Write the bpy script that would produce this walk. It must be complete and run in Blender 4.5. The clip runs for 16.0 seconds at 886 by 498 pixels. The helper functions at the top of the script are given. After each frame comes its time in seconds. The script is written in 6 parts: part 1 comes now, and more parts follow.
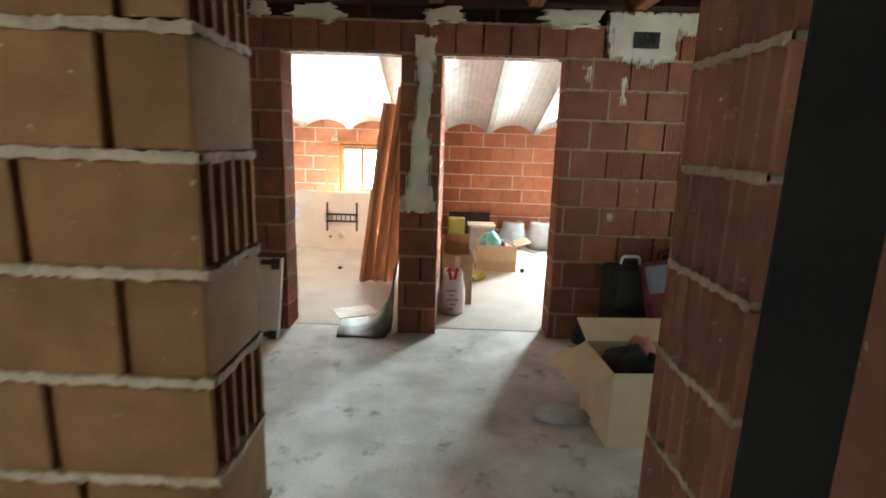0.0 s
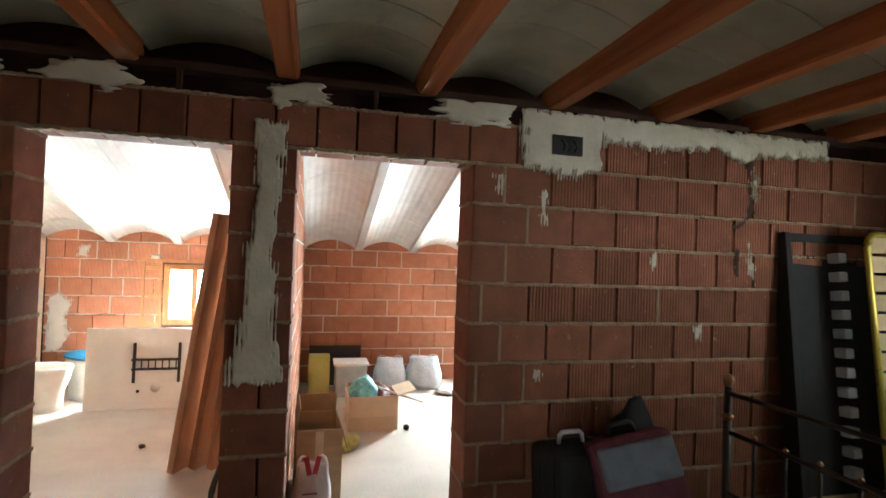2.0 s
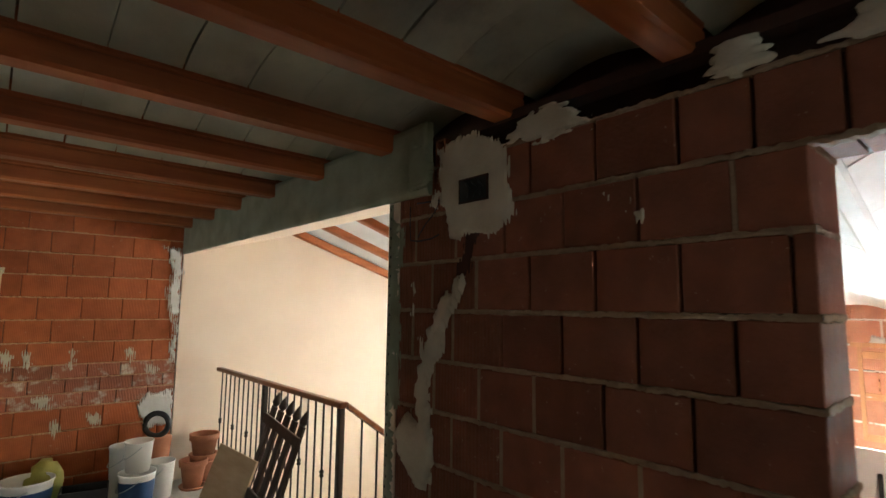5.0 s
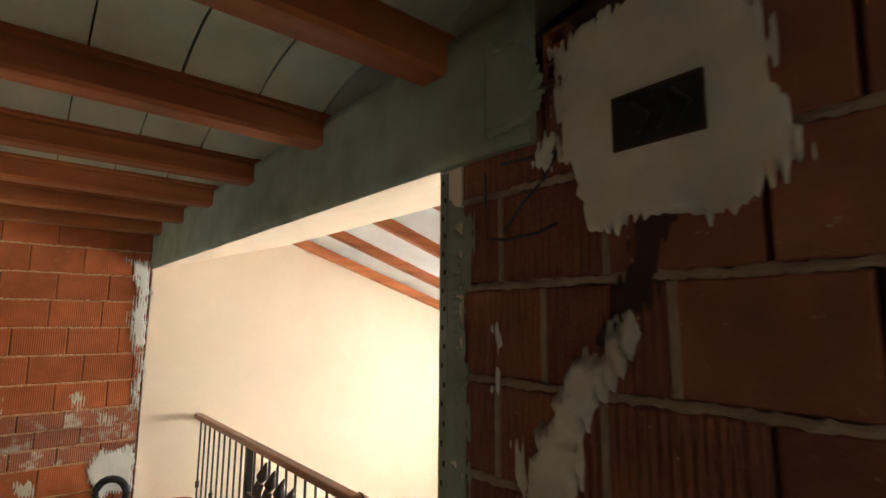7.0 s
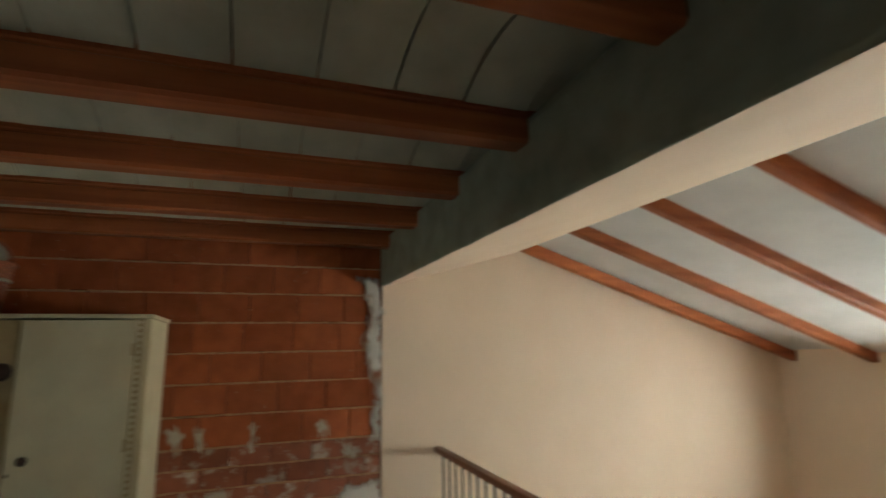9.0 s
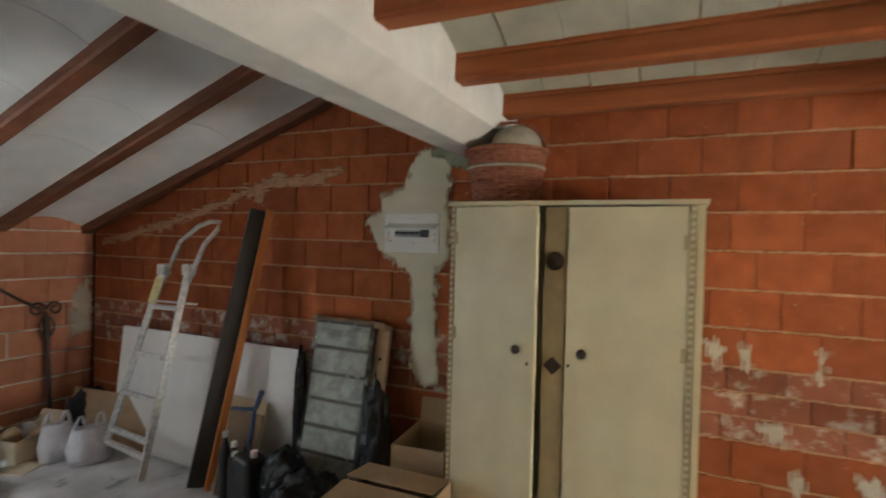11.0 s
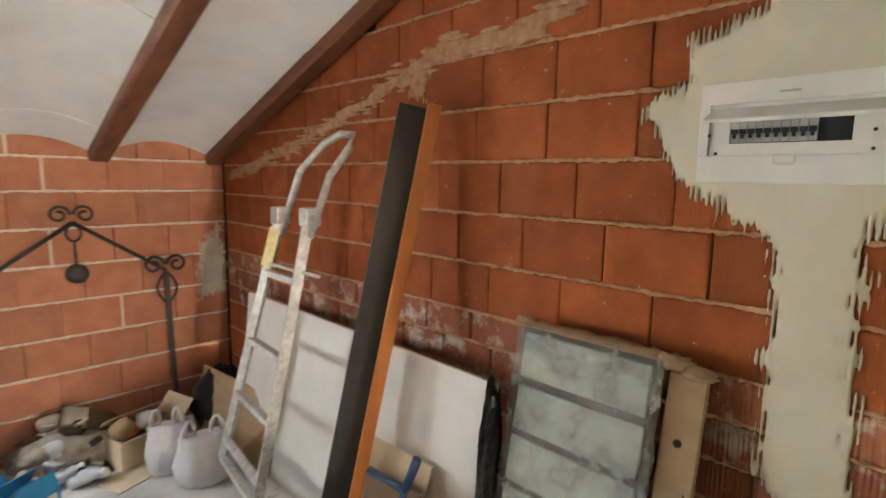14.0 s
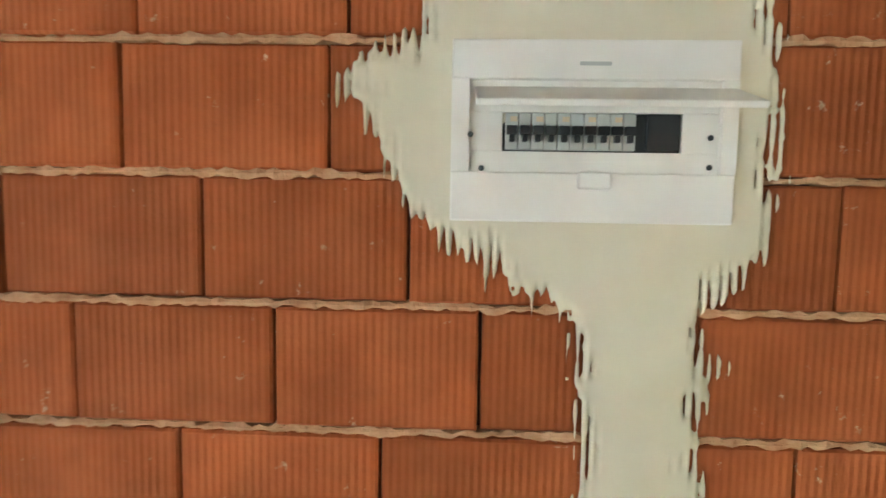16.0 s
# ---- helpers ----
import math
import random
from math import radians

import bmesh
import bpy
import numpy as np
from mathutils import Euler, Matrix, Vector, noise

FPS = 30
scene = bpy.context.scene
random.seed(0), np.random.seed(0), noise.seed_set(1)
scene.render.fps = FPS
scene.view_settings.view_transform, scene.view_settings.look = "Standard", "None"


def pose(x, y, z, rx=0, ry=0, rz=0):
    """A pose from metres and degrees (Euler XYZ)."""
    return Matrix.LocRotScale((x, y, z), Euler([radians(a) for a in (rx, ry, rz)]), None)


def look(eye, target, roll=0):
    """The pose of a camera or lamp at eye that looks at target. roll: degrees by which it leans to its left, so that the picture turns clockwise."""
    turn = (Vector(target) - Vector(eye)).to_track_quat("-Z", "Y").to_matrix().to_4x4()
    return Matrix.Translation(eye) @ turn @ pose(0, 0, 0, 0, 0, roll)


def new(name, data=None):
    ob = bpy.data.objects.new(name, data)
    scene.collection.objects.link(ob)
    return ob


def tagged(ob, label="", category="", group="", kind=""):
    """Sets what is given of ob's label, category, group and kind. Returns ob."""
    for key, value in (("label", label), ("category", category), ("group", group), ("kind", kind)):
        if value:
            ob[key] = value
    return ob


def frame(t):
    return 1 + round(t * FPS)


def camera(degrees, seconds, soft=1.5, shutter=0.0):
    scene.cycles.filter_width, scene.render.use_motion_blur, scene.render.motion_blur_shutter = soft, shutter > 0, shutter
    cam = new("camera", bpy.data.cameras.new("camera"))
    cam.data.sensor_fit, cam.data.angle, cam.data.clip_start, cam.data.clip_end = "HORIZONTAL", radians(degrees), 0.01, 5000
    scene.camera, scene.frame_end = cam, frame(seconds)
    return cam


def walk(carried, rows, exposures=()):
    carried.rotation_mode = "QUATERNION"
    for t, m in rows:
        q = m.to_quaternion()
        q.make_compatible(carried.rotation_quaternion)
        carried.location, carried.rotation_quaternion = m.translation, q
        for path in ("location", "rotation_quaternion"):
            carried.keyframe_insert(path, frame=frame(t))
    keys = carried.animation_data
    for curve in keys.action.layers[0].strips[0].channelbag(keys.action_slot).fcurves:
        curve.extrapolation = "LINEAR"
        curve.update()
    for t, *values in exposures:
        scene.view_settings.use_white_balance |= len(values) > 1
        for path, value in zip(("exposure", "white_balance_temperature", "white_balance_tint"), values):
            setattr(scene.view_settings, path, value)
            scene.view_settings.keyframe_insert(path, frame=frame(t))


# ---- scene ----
cam = camera(81.9, 16.0, shutter=0.4)
PATH = [
    (0, (0.447, 0.463, 1.466), (0.429, 2.42, 1.053), 1.9),
    (0.5, (0.507, 0.79, 1.556), (0.628, 2.761, 1.234), 2.0),
    (0.7, (0.517, 0.924, 1.575), (0.687, 2.901, 1.325), 2.5),
    (1, (0.525, 1.104, 1.541), (0.773, 3.08, 1.358), 2.0),
    (1.5, (0.51, 1.424, 1.556), (0.896, 3.386, 1.491), 2.1),
    (2, (0.465, 1.702, 1.569), (0.952, 3.642, 1.597), 2.1),
    (2.5, (0.41, 1.982, 1.58), (0.889, 3.92, 1.704), 1.9),
    (3, (0.303, 2.139, 1.601), (0.595, 4.108, 1.802), 1.8),
    (3.5, (0.09, 2.276, 1.635), (-0.022, 4.259, 1.868), 1.7),
    (4, (-0.023, 2.423, 1.674), (-0.74, 4.278, 1.89), 1.3),
    (4.5, (-0.246, 2.646, 1.674), (-1.453, 4.224, 1.904), 0.9),
    (5, (-0.453, 2.797, 1.659), (-1.948, 4.105, 1.885), 0.7),
    (7.5, (-1.702, 3.429, 1.787), (-3.223, 4.698, 2.067), 0.5),
    (8, (-1.918, 3.36, 1.734), (-3.372, 4.69, 2.073), -0.2),
    (8.3, (-2.053, 3.343, 1.707), (-3.565, 4.601, 2.068), -0.9),
    (8.5, (-2.154, 3.361, 1.716), (-3.758, 4.498, 2.082), -0.9),
    (9, (-2.334, 3.339, 1.722), (-4.179, 4.013, 2.094), -1.0),
    (9.5, (-2.403, 3.263, 1.722), (-4.363, 3.428, 2.084), -0.5),
    (10, (-2.497, 3.116, 1.734), (-4.464, 2.886, 2.015), -0.3),
    (10.2, (-2.615, 3.0, 1.777), (-4.574, 2.656, 1.986), 0.3),
    (12.3, (-3.67, 2.43, 1.559), (-5.089, 1.037, 1.342), 1.3),
    (12.5, (-3.783, 2.325, 1.563), (-5.172, 0.906, 1.324), 1.5),
    (13, (-3.992, 2.048, 1.571), (-5.328, 0.582, 1.314), 1.6),
    (13.5, (-4.218, 1.733, 1.626), (-5.526, 0.266, 1.347), 1.2),
    (14, (-4.472, 1.484, 1.634), (-5.883, 0.093, 1.363), 1.0),
    (14.5, (-4.667, 1.252, 1.608), (-6.287, 0.097, 1.402), 1.6),
    (15, (-4.889, 1.062, 1.608), (-6.749, 0.337, 1.475), 2.2),
    (15.5, (-5.106, 1.04, 1.645), (-7.068, 0.686, 1.484), 1.3),
    (16, (-5.185, 1.019, 1.649), (-7.178, 0.952, 1.503), 1.0),
]
walk(cam, [(t, look(eye, target, roll)) for t, eye, target, roll in PATH], [(0, 1.8, 6250, -2), (1, 1.9, 6350, 2), (2.5, 1.05, 6300, 3), (3.5, 0.95, 6250, 3), (4.3, 0.8, 6200, 3), (5, 1.0, 6150, 3), (7.5, 1.35, 6400, 3), (8, 0.85, 6400, 2), (8.5, 0.3, 6400, 2), (9, 0.0, 6350, 0), (9.5, 0.38, 6350, -1), (10.2, 0.95, 6500, 4), (12.3, 2.0, 6500, 8), (13.3, 2.05, 6800, 8), (14, 2.7, 7100, 8), (15, 3.15, 7000, 8), (16, 3.2, 6500, 2)])

# ---------------------------------------------------------------- light
world = bpy.data.worlds.new("sky")
scene.world = world
world.use_nodes = True
wn = world.node_tree
sky = wn.nodes.new("ShaderNodeTexSky")
sky.sky_type, sky.sun_disc = "NISHITA", False
sky.sun_elevation, sky.sun_rotation = radians(38), 0.0
wn.links.new(sky.outputs[0], wn.nodes["Background"].inputs[0])
wn.nodes["Background"].inputs[1].default_value = 0.15
sun = new("sun", bpy.data.lights.new("sun", "SUN"))
sun.data.energy, sun.data.angle, sun.data.color = 4.0, radians(0.5), (1, 0.95, 0.87)
sun.matrix_world = look((0, 0, 20), (0, -10, 20 - 7.8))


def window_light(name, x, y, z, sx, sz, face, watts, color=(0.92, 0.96, 1.0)):
    """Sky light in a window's opening; face: the way it shines."""
    d = bpy.data.lights.new(name, "AREA")
    d.shape, d.size, d.size_y, d.energy, d.color = "RECTANGLE", sx, sz, watts, color
    o = new(name, d)
    o.matrix_world = look((x, y, z), (x + face[0], y + face[1], z + face[2]))
    return o


window_light("window_light_nw", -0.85, 8.22, 1.03, 0.60, 0.66, (0, -1, -0.35), 200, (0.86, 0.95, 1.0))
window_light("window_light_ne", 2.78, 8.22, 1.03, 0.62, 0.57, (-0.2, -1, -0.35), 280, (0.86, 0.95, 1.0))
window_light("window_light_stair", -4.21, 8.20, 0.92, 0.75, 0.74, (0, -1, 0.08), 92, (1, 0.95, 0.88))
window_light("window_light_south", -3.72, -2.03, 1.1, 0.6, 0.55, (-0.1, 1, -0.95), 8.0, (0.78, 0.88, 1.0))

window_light("window_light_start", -1.5, -2.03, 1.1, 1.2, 0.55, (0.15, 1, -0.05), 0.7, (0.85, 1.0, 0.6))
window_light("window_light_east", 4.17, 2.5, 1.45, 1.0, 0.9, (-1, 0.25, -0.05), 4.6, (0.95, 1.0, 0.82))

# ---------------------------------------------------------------- materials
SPECKS = ("terracotta_block_red", "terracotta_block", "terracotta_block_pale", "smooth_terracotta_block", "smooth_brown_block", "dusty_concrete")


def material(name, color, color2=None, rough=0.8, scale=6.0, bump=0.3, fine=60.0, metal=0.0, stretch=(1, 1, 1),
             rnd=0.0, stain=None, stain_at=0.6, ribs=0.0, spec=0.4, dist=0.004, stain_scale=1.7, detail=6):
    m = bpy.data.materials.new(name)
    m.use_nodes = True
    nt = m.node_tree
    N, L = nt.nodes, nt.links
    b = N["Principled BSDF"]
    tc = N.new("ShaderNodeTexCoord")
    mp = N.new("ShaderNodeMapping")
    mp.inputs["Scale"].default_value = stretch
    L.new(tc.outputs["Object"], mp.inputs[0])
    vec = mp.outputs[0]
    oi = N.new("ShaderNodeObjectInfo")
    if rnd:
        add = N.new("ShaderNodeVectorMath")
        add.operation = "MULTIPLY_ADD"
        add.inputs[1].default_value = (13.7, 7.3, 5.1)
        L.new(oi.outputs["Random"], add.inputs[0])
        L.new(mp.outputs[0], add.inputs[2])
        vec = add.outputs[0]
    n1 = N.new("ShaderNodeTexNoise")
    n1.inputs["Scale"].default_value, n1.inputs["Detail"].default_value = scale, detail
    L.new(vec, n1.inputs["Vector"])
    mix = N.new("ShaderNodeMix")
    mix.data_type = "RGBA"
    c2 = color2 or tuple(c * 0.72 for c in color)
    mix.inputs["A"].default_value, mix.inputs["B"].default_value = (*color, 1), (*c2, 1)
    rp = N.new("ShaderNodeValToRGB")
    rp.color_ramp.elements[0].position, rp.color_ramp.elements[1].position = 0.34, 0.68
    L.new(n1.outputs["Fac"], rp.inputs[0])
    L.new(rp.outputs[0], mix.inputs["Factor"])
    out = mix.outputs["Result"]
    if stain:
        n3 = N.new("ShaderNodeTexNoise")
        n3.inputs["Scale"].default_value, n3.inputs["Detail"].default_value = stain_scale, 8
        n3.inputs["Roughness"].default_value = 0.65
        L.new(vec, n3.inputs["Vector"])
        r3 = N.new("ShaderNodeValToRGB")
        r3.color_ramp.elements[0].position, r3.color_ramp.elements[1].position = stain_at, stain_at + 0.12
        L.new(n3.outputs["Fac"], r3.inputs[0])
        ms = N.new("ShaderNodeMix")
        ms.data_type = "RGBA"
        ms.inputs["B"].default_value = (*stain, 1)
        L.new(r3.outputs[0], ms.inputs["Factor"])
        L.new(out, ms.inputs["A"])
        out = ms.outputs["Result"]
    if name in SPECKS:
        n4 = N.new("ShaderNodeTexNoise")
        n4.inputs["Scale"].default_value, n4.inputs["Detail"].default_value = 34, 5
        n4.inputs["Roughness"].default_value = 0.7
        L.new(vec, n4.inputs["Vector"])
        r4 = N.new("ShaderNodeValToRGB")
        r4.color_ramp.elements[0].position, r4.color_ramp.elements[1].position = 0.655, 0.74
        L.new(n4.outputs["Fac"], r4.inputs[0])
        m4 = N.new("ShaderNodeMix")
        m4.data_type = "RGBA"
        speck = (0.14, 0.13, 0.115) if name == "dusty_concrete" else (0.50, 0.38, 0.28)
        m4.inputs["B"].default_value = (*speck, 1)
        L.new(r4.outputs[0], m4.inputs["Factor"])
        L.new(out, m4.inputs["A"])
        out = m4.outputs["Result"]
    if rnd:
        hsv = N.new("ShaderNodeHueSaturation")
        ma = N.new("ShaderNodeMath")
        ma.operation = "MULTIPLY_ADD"
        ma.inputs[1].default_value, ma.inputs[2].default_value = 2 * rnd, 1 - rnd
        L.new(oi.outputs["Random"], ma.inputs[0])
        L.new(ma.outputs[0], hsv.inputs["Value"])
        L.new(out, hsv.inputs["Color"])
        out = hsv.outputs[0]
    L.new(out, b.inputs["Base Color"])
    n2 = N.new("ShaderNodeTexNoise")
    n2.inputs["Scale"].default_value, n2.inputs["Detail"].default_value = fine, 4
    L.new(vec, n2.inputs["Vector"])
    height = n2.outputs["Fac"]
    if ribs:
        wv = N.new("ShaderNodeTexWave")
        wv.bands_direction = "X"
        wv.inputs["Scale"].default_value, wv.inputs["Distortion"].default_value = ribs, 0.15
        L.new(tc.outputs["Object"], wv.inputs["Vector"])
        mh = N.new("ShaderNodeMath")
        mh.operation = "MULTIPLY_ADD"
        mh.inputs[1].default_value = 1.1
        L.new(wv.outputs["Fac"], mh.inputs[0])
        L.new(n2.outputs["Fac"], mh.inputs[2])
        height = mh.outputs[0]
    bp = N.new("ShaderNodeBump")
    bp.inputs["Strength"].default_value, bp.inputs["Distance"].default_value = bump, dist
    L.new(height, bp.inputs["Height"])
    L.new(bp.outputs[0], b.inputs["Normal"])
    mr = N.new("ShaderNodeMapRange")
    mr.inputs["To Min"].default_value, mr.inputs["To Max"].default_value = max(rough - 0.12, 0.03), min(rough + 0.12, 1)
    L.new(n1.outputs["Fac"], mr.inputs["Value"])
    L.new(mr.outputs[0], b.inputs["Roughness"])
    b.inputs["Metallic"].default_value = metal
    b.inputs["Specular IOR Level"].default_value = spec
    return m


BRICK_W = material("terracotta_block_red", (0.385, 0.107, 0.036), (0.28, 0.076, 0.026), 0.85, 9, 0.3, 90, rnd=0.16, ribs=26.0, spec=0.2,
                   stain=(0.44, 0.30, 0.20), stain_at=0.70, stain_scale=7)
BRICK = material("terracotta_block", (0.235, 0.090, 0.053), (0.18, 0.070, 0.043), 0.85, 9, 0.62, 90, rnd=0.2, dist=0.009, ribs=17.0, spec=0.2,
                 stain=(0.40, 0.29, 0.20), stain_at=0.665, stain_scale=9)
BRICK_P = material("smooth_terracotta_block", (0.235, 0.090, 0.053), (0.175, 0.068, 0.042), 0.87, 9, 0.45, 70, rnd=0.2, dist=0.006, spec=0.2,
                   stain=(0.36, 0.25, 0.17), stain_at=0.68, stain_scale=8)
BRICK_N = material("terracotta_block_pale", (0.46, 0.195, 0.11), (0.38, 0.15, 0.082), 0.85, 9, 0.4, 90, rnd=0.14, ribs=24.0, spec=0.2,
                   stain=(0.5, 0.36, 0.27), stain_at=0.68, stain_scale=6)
BRICK_DIRTY = material("terracotta_block_limewashed", (0.34, 0.12, 0.065), (0.27, 0.10, 0.06), 0.9, 12, 0.6, 80, rnd=0.2, ribs=26.0, spec=0.2,
                       stain=(0.52, 0.45, 0.38), stain_at=0.52, stain_scale=9)
BRICK_S = material("smooth_brown_block", (0.235, 0.118, 0.046), (0.175, 0.086, 0.034), 0.88, 9, 0.5, 90, rnd=0.16, spec=0.2,
                   stain=(0.42, 0.33, 0.22), stain_at=0.69, stain_scale=8)
# darker than real block, so joints, gaps and chases read as shade
CORE = material("shade_dark_core", (0.06, 0.025, 0.017), rough=0.95, scale=12)
MORTAR = material("lime_mortar", (0.46, 0.37, 0.27), (0.34, 0.26, 0.18), 0.95, 14, 0.9, 70, spec=0.15, dist=0.006)
MORTAR_W = material("tan_mortar", (0.52, 0.33, 0.20), (0.40, 0.20, 0.11), 0.95, 30, 0.9, 70, spec=0.15, dist=0.006)
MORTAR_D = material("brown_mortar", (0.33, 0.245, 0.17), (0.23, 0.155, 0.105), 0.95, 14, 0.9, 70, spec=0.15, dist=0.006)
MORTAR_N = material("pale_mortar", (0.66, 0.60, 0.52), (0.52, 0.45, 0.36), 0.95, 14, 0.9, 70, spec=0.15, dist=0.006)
PLASTER = material("rough_plaster", (0.60, 0.56, 0.47), (0.48, 0.44, 0.36), 0.9, 7, 0.6, 45, spec=0.2, stain=(0.36, 0.32, 0.25), stain_at=0.64, dist=0.006)
PLASTER_W = material("smooth_pale_plaster", (0.69, 0.65, 0.51), (0.60, 0.56, 0.42), 0.85, 4, 0.25, 40, spec=0.2, stain=(0.42, 0.38, 0.27), stain_at=0.68, dist=0.004, stain_scale=4)
CREAM = material("cream_painted_plaster", (0.80, 0.67, 0.53), (0.77, 0.64, 0.50), 0.75, 3, 0.12, 120, spec=0.25)
GREENBEAM = material("grey_cement_render", (0.31, 0.325, 0.24), (0.22, 0.235, 0.17), 0.92, 6, 0.6, 55, spec=0.15)
WHITEBEAM = material("whitewashed_cement", (0.66, 0.65, 0.61), (0.55, 0.54, 0.50), 0.9, 5, 0.4, 50, spec=0.2, stain=(0.40, 0.38, 0.34), stain_at=0.66)
VAULT = material("raw_plaster_vault", (0.54, 0.545, 0.44), (0.42, 0.425, 0.34), 0.92, 5, 0.4, 50, spec=0.15, stain=(0.33, 0.32, 0.275), stain_at=0.63)
VAULT_N = material("white_painted_ribbed_vault", (0.72, 0.735, 0.735), (0.62, 0.64, 0.64), 0.85, 7, 0.26, 60, spec=0.2, ribs=5.0, dist=0.007)
VAULT_W = material("white_painted_vault", (0.72, 0.735, 0.735), (0.64, 0.655, 0.655), 0.85, 4, 0.25, 60, spec=0.2)
BEAM_W = material("white_painted_beam", (0.58, 0.59, 0.58), (0.50, 0.51, 0.50), 0.7, 8, 0.25, 60, stretch=(1, 0.15, 1))
WOOD = material("orange_stained_pine", (0.40, 0.125, 0.040), (0.25, 0.07, 0.022), 0.56, 16, 0.15, 60, stretch=(1, 0.06, 1), rnd=0.15, spec=0.3,
                stain=(0.13, 0.04, 0.015), stain_at=0.71, stain_scale=5)
WOOD_D = material("dark_stained_pine", (0.20, 0.075, 0.035), (0.13, 0.048, 0.024), 0.5, 16, 0.15, 60, stretch=(1, 0.06, 1), rnd=0.15)
FLOOR = material("dusty_concrete", (0.64, 0.63, 0.61), (0.40, 0.385, 0.36), 0.88, 3.4, 0.6, 38, spec=0.2, stain=(0.20, 0.185, 0.16), stain_at=0.585, stain_scale=5.2, detail=12)
FLOOR_N = material("pale_screed", (0.50, 0.46, 0.40), (0.42, 0.38, 0.33), 0.85, 2.0, 0.3, 45, spec=0.2, stain=(0.33, 0.29, 0.24), stain_at=0.66)
BLACK = material("flat_black", (0.012, 0.012, 0.013), rough=0.6)
# flat black that stands in for deep shade on a block face
SHADE_BLACK = material("black_shade_face", (0.016, 0.015, 0.014), (0.026, 0.023, 0.02), 0.9, 5, 0.4, 50, spec=0.12)
GROUND = material("dry_ground", (0.30, 0.26, 0.20), rough=0.95, scale=0.5)


# ---------------------------------------------------------------- mesh helpers
def link(name, bm, mat, parent=None, label="", m=None):
    me = bpy.data.meshes.new(name)
    bmesh.ops.recalc_face_normals(bm, faces=bm.faces)
    bm.to_mesh(me)
    bm.free()
    for one in (mat if isinstance(mat, (list, tuple)) else [mat]):
        me.materials.append(one)
    o = new(name, me)
    if parent:
        o.parent = parent
    if m is not None:
        o.matrix_basis = m
    if label:
        tagged(o, label)
    return o


def part(name, bm, mat, parent, label="", m=None):
    return link(name, bm, mat, parent, label, m)


def thing(name, label, category, m, group=""):
    o = new(name)
    o.empty_display_size = 0.05
    o.matrix_basis = m
    return tagged(o, label, category, group)


def box(x0, y0, z0, x1, y1, z1, bevel=0.0, bm=None, seg=2, m=None):
    """Adds a box between two corners, edges rounded by bevel."""
    bm = bm or bmesh.new()
    c = ((x0 + x1) / 2, (y0 + y1) / 2, (z0 + z1) / 2)
    r = bmesh.ops.create_cube(bm, size=1.0, matrix=Matrix.LocRotScale(c, None, (abs(x1 - x0), abs(y1 - y0), abs(z1 - z0))))
    vs = r["verts"]
    if bevel:
        es = list({e for v in vs for e in v.link_edges})
        out = bmesh.ops.bevel(bm, geom=es, offset=bevel, segments=seg, affect="EDGES", profile=0.6)
        vs = list({v for f in out["faces"] for v in f.verts} | {v for v in vs if v.is_valid})
    if m is not None:
        bmesh.ops.transform(bm, matrix=m, verts=vs)
    return bm


def tube(points, r, sides=8, bm=None, closed=False):
    """A round bar along points; r may be one radius or one each."""
    bm = bm or bmesh.new()
    pts = [Vector(p) for p in points]
    rs = r if isinstance(r, (list, tuple)) else [r] * len(pts)
    rings = []
    for i, p in enumerate(pts):
        a = pts[(i - 1) % len(pts)] if closed or i else pts[0]
        b = pts[(i + 1) % len(pts)] if closed or i < len(pts) - 1 else pts[-1]
        d = (b - a).normalized()
        side = d.cross(Vector((0, 0, 1)))
        side = (side if side.length > 0.15 else d.cross(Vector((0, 1, 0)))).normalized()
        up = side.cross(d)
        rings.append([bm.verts.new(p + rs[i] * (math.cos(k * math.tau / sides) * side + math.sin(k * math.tau / sides) * up)) for k in range(sides)])
    n = len(rings)
    for i in range(n if closed else n - 1):
        a, b = rings[i], rings[(i + 1) % n]
        for k in range(sides):
            f = bm.faces.new((a[k], a[(k + 1) % sides], b[(k + 1) % sides], b[k]))
            f.smooth = True
    if not closed:
        bm.faces.new(rings[0][::-1])
        bm.faces.new(rings[-1])
    return bm


def lathe(profile, sides=24, bm=None, cap=True):
    """A turned shape from (radius, z) pairs."""
    bm = bm or bmesh.new()
    rings = [[bm.verts.new((r * math.cos(k * math.tau / sides), r * math.sin(k * math.tau / sides), z)) for k in range(sides)] for r, z in profile]
    for a, b in zip(rings, rings[1:]):
        for k in range(sides):
            bm.faces.new((a[k], a[(k + 1) % sides], b[(k + 1) % sides], b[k])).smooth = True
    if cap:
        bm.faces.new(rings[0][::-1])
        bm.faces.new(rings[-1])
    return bm


def prism(section, a, b, bm=None):
    """Extrudes an (x, z) section from a to b, both (y, z) offsets: a bar along y that may slope."""
    bm = bm or bmesh.new()
    A = [bm.verts.new((x, a[0], z + a[1])) for x, z in section]
    B = [bm.verts.new((x, b[0], z + b[1])) for x, z in section]
    n = len(section)
    for k in range(n):
        bm.faces.new((A[k], A[(k + 1) % n], B[(k + 1) % n], B[k]))
    bm.faces.new(A[::-1])
    bm.faces.new(B)
    return bm


def smooth(o):
    for f in o.data.polygons:
        f.use_smooth = True
    return o


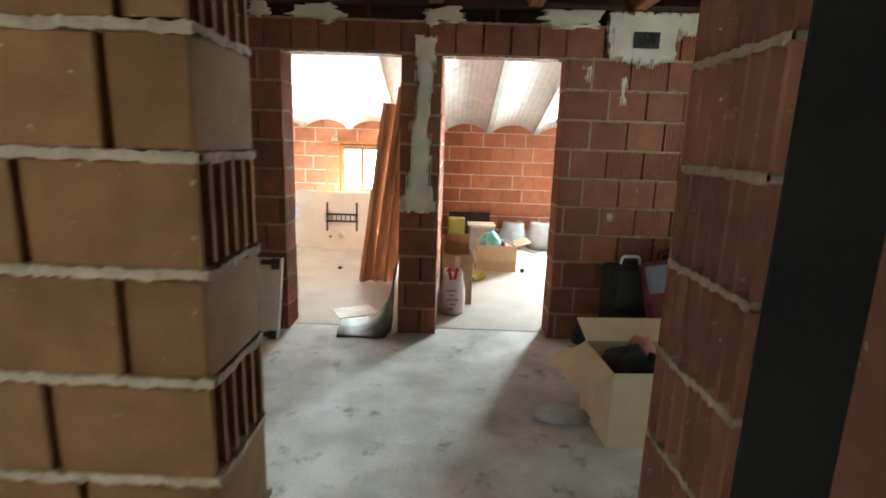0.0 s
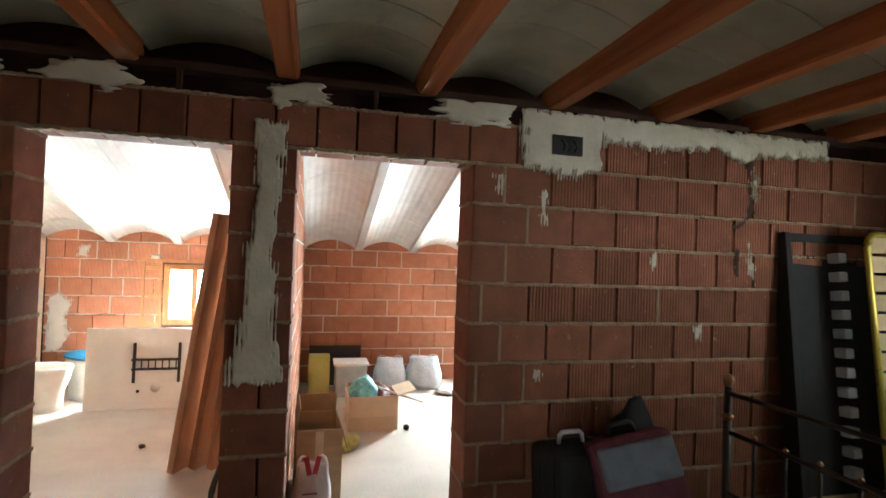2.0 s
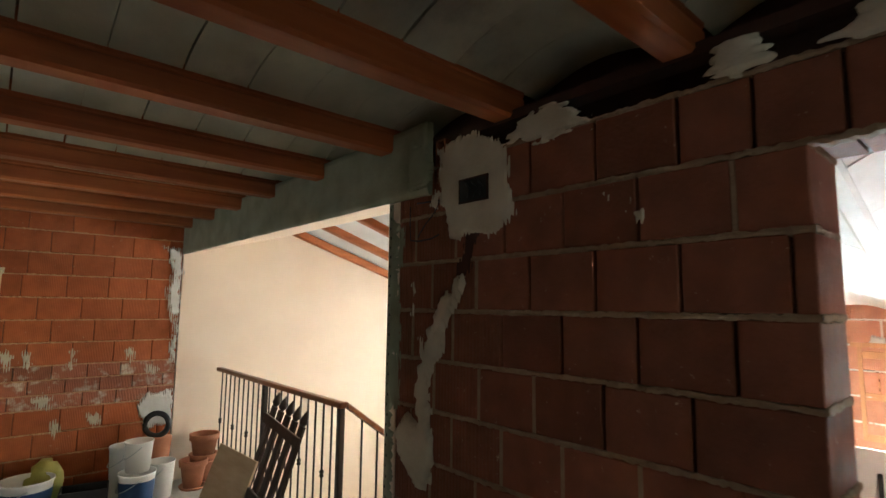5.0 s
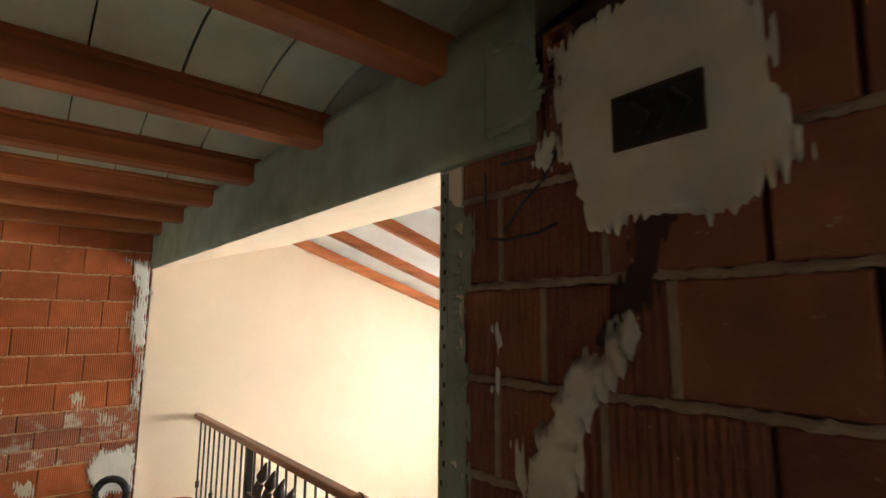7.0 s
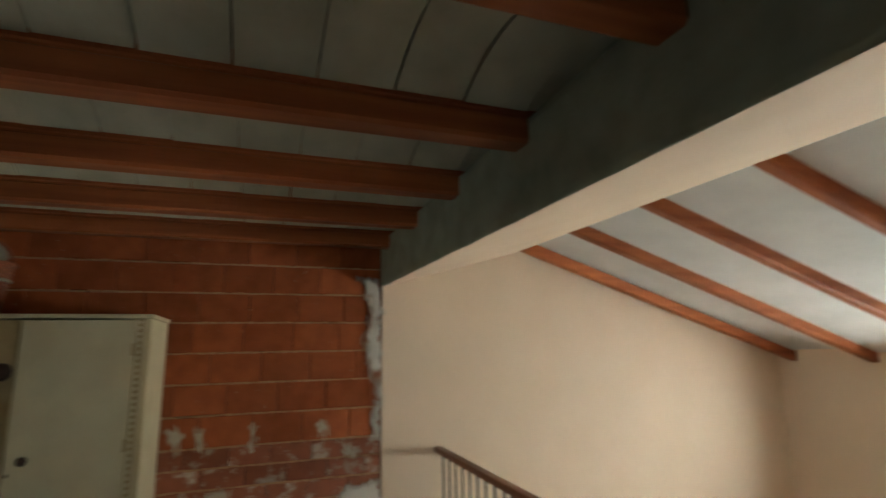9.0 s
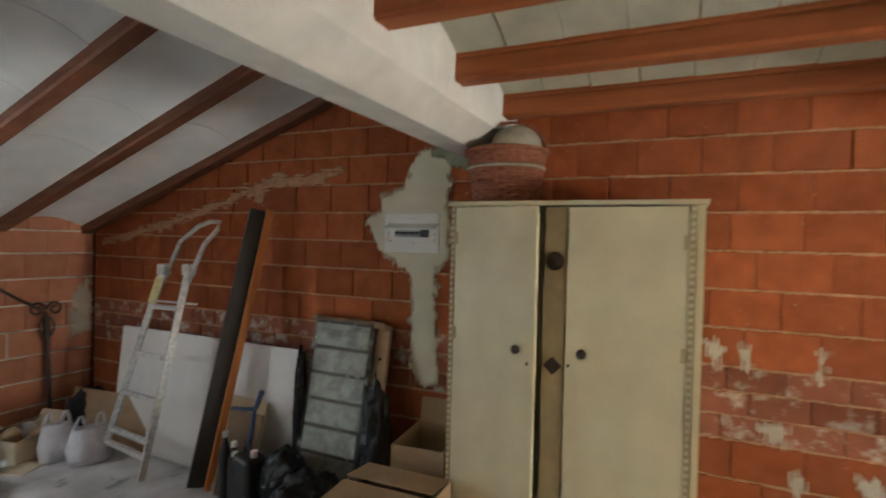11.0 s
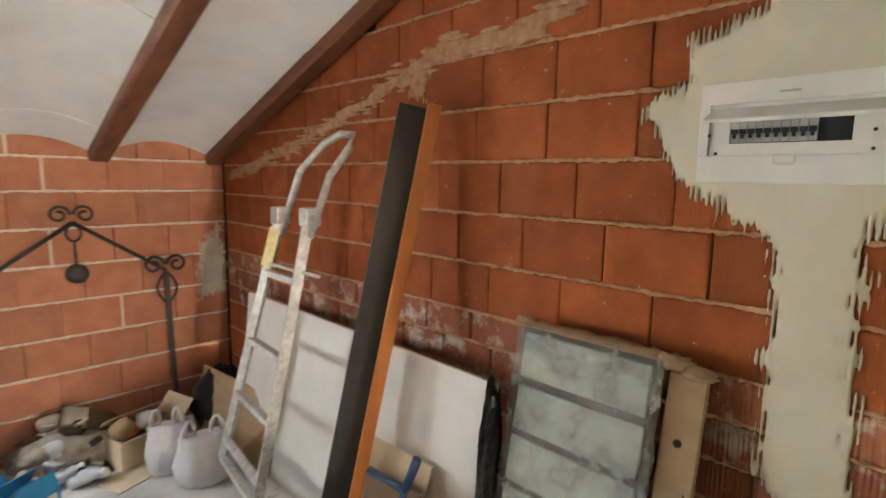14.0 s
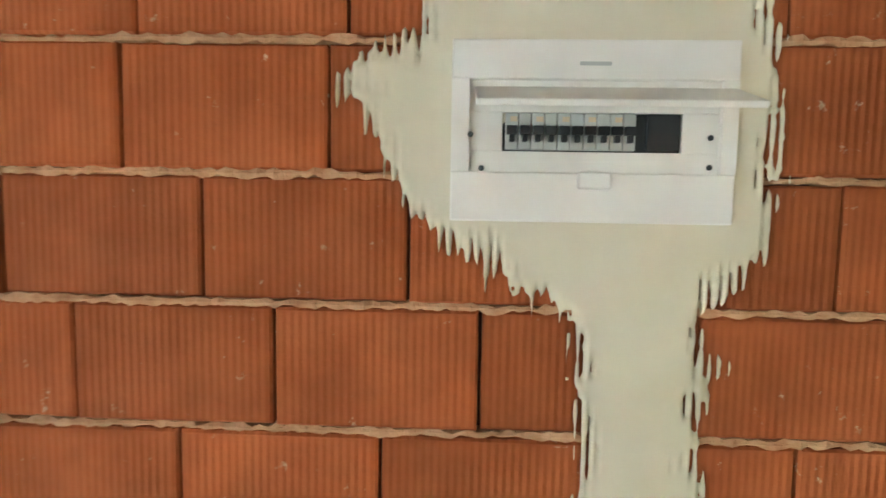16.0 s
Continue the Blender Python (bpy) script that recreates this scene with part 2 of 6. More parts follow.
# bright hazy sky seen through the small windows
glow = bpy.data.materials.new("bright_sky")
glow.use_nodes = True
gb = glow.node_tree.nodes["Principled BSDF"]
gb.inputs["Base Color"].default_value = (0.8, 0.85, 0.9, 1)
gb.inputs["Emission Color"].default_value = (0.93, 0.97, 1.0, 1)
gb.inputs["Emission Strength"].default_value = 7.0
for y in (12.5, -7.0):
    tagged(link("backdrop", box(-30, y, -3.02, 30, y + 0.3, 3.2), glow), "bright hazy sky in the distance", "sky", kind="structure")

# ---------------------------------------------------------------- structure: sizes
WX, EX = -5.92, 4.2          # west and east walls
DY0, DY1 = 4.20, 4.455       # wall with the two doorways
SY0, SY1 = 1.34, 1.60        # wall with the first opening
SOUTH, NORTH = -2.06, 8.02
DOORS = ((-0.76, 0.075), (0.373, 1.235))
DOOR_Z = 2.055
STAIR_X = -2.44              # end of the door wall at the stairwell
MID_BEAMS = (-5.70, -5.06, -4.43, -3.80, -3.12, -2.44, -1.75, -1.07, -0.38, 0.31, 0.99, 1.70, 2.38, 3.03, 3.70)
NORTH_BEAMS = tuple(-5.73 + 0.672 * k for k in range(15))
SOUTH_BEAMS = tuple(-5.86 + 0.655 * k for k in range(11))


def north_z(y):
    return 1.60 - 0.315 * (y - 8.0)


def south_z(y):
    return 1.70 + 0.35 * (y - SOUTH)


def slab(name, x0, y0, z0, x1, y1, z1, mat, label="", cat=""):
    return tagged(link(name, box(x0, y0, z0, x1, y1, z1), mat), label, cat, kind="structure")


floor = slab("floor", WX - 0.2, SOUTH - 0.3, -0.25, EX + 0.2, 4.33, 0, FLOOR, "grey dusty concrete floor with stains", "floor")
slab("floor_north", STAIR_X - 0.1, 4.33, -0.25, EX + 0.2, NORTH + 0.3, 0.004, FLOOR_N, "pale bare screed floor in the far rooms", "floor")
slab("floor_landing", WX - 0.2, 4.33, -0.25, STAIR_X - 0.1, 4.70, 0, FLOOR, "concrete edge of the stair landing", "floor")
slab("floor_lower", WX - 0.2, 4.3, -3.0, STAIR_X + 0.2, NORTH + 0.3, -2.8, FLOOR_N, "pale floor at the foot of the stairwell", "floor")
slab("ground", -400, -400, -3.3, 400, 400, -3.02, GROUND, "dry ground outside the house", "ground")


def opening_wall(name, axis, lo, hi, d0, d1, z1, holes, mat, label, z0=0.0):
    """A wall along axis, from lo to hi, d0 to d1 thick, with holes (lo, hi, z0, z1) right through it."""
    bm = bmesh.new()
    us = sorted({lo, hi, *[h[0] for h in holes], *[h[1] for h in holes]})
    for a, b in zip(us, us[1:]):
        spans = [(z0, z1)]
        for h in holes:
            if h[0] <= a + 1e-6 and h[1] >= b - 1e-6:
                spans = [s for q in spans for s in ((q[0], min(q[1], h[2])), (max(q[0], h[3]), q[1])) if s[1] - s[0] > 1e-4]
        for s in spans:
            if axis == "x":
                box(a, d0, s[0], b, d1, s[1], bm=bm)
            else:
                box(d0, a, s[0], d1, b, s[1], bm=bm)
    bmesh.ops.remove_doubles(bm, verts=bm.verts, dist=1e-4)
    return tagged(link(name, bm, mat), label, "wall", kind="structure")


# each blockwork wall: a dark core, set back behind its blocks and mortar beds
INSET = 0.028
wall_doors = opening_wall("wall_doors", "x", STAIR_X + 0.02, EX, DY0 + INSET, DY1 - INSET, 2.27,
                          [(a - 0.03, b + 0.03, 0, DOOR_Z + 0.02) for a, b in DOORS], CORE, "unplastered terracotta block wall with two doorways")
wall_start = opening_wall("wall_start", "x", -3.0, EX, SY0 + INSET, SY1 - INSET, 2.5, [(-0.03, 0.995, 0, 2.08)], CORE,
                          "unplastered terracotta block wall with a rough opening")
wall_west = opening_wall("wall_west", "y", SOUTH - 0.25, 4.18, WX - 0.25, WX - INSET, 2.95, [], CORE, "tall terracotta block wall with plaster smears")
wall_south = opening_wall("wall_south", "x", WX - 0.2, EX, SOUTH - 0.25, SOUTH - INSET, 1.86, [(-4.03, -3.40, 0.80, 1.42), (-2.15, -0.85, 0.80, 1.42)], CORE,
                          "low terracotta block wall under the eaves with a window")
wall_north = opening_wall("wall_north", "x", STAIR_X, EX, NORTH + INSET, NORTH + 0.25, 1.80,
                          [(-1.17, -0.53, 0.68, 1.365), (2.455, 3.11, 0.70, 1.36)], CORE, "low terracotta block wall with two small windows")
wall_partition = opening_wall("wall_partition", "y", DY1, NORTH, 0.10 + INSET, 0.35, 2.75, [], CORE, "terracotta block partition between the far rooms")
wall_well = opening_wall("wall_stair", "x", WX, STAIR_X + 0.1, NORTH, NORTH + 0.25, 1.80, [(-4.60, -3.82, 0.545, 1.30)], CREAM,
                         "cream plastered stairwell wall with a small window", z0=-2.8)
opening_wall("wall_stair_west", "y", 4.18, NORTH + 0.25, WX - 0.25, WX, 2.75, [], CREAM, "cream plastered stairwell side wall", z0=-2.8)
opening_wall("wall_stair_east", "y", DY1 + 0.0, NORTH, STAIR_X - 0.0, STAIR_X + 0.12, 2.75, [], CREAM, "cream plastered wall beside the stairs", z0=-2.8)
opening_wall("wall_east", "y", SOUTH, NORTH + 0.25, EX, EX + 0.2, 3.2, [(2.0, 3.0, 1.0, 1.9)], BRICK, "terracotta block wall at the end of the house")
opening_wall("wall_start_east", "y", SOUTH, SY0 + 0.0, 1.13, 1.33, 2.6, [], BRICK_P, "terracotta block side wall by the opening")
slab("wall_stair_south", WX, 4.3, -2.8, STAIR_X + 0.1, 4.6, -0.25, CREAM, "cream plastered wall below the landing", "wall")
slab("roof_gable", WX - 0.25, 4.18, 2.6, WX - 0.002, NORTH, 2.75, CREAM)


# ---------------------------------------------------------------- ceilings
def vaults(name, beams, y0, y1, zfun, rise, spring, mat, label, pitch=0.26, gap=0.006, half=0.045, xmin=-99, xmax=99):
    """Shallow vaults of plaster panels between beams, one mesh; every panel has its own edges."""
    verts, faces = [], []
    rng = random.Random(5)
    count = max(1, round((y1 - y0) / pitch))
    step = (y1 - y0) / count
    seg = 10
    for xa, xb in zip(beams, beams[1:]):
        for k in range(count):
            ya, yb = y0 + k * step + gap * rng.uniform(0.1, 0.7), y0 + (k + 1) * step - gap * rng.uniform(0.1, 0.7)
            dz = rng.uniform(-0.003, 0.003)
            base = len(verts)
            for top in (0, 0.03):
                for y in (ya, yb):
                    for i in range(seg + 1):
                        s = i / seg
                        x = xa + half + s * (xb - xa - 2 * half)
                        x = min(max(x, xmin), xmax)
                        verts.append((x, y, zfun(y) + spring + rise * (1 - (2 * s - 1) ** 2) + dz + top))
            w = seg + 1
            for i in range(seg):
                faces.append((base + i, base + w + i, base + w + i + 1, base + i + 1))
                faces.append((base + 2 * w + i, base + 2 * w + i + 1, base + 3 * w + i + 1, base + 3 * w + i))
                faces.append((base + i, base + i + 1, base + 2 * w + i + 1, base + 2 * w + i))
                faces.append((base + w + i + 1, base + w + i, base + 3 * w + i, base + 3 * w + i + 1))
    me = bpy.data.meshes.new(name)
    me.from_pydata(verts, [], faces)
    me.materials.append(mat)
    o = smooth(new(name, me))
    o.data.set_sharp_from_angle(angle=radians(35))
    return tagged(o, label, "ceiling", kind="structure")


def ceiling_beam(name, x, a, b, w, h, mat, label, groove=True, chamfer=0.012, up=0.0):
    """A timber beam along y from a to b, each (y, z of its underside)."""
    c, g = chamfer, 0.006 if groove else 0.0
    half = w / 2
    right = [(half - c, 0), (half, c), (half, h * 0.52), (half - g, h * 0.55), (half - g, h * 0.60), (half, h * 0.63), (half, h)]
    section = right + [(-x0, z) for x0, z in right[::-1]]
    o = link(name, prism(section, (a[0], a[1]), (b[0], b[1])), mat, m=pose(x, 0, 0))
    return tagged(o, label, "beam", "ceiling beams " + ("of the middle room" if groove else "of the sloping roof"), kind="structure")


vaults("ceiling_middle", MID_BEAMS + (EX + 0.2,), 1.62, 4.40, lambda y: 2.39, 0.075, 0.105, VAULT, "grey unpainted vaulted ceiling panels between beams", pitch=0.235, gap=0.007)
for x in MID_BEAMS:
    ceiling_beam("ceiling_beam", x, (1.62, 2.385), (4.30, 2.385), 0.105, 0.16, WOOD, "orange-stained pine ceiling beam with a grooved side")
# added dark slab over the panels, stops light leaking through their gaps
slab("roof_middle", WX - 0.3, 1.5, 2.66, EX + 0.2, 4.5, 2.72, CORE, "dark slab added above the ceiling to keep light out", "roof")

ya, yb = 4.18, NORTH
vaults("ceiling_north", tuple(b for b in NORTH_BEAMS if b > -2.5), DY1 - 0.15, NORTH + 0.2, north_z, 0.095, 0.03, VAULT_N, "white painted sloping vaulted ceiling", pitch=0.5, gap=0.003, half=0.05)
for x in NORTH_BEAMS:
    if x > -2.3:
        ceiling_beam("ceiling_beam", x, (DY1 - 0.1, north_z(DY1 - 0.1)), (NORTH + 0.1, north_z(NORTH + 0.1)), 0.115, 0.13, BEAM_W, "white painted sloping roof beam", False, 0.02)
well = tuple(b for b in NORTH_BEAMS if b < -2.3)
vaults("ceiling_stair", (-5.98,) + well[1:] + (STAIR_X + 0.15,), 4.9, NORTH + 0.1, lambda y: 2.44 - 0.325 * (y - 5.28), 0.03, 0.055, VAULT_W, "white sloping stairwell ceiling", pitch=3.3, gap=0.0, half=0.0)
for x in well:
    ceiling_beam("ceiling_beam", x - 0.045, (5.1, 2.42 - 0.325 * (5.1 - 5.28)), (NORTH + 0.05, 2.42 - 0.325 * (NORTH + 0.05 - 5.28)), 0.078, 0.085, WOOD, "orange-stained sloping beam on white stairwell ceiling", False)
vaults("ceiling_south", SOUTH_BEAMS, SOUTH - 0.2, 1.75, south_z, 0.075, 0.06, VAULT_W, "white painted sloping vaulted ceiling under the eaves", pitch=0.5, gap=0.003)
for x in SOUTH_BEAMS:
    ceiling_beam("ceiling_beam", x, (SOUTH + 0.001, south_z(SOUTH)), (1.7, south_z(1.7)), 0.11, 0.14, WOOD_D, "dark brown stained sloping roof beam", False)


def roof(name, pts, x0, x1, mat):
    bm = bmesh.new()
    A = [bm.verts.new((x0, y, z)) for y, z in pts]
    B = [bm.verts.new((x1, y, z)) for y, z in pts]
    for k in range(len(pts)):
        bm.faces.new((A[k], A[(k + 1) % len(pts)], B[(k + 1) % len(pts)], B[k]))
    bm.faces.new(A[::-1])
    bm.faces.new(B)
    return tagged(link(name, bm, mat), "sloping roof slab", "roof", kind="structure")


roof("roof_north", [(4.0, 3.05), (NORTH + 0.7, 1.58), (NORTH + 0.7, 1.80), (4.0, 3.2)], WX - 0.4, EX + 0.4, CORE)
roof("roof_south", [(2.0, 3.33), (SOUTH - 0.7, 1.69), (SOUTH - 0.7, 1.85), (2.0, 3.48)], WX - 0.4, EX + 0.4, CORE)
roof("roof_ridge", [(1.6, 3.3), (4.6, 2.95), (4.6, 3.1), (1.6, 3.48)], WX - 0.4, EX + 0.4, CORE)

# beam over the stairwell: grey render towards the room, cream underside rising to the sloping ceiling
bm = bmesh.new()
cols, rows_ = 92, 11
END = -2.13
skin = []
for j in range(rows_ + 1):
    row = []
    for i in range(cols + 1):
        x, f = WX + (END - WX) * i / cols, j / rows_
        y = 4.168 - 0.007 * noise.fractal((x * 3.1, f * 1.2, 4), 0.9, 2, 4) + 0.010 * max(0, 1 - f * 9) ** 2
        z = 2.146 + 0.324 * f + (0.004 * noise.noise((x * 5, 7, 1)) if j == 0 else 0)
        row.append(bm.verts.new((x, y, z)))
    skin.append(row)
for p, q in zip(skin, skin[1:]):
    for i in range(cols):
        bm.faces.new((p[i], p[i + 1], q[i + 1], q[i])).smooth = True
rear = [[bm.verts.new((v.co.x, 4.1815 if v.co.x < STAIR_X else 4.199, v.co.z)) for v in row] for row in (skin[0], skin[-1])]
for row, back in zip((skin[0], skin[-1]), rear):
    for i in range(cols):
        bm.faces.new((row[i], row[i + 1], back[i + 1], back[i]))
bm.faces.new([row[-1] for row in skin] + [rear[1][-1], rear[0][-1]])
stair_beam = tagged(link("beam_stair", bm, GREENBEAM), "grey cement-rendered beam over the stairwell opening", "beam", kind="structure")
bm = bmesh.new()
sec = [(4.182, 2.146), (5.25, 2.438), (5.25, 2.70), (4.6, 2.70), (4.182, 2.47)]
A = [bm.verts.new((WX, y, z)) for y, z in sec]
B = [bm.verts.new((STAIR_X, y, z)) for y, z in sec]
for k in range(5):
    bm.faces.new((A[k], A[(k + 1) % 5], B[(k + 1) % 5], B[k]))
bm.faces.new(A[::-1])
bm.faces.new(B)
tagged(link("soffit_stair", bm, CREAM), "cream plastered sloping soffit above the stairs", "soffit", kind="structure")

# whitewashed ridge beam with a stepped profile
bm = bmesh.new()
sec = [(1.56, 2.21), (1.74, 2.20), (1.80, 2.25), (1.86, 2.30), (1.865, 2.56), (1.865, 2.66), (1.50, 3.1), (1.50, 2.26)]
A = [bm.verts.new((WX, y, z)) for y, z in sec]
B = [bm.verts.new((EX, y, z)) for y, z in sec]
for k in range(len(sec)):
    bm.faces.new((A[k], A[(k + 1) % len(sec)], B[(k + 1) % len(sec)], B[k]))
bm.faces.new(A[::-1])
bm.faces.new(B)
tagged(link("beam_ridge", bm, WHITEBEAM), "whitewashed concrete ridge beam", "beam", kind="structure")

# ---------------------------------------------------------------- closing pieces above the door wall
# sheet closing the gap's back, the gap's shade put into its dark colour
slab("wall_head", STAIR_X, DY1 - 0.012, 2.27, EX, DY1, 2.95, CORE, "near-black sheet standing in for shade in the wall-top gap", "wall")
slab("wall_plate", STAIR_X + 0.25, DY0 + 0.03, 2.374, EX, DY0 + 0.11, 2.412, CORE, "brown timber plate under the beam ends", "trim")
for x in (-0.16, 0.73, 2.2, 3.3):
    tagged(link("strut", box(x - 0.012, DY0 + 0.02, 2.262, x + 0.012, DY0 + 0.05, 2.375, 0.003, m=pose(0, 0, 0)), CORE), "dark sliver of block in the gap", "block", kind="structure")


def patch(name, outline, m, thick, seed, label, comb="v", amp=0.012, mat=None, cell=0.0055, low=-99.0, high=99.0, top=99.0):
    """A hand-thrown plaster patch: its ragged rim is dragged along the blocks' ribs and thins out to nothing."""
    pts = np.array(outline, float)
    pad = 0.05
    us = np.arange(pts[:, 0].min() - pad, pts[:, 0].max() + pad, cell)
    zs = np.arange(pts[:, 1].min() - pad, pts[:, 1].max() + pad, cell)
    U, Z = np.meshgrid(us, zs)
    dist, inside = np.full(U.shape, 9.0), np.zeros(U.shape, bool)
    for (ax, az), (bx, bz) in zip(pts, np.roll(pts, -1, 0)):
        dx, dz = bx - ax, bz - az
        t = np.clip(((U - ax) * dx + (Z - az) * dz) / (dx * dx + dz * dz), 0, 1)
        dist = np.minimum(dist, np.hypot(U - ax - t * dx, Z - az - t * dz))
        cross = (az > Z) != (bz > Z)
        inside ^= cross & (U < ax + (Z - az) * dx / (dz if abs(dz) > 1e-9 else 1e-9))
    field = np.where(inside, dist, -dist)
    rib = max(0.0135, 3.2 * cell)
    for j in range(len(zs)):
        for i in range(len(us)):
            if abs(field[j, i]) < 0.085:
                u, z = us[i], zs[j]
                field[j, i] += 0.022 * noise.fractal((u * 13, z * 13, seed * 3.1), 0.8, 2.1, 4)
                if comb == "v":
                    streak = 0.7 + 1.5 * noise.noise((u * 24, z * 26, seed * 2.3))
                    field[j, i] += amp * (0.9 * streak * math.sin(math.tau * u / rib) + 1.0 * noise.noise((u * 60, z * 16, seed * 5.3)))
                else:
                    field[j, i] += 1.3 * amp * noise.noise((u * 8.0, z * 80.0, seed * 5.3))
    field = np.where((U < low) | (U > high) | (Z > top), -1.0, field)
    verts, faces, known = [], [], {}

    def vertex(key, u, z, f):
        if key not in known:
            known[key] = len(verts)
            rise = thick * min(1.0, max(f, 0.0) / 0.016) ** 0.6
            rise *= 0.85 + 0.35 * noise.noise((u * 9, z * 9, seed))
            verts.append((u, -0.0022 - rise, z))
        return known[key]

    for j in range(len(zs) - 1):
        for i in range(len(us) - 1):
            corners = ((j, i), (j, i + 1), (j + 1, i + 1), (j + 1, i))
            vals = [field[c] for c in corners]
            if max(vals) <= 0:
                continue
            ring = []
            for k in range(4):
                a, b = corners[k], corners[(k + 1) % 4]
                fa, fb = vals[k], vals[(k + 1) % 4]
                if fa > 0:
                    ring.append(vertex(a, us[a[1]], zs[a[0]], fa))
                if (fa > 0) != (fb > 0):
                    t = fa / (fa - fb)
                    ring.append(vertex(tuple(sorted((a, b))), us[a[1]] + t * (us[b[1]] - us[a[1]]), zs[a[0]] + t * (zs[b[0]] - zs[a[0]]), 0.0))
            if len(ring) > 2:
                faces.append(ring)
    me = bpy.data.meshes.new(name)
    me.from_pydata(verts, [], faces)
    me.materials.append(mat or PLASTER)
    o = smooth(new(name, me))
    o.matrix_basis = m
    return tagged(o, label, "plaster", kind="structure")


DW = pose(0, DY0, 0)
patch("plaster_pillar", [(0.17, 2.17), (0.33, 2.17), (0.30, 1.90), (0.29, 1.55), (0.30, 1.22), (0.35, 0.96), (0.09, 0.95), (0.15, 1.20), (0.16, 1.5), (0.19, 1.75)], DW, 0.012, 2, "pale plaster strip smeared down the pillar", "v", 0.016)
patch("plaster_blob", [(0.235, 2.24), (0.24, 2.33), (0.40, 2.39), (0.46, 2.36), (0.52, 2.28), (0.40, 2.26)], DW, 0.02, 3, "pale plaster lump in the wall-top gap", "h", 0.03, top=2.37)
patch("plaster_blob", [(0.98, 2.29), (1.07, 2.37), (1.40, 2.39), (1.45, 2.35), (1.42, 2.26), (1.14, 2.25)], DW, 0.02, 4, "pale plaster lump in the wall-top gap", "h", 0.03, top=2.37)
patch("plaster_band", [(1.49, 2.36), (1.9, 2.375), (2.4, 2.37), (2.9, 2.365), (3.52, 2.36), (3.55, 2.25), (3.05, 2.24), (2.92, 2.18), (2.7, 2.25), (2.45, 2.21), (1.98, 2.24), (1.96, 2.05), (1.72, 2.02), (1.52, 2.07), (1.5, 2.2)], DW, 0.012, 5, "pale plaster band along the wall top with a socket", "v", 0.02, top=2.37)
patch("plaster_blob", [(-1.72, 2.27), (-1.6, 2.35), (-1.48, 2.375), (-1.33, 2.28), (-1.34, 2.25), (-1.6, 2.245)], DW, 0.02, 6, "pale plaster lump in the wall-top gap", "h", 0.025, top=2.37)
patch("plaster_blob", [(-0.99, 2.275), (-0.95, 2.35), (-0.86, 2.35), (-0.81, 2.30), (-0.83, 2.268)], DW, 0.02, 7, "small plaster lump in the wall-top gap", "h", 0.03, top=2.37)
patch("plaster_blob", [(-0.72, 2.28), (-0.58, 2.36), (-0.43, 2.365), (-0.31, 2.28), (-0.44, 2.24), (-0.6, 2.265)], DW, 0.02, 8, "pale plaster lump in the wall-top gap", "h", 0.025, top=2.37)
patch("plaster_socket", [(-2.09, 2.33), (-1.87, 2.37), (-1.70, 2.26), (-1.66, 2.0), (-1.75, 1.94), (-2.0, 1.95), (-2.07, 2.1)], DW, 0.012, 9, "pale plaster round an empty socket", "v", 0.012, top=2.37)
patch("plaster_run", [(-1.945, 1.80), (-1.905, 1.75), (-1.96, 1.66), (-2.03, 1.60), (-2.06, 1.45), (-2.13, 1.36), (-2.11, 1.18), (-2.10, 1.02), (-2.14, 0.90), (-2.20, 0.93), (-2.33, 1.02), (-2.35, 1.12), (-2.26, 1.19), (-2.19, 1.17), (-2.20, 1.36), (-2.16, 1.44), (-2.12, 1.58), (-2.04, 1.69), (-1.98, 1.73)], DW, 0.032, 10, "pale plaster run over a cable chase", "v", 0.012)
patch("plaster_edge", [(-2.442, 2.12), (-2.36, 2.02), (-2.365, 1.5), (-2.39, 1.2), (-2.37, 0.7), (-2.38, 0.0), (-2.442, 0.0)], DW, 0.009, 12, "grey plaster along the wall's end", "h", 0.02, GREENBEAM, low=STAIR_X + 0.03)
patch("plaster_beam_end", [(-2.26, 2.19), (-2.13, 2.165), (-2.10, 2.20), (-2.09, 2.26), (-2.12, 2.37), (-2.26, 2.42)], pose(0, 4.166, 0), 0.014, 13, "grey cement lump where the beam joins the wall", "h", 0.02, GREENBEAM, low=-2.24)
patch("plaster_beam_end", [(-2.14, 2.10), (-2.08, 2.16), (-2.085, 2.07), (-2.11, 2.06)], DW, 0.008, 113, "pale mortar beside the end block", "v", 0.012)
hollow_brick = tagged(new("hollow_brick"), "hollow clay brick end with open cells by the beam", "brick", kind="structure")
hollow_brick.matrix_basis = pose(-2.075, DY0 - 0.006, 2.262)
for z in (0.0, 0.036, 0.072, 0.108):
    link("web", box(-0.032, 0, z, 0.032, 0.05, z + 0.008), BRICK, hollow_brick)
for x in (-0.032, 0.024):
    link("web", box(x, 0.0005, 0.0005, x + 0.008, 0.05, 0.1155), BRICK, hollow_brick)
patch("plaster_scar", [(2.97, 2.15), (3.02, 2.10), (3.0, 1.97), (2.97, 1.99)], DW, 0.01, 14, "plaster dab beside a cable chase", "v", 0.02)
# nothing is cut: a near-black patch paints the shade inside each chase
patch("chase", [(2.93, 2.22), (2.965, 2.20), (2.99, 1.90), (2.93, 1.80), (2.85, 1.79), (2.94, 1.88), (2.955, 2.05)], DW, 0.003, 15, "dark patch painted as the shade in a cable chase", "v", 0.01, CORE)
patch("chase", [(2.86, 1.68), (2.90, 1.67), (2.895, 1.50), (2.855, 1.52)], DW, 0.003, 16, "dark patch painted as the shade in a cable chase", "v", 0.01, CORE)
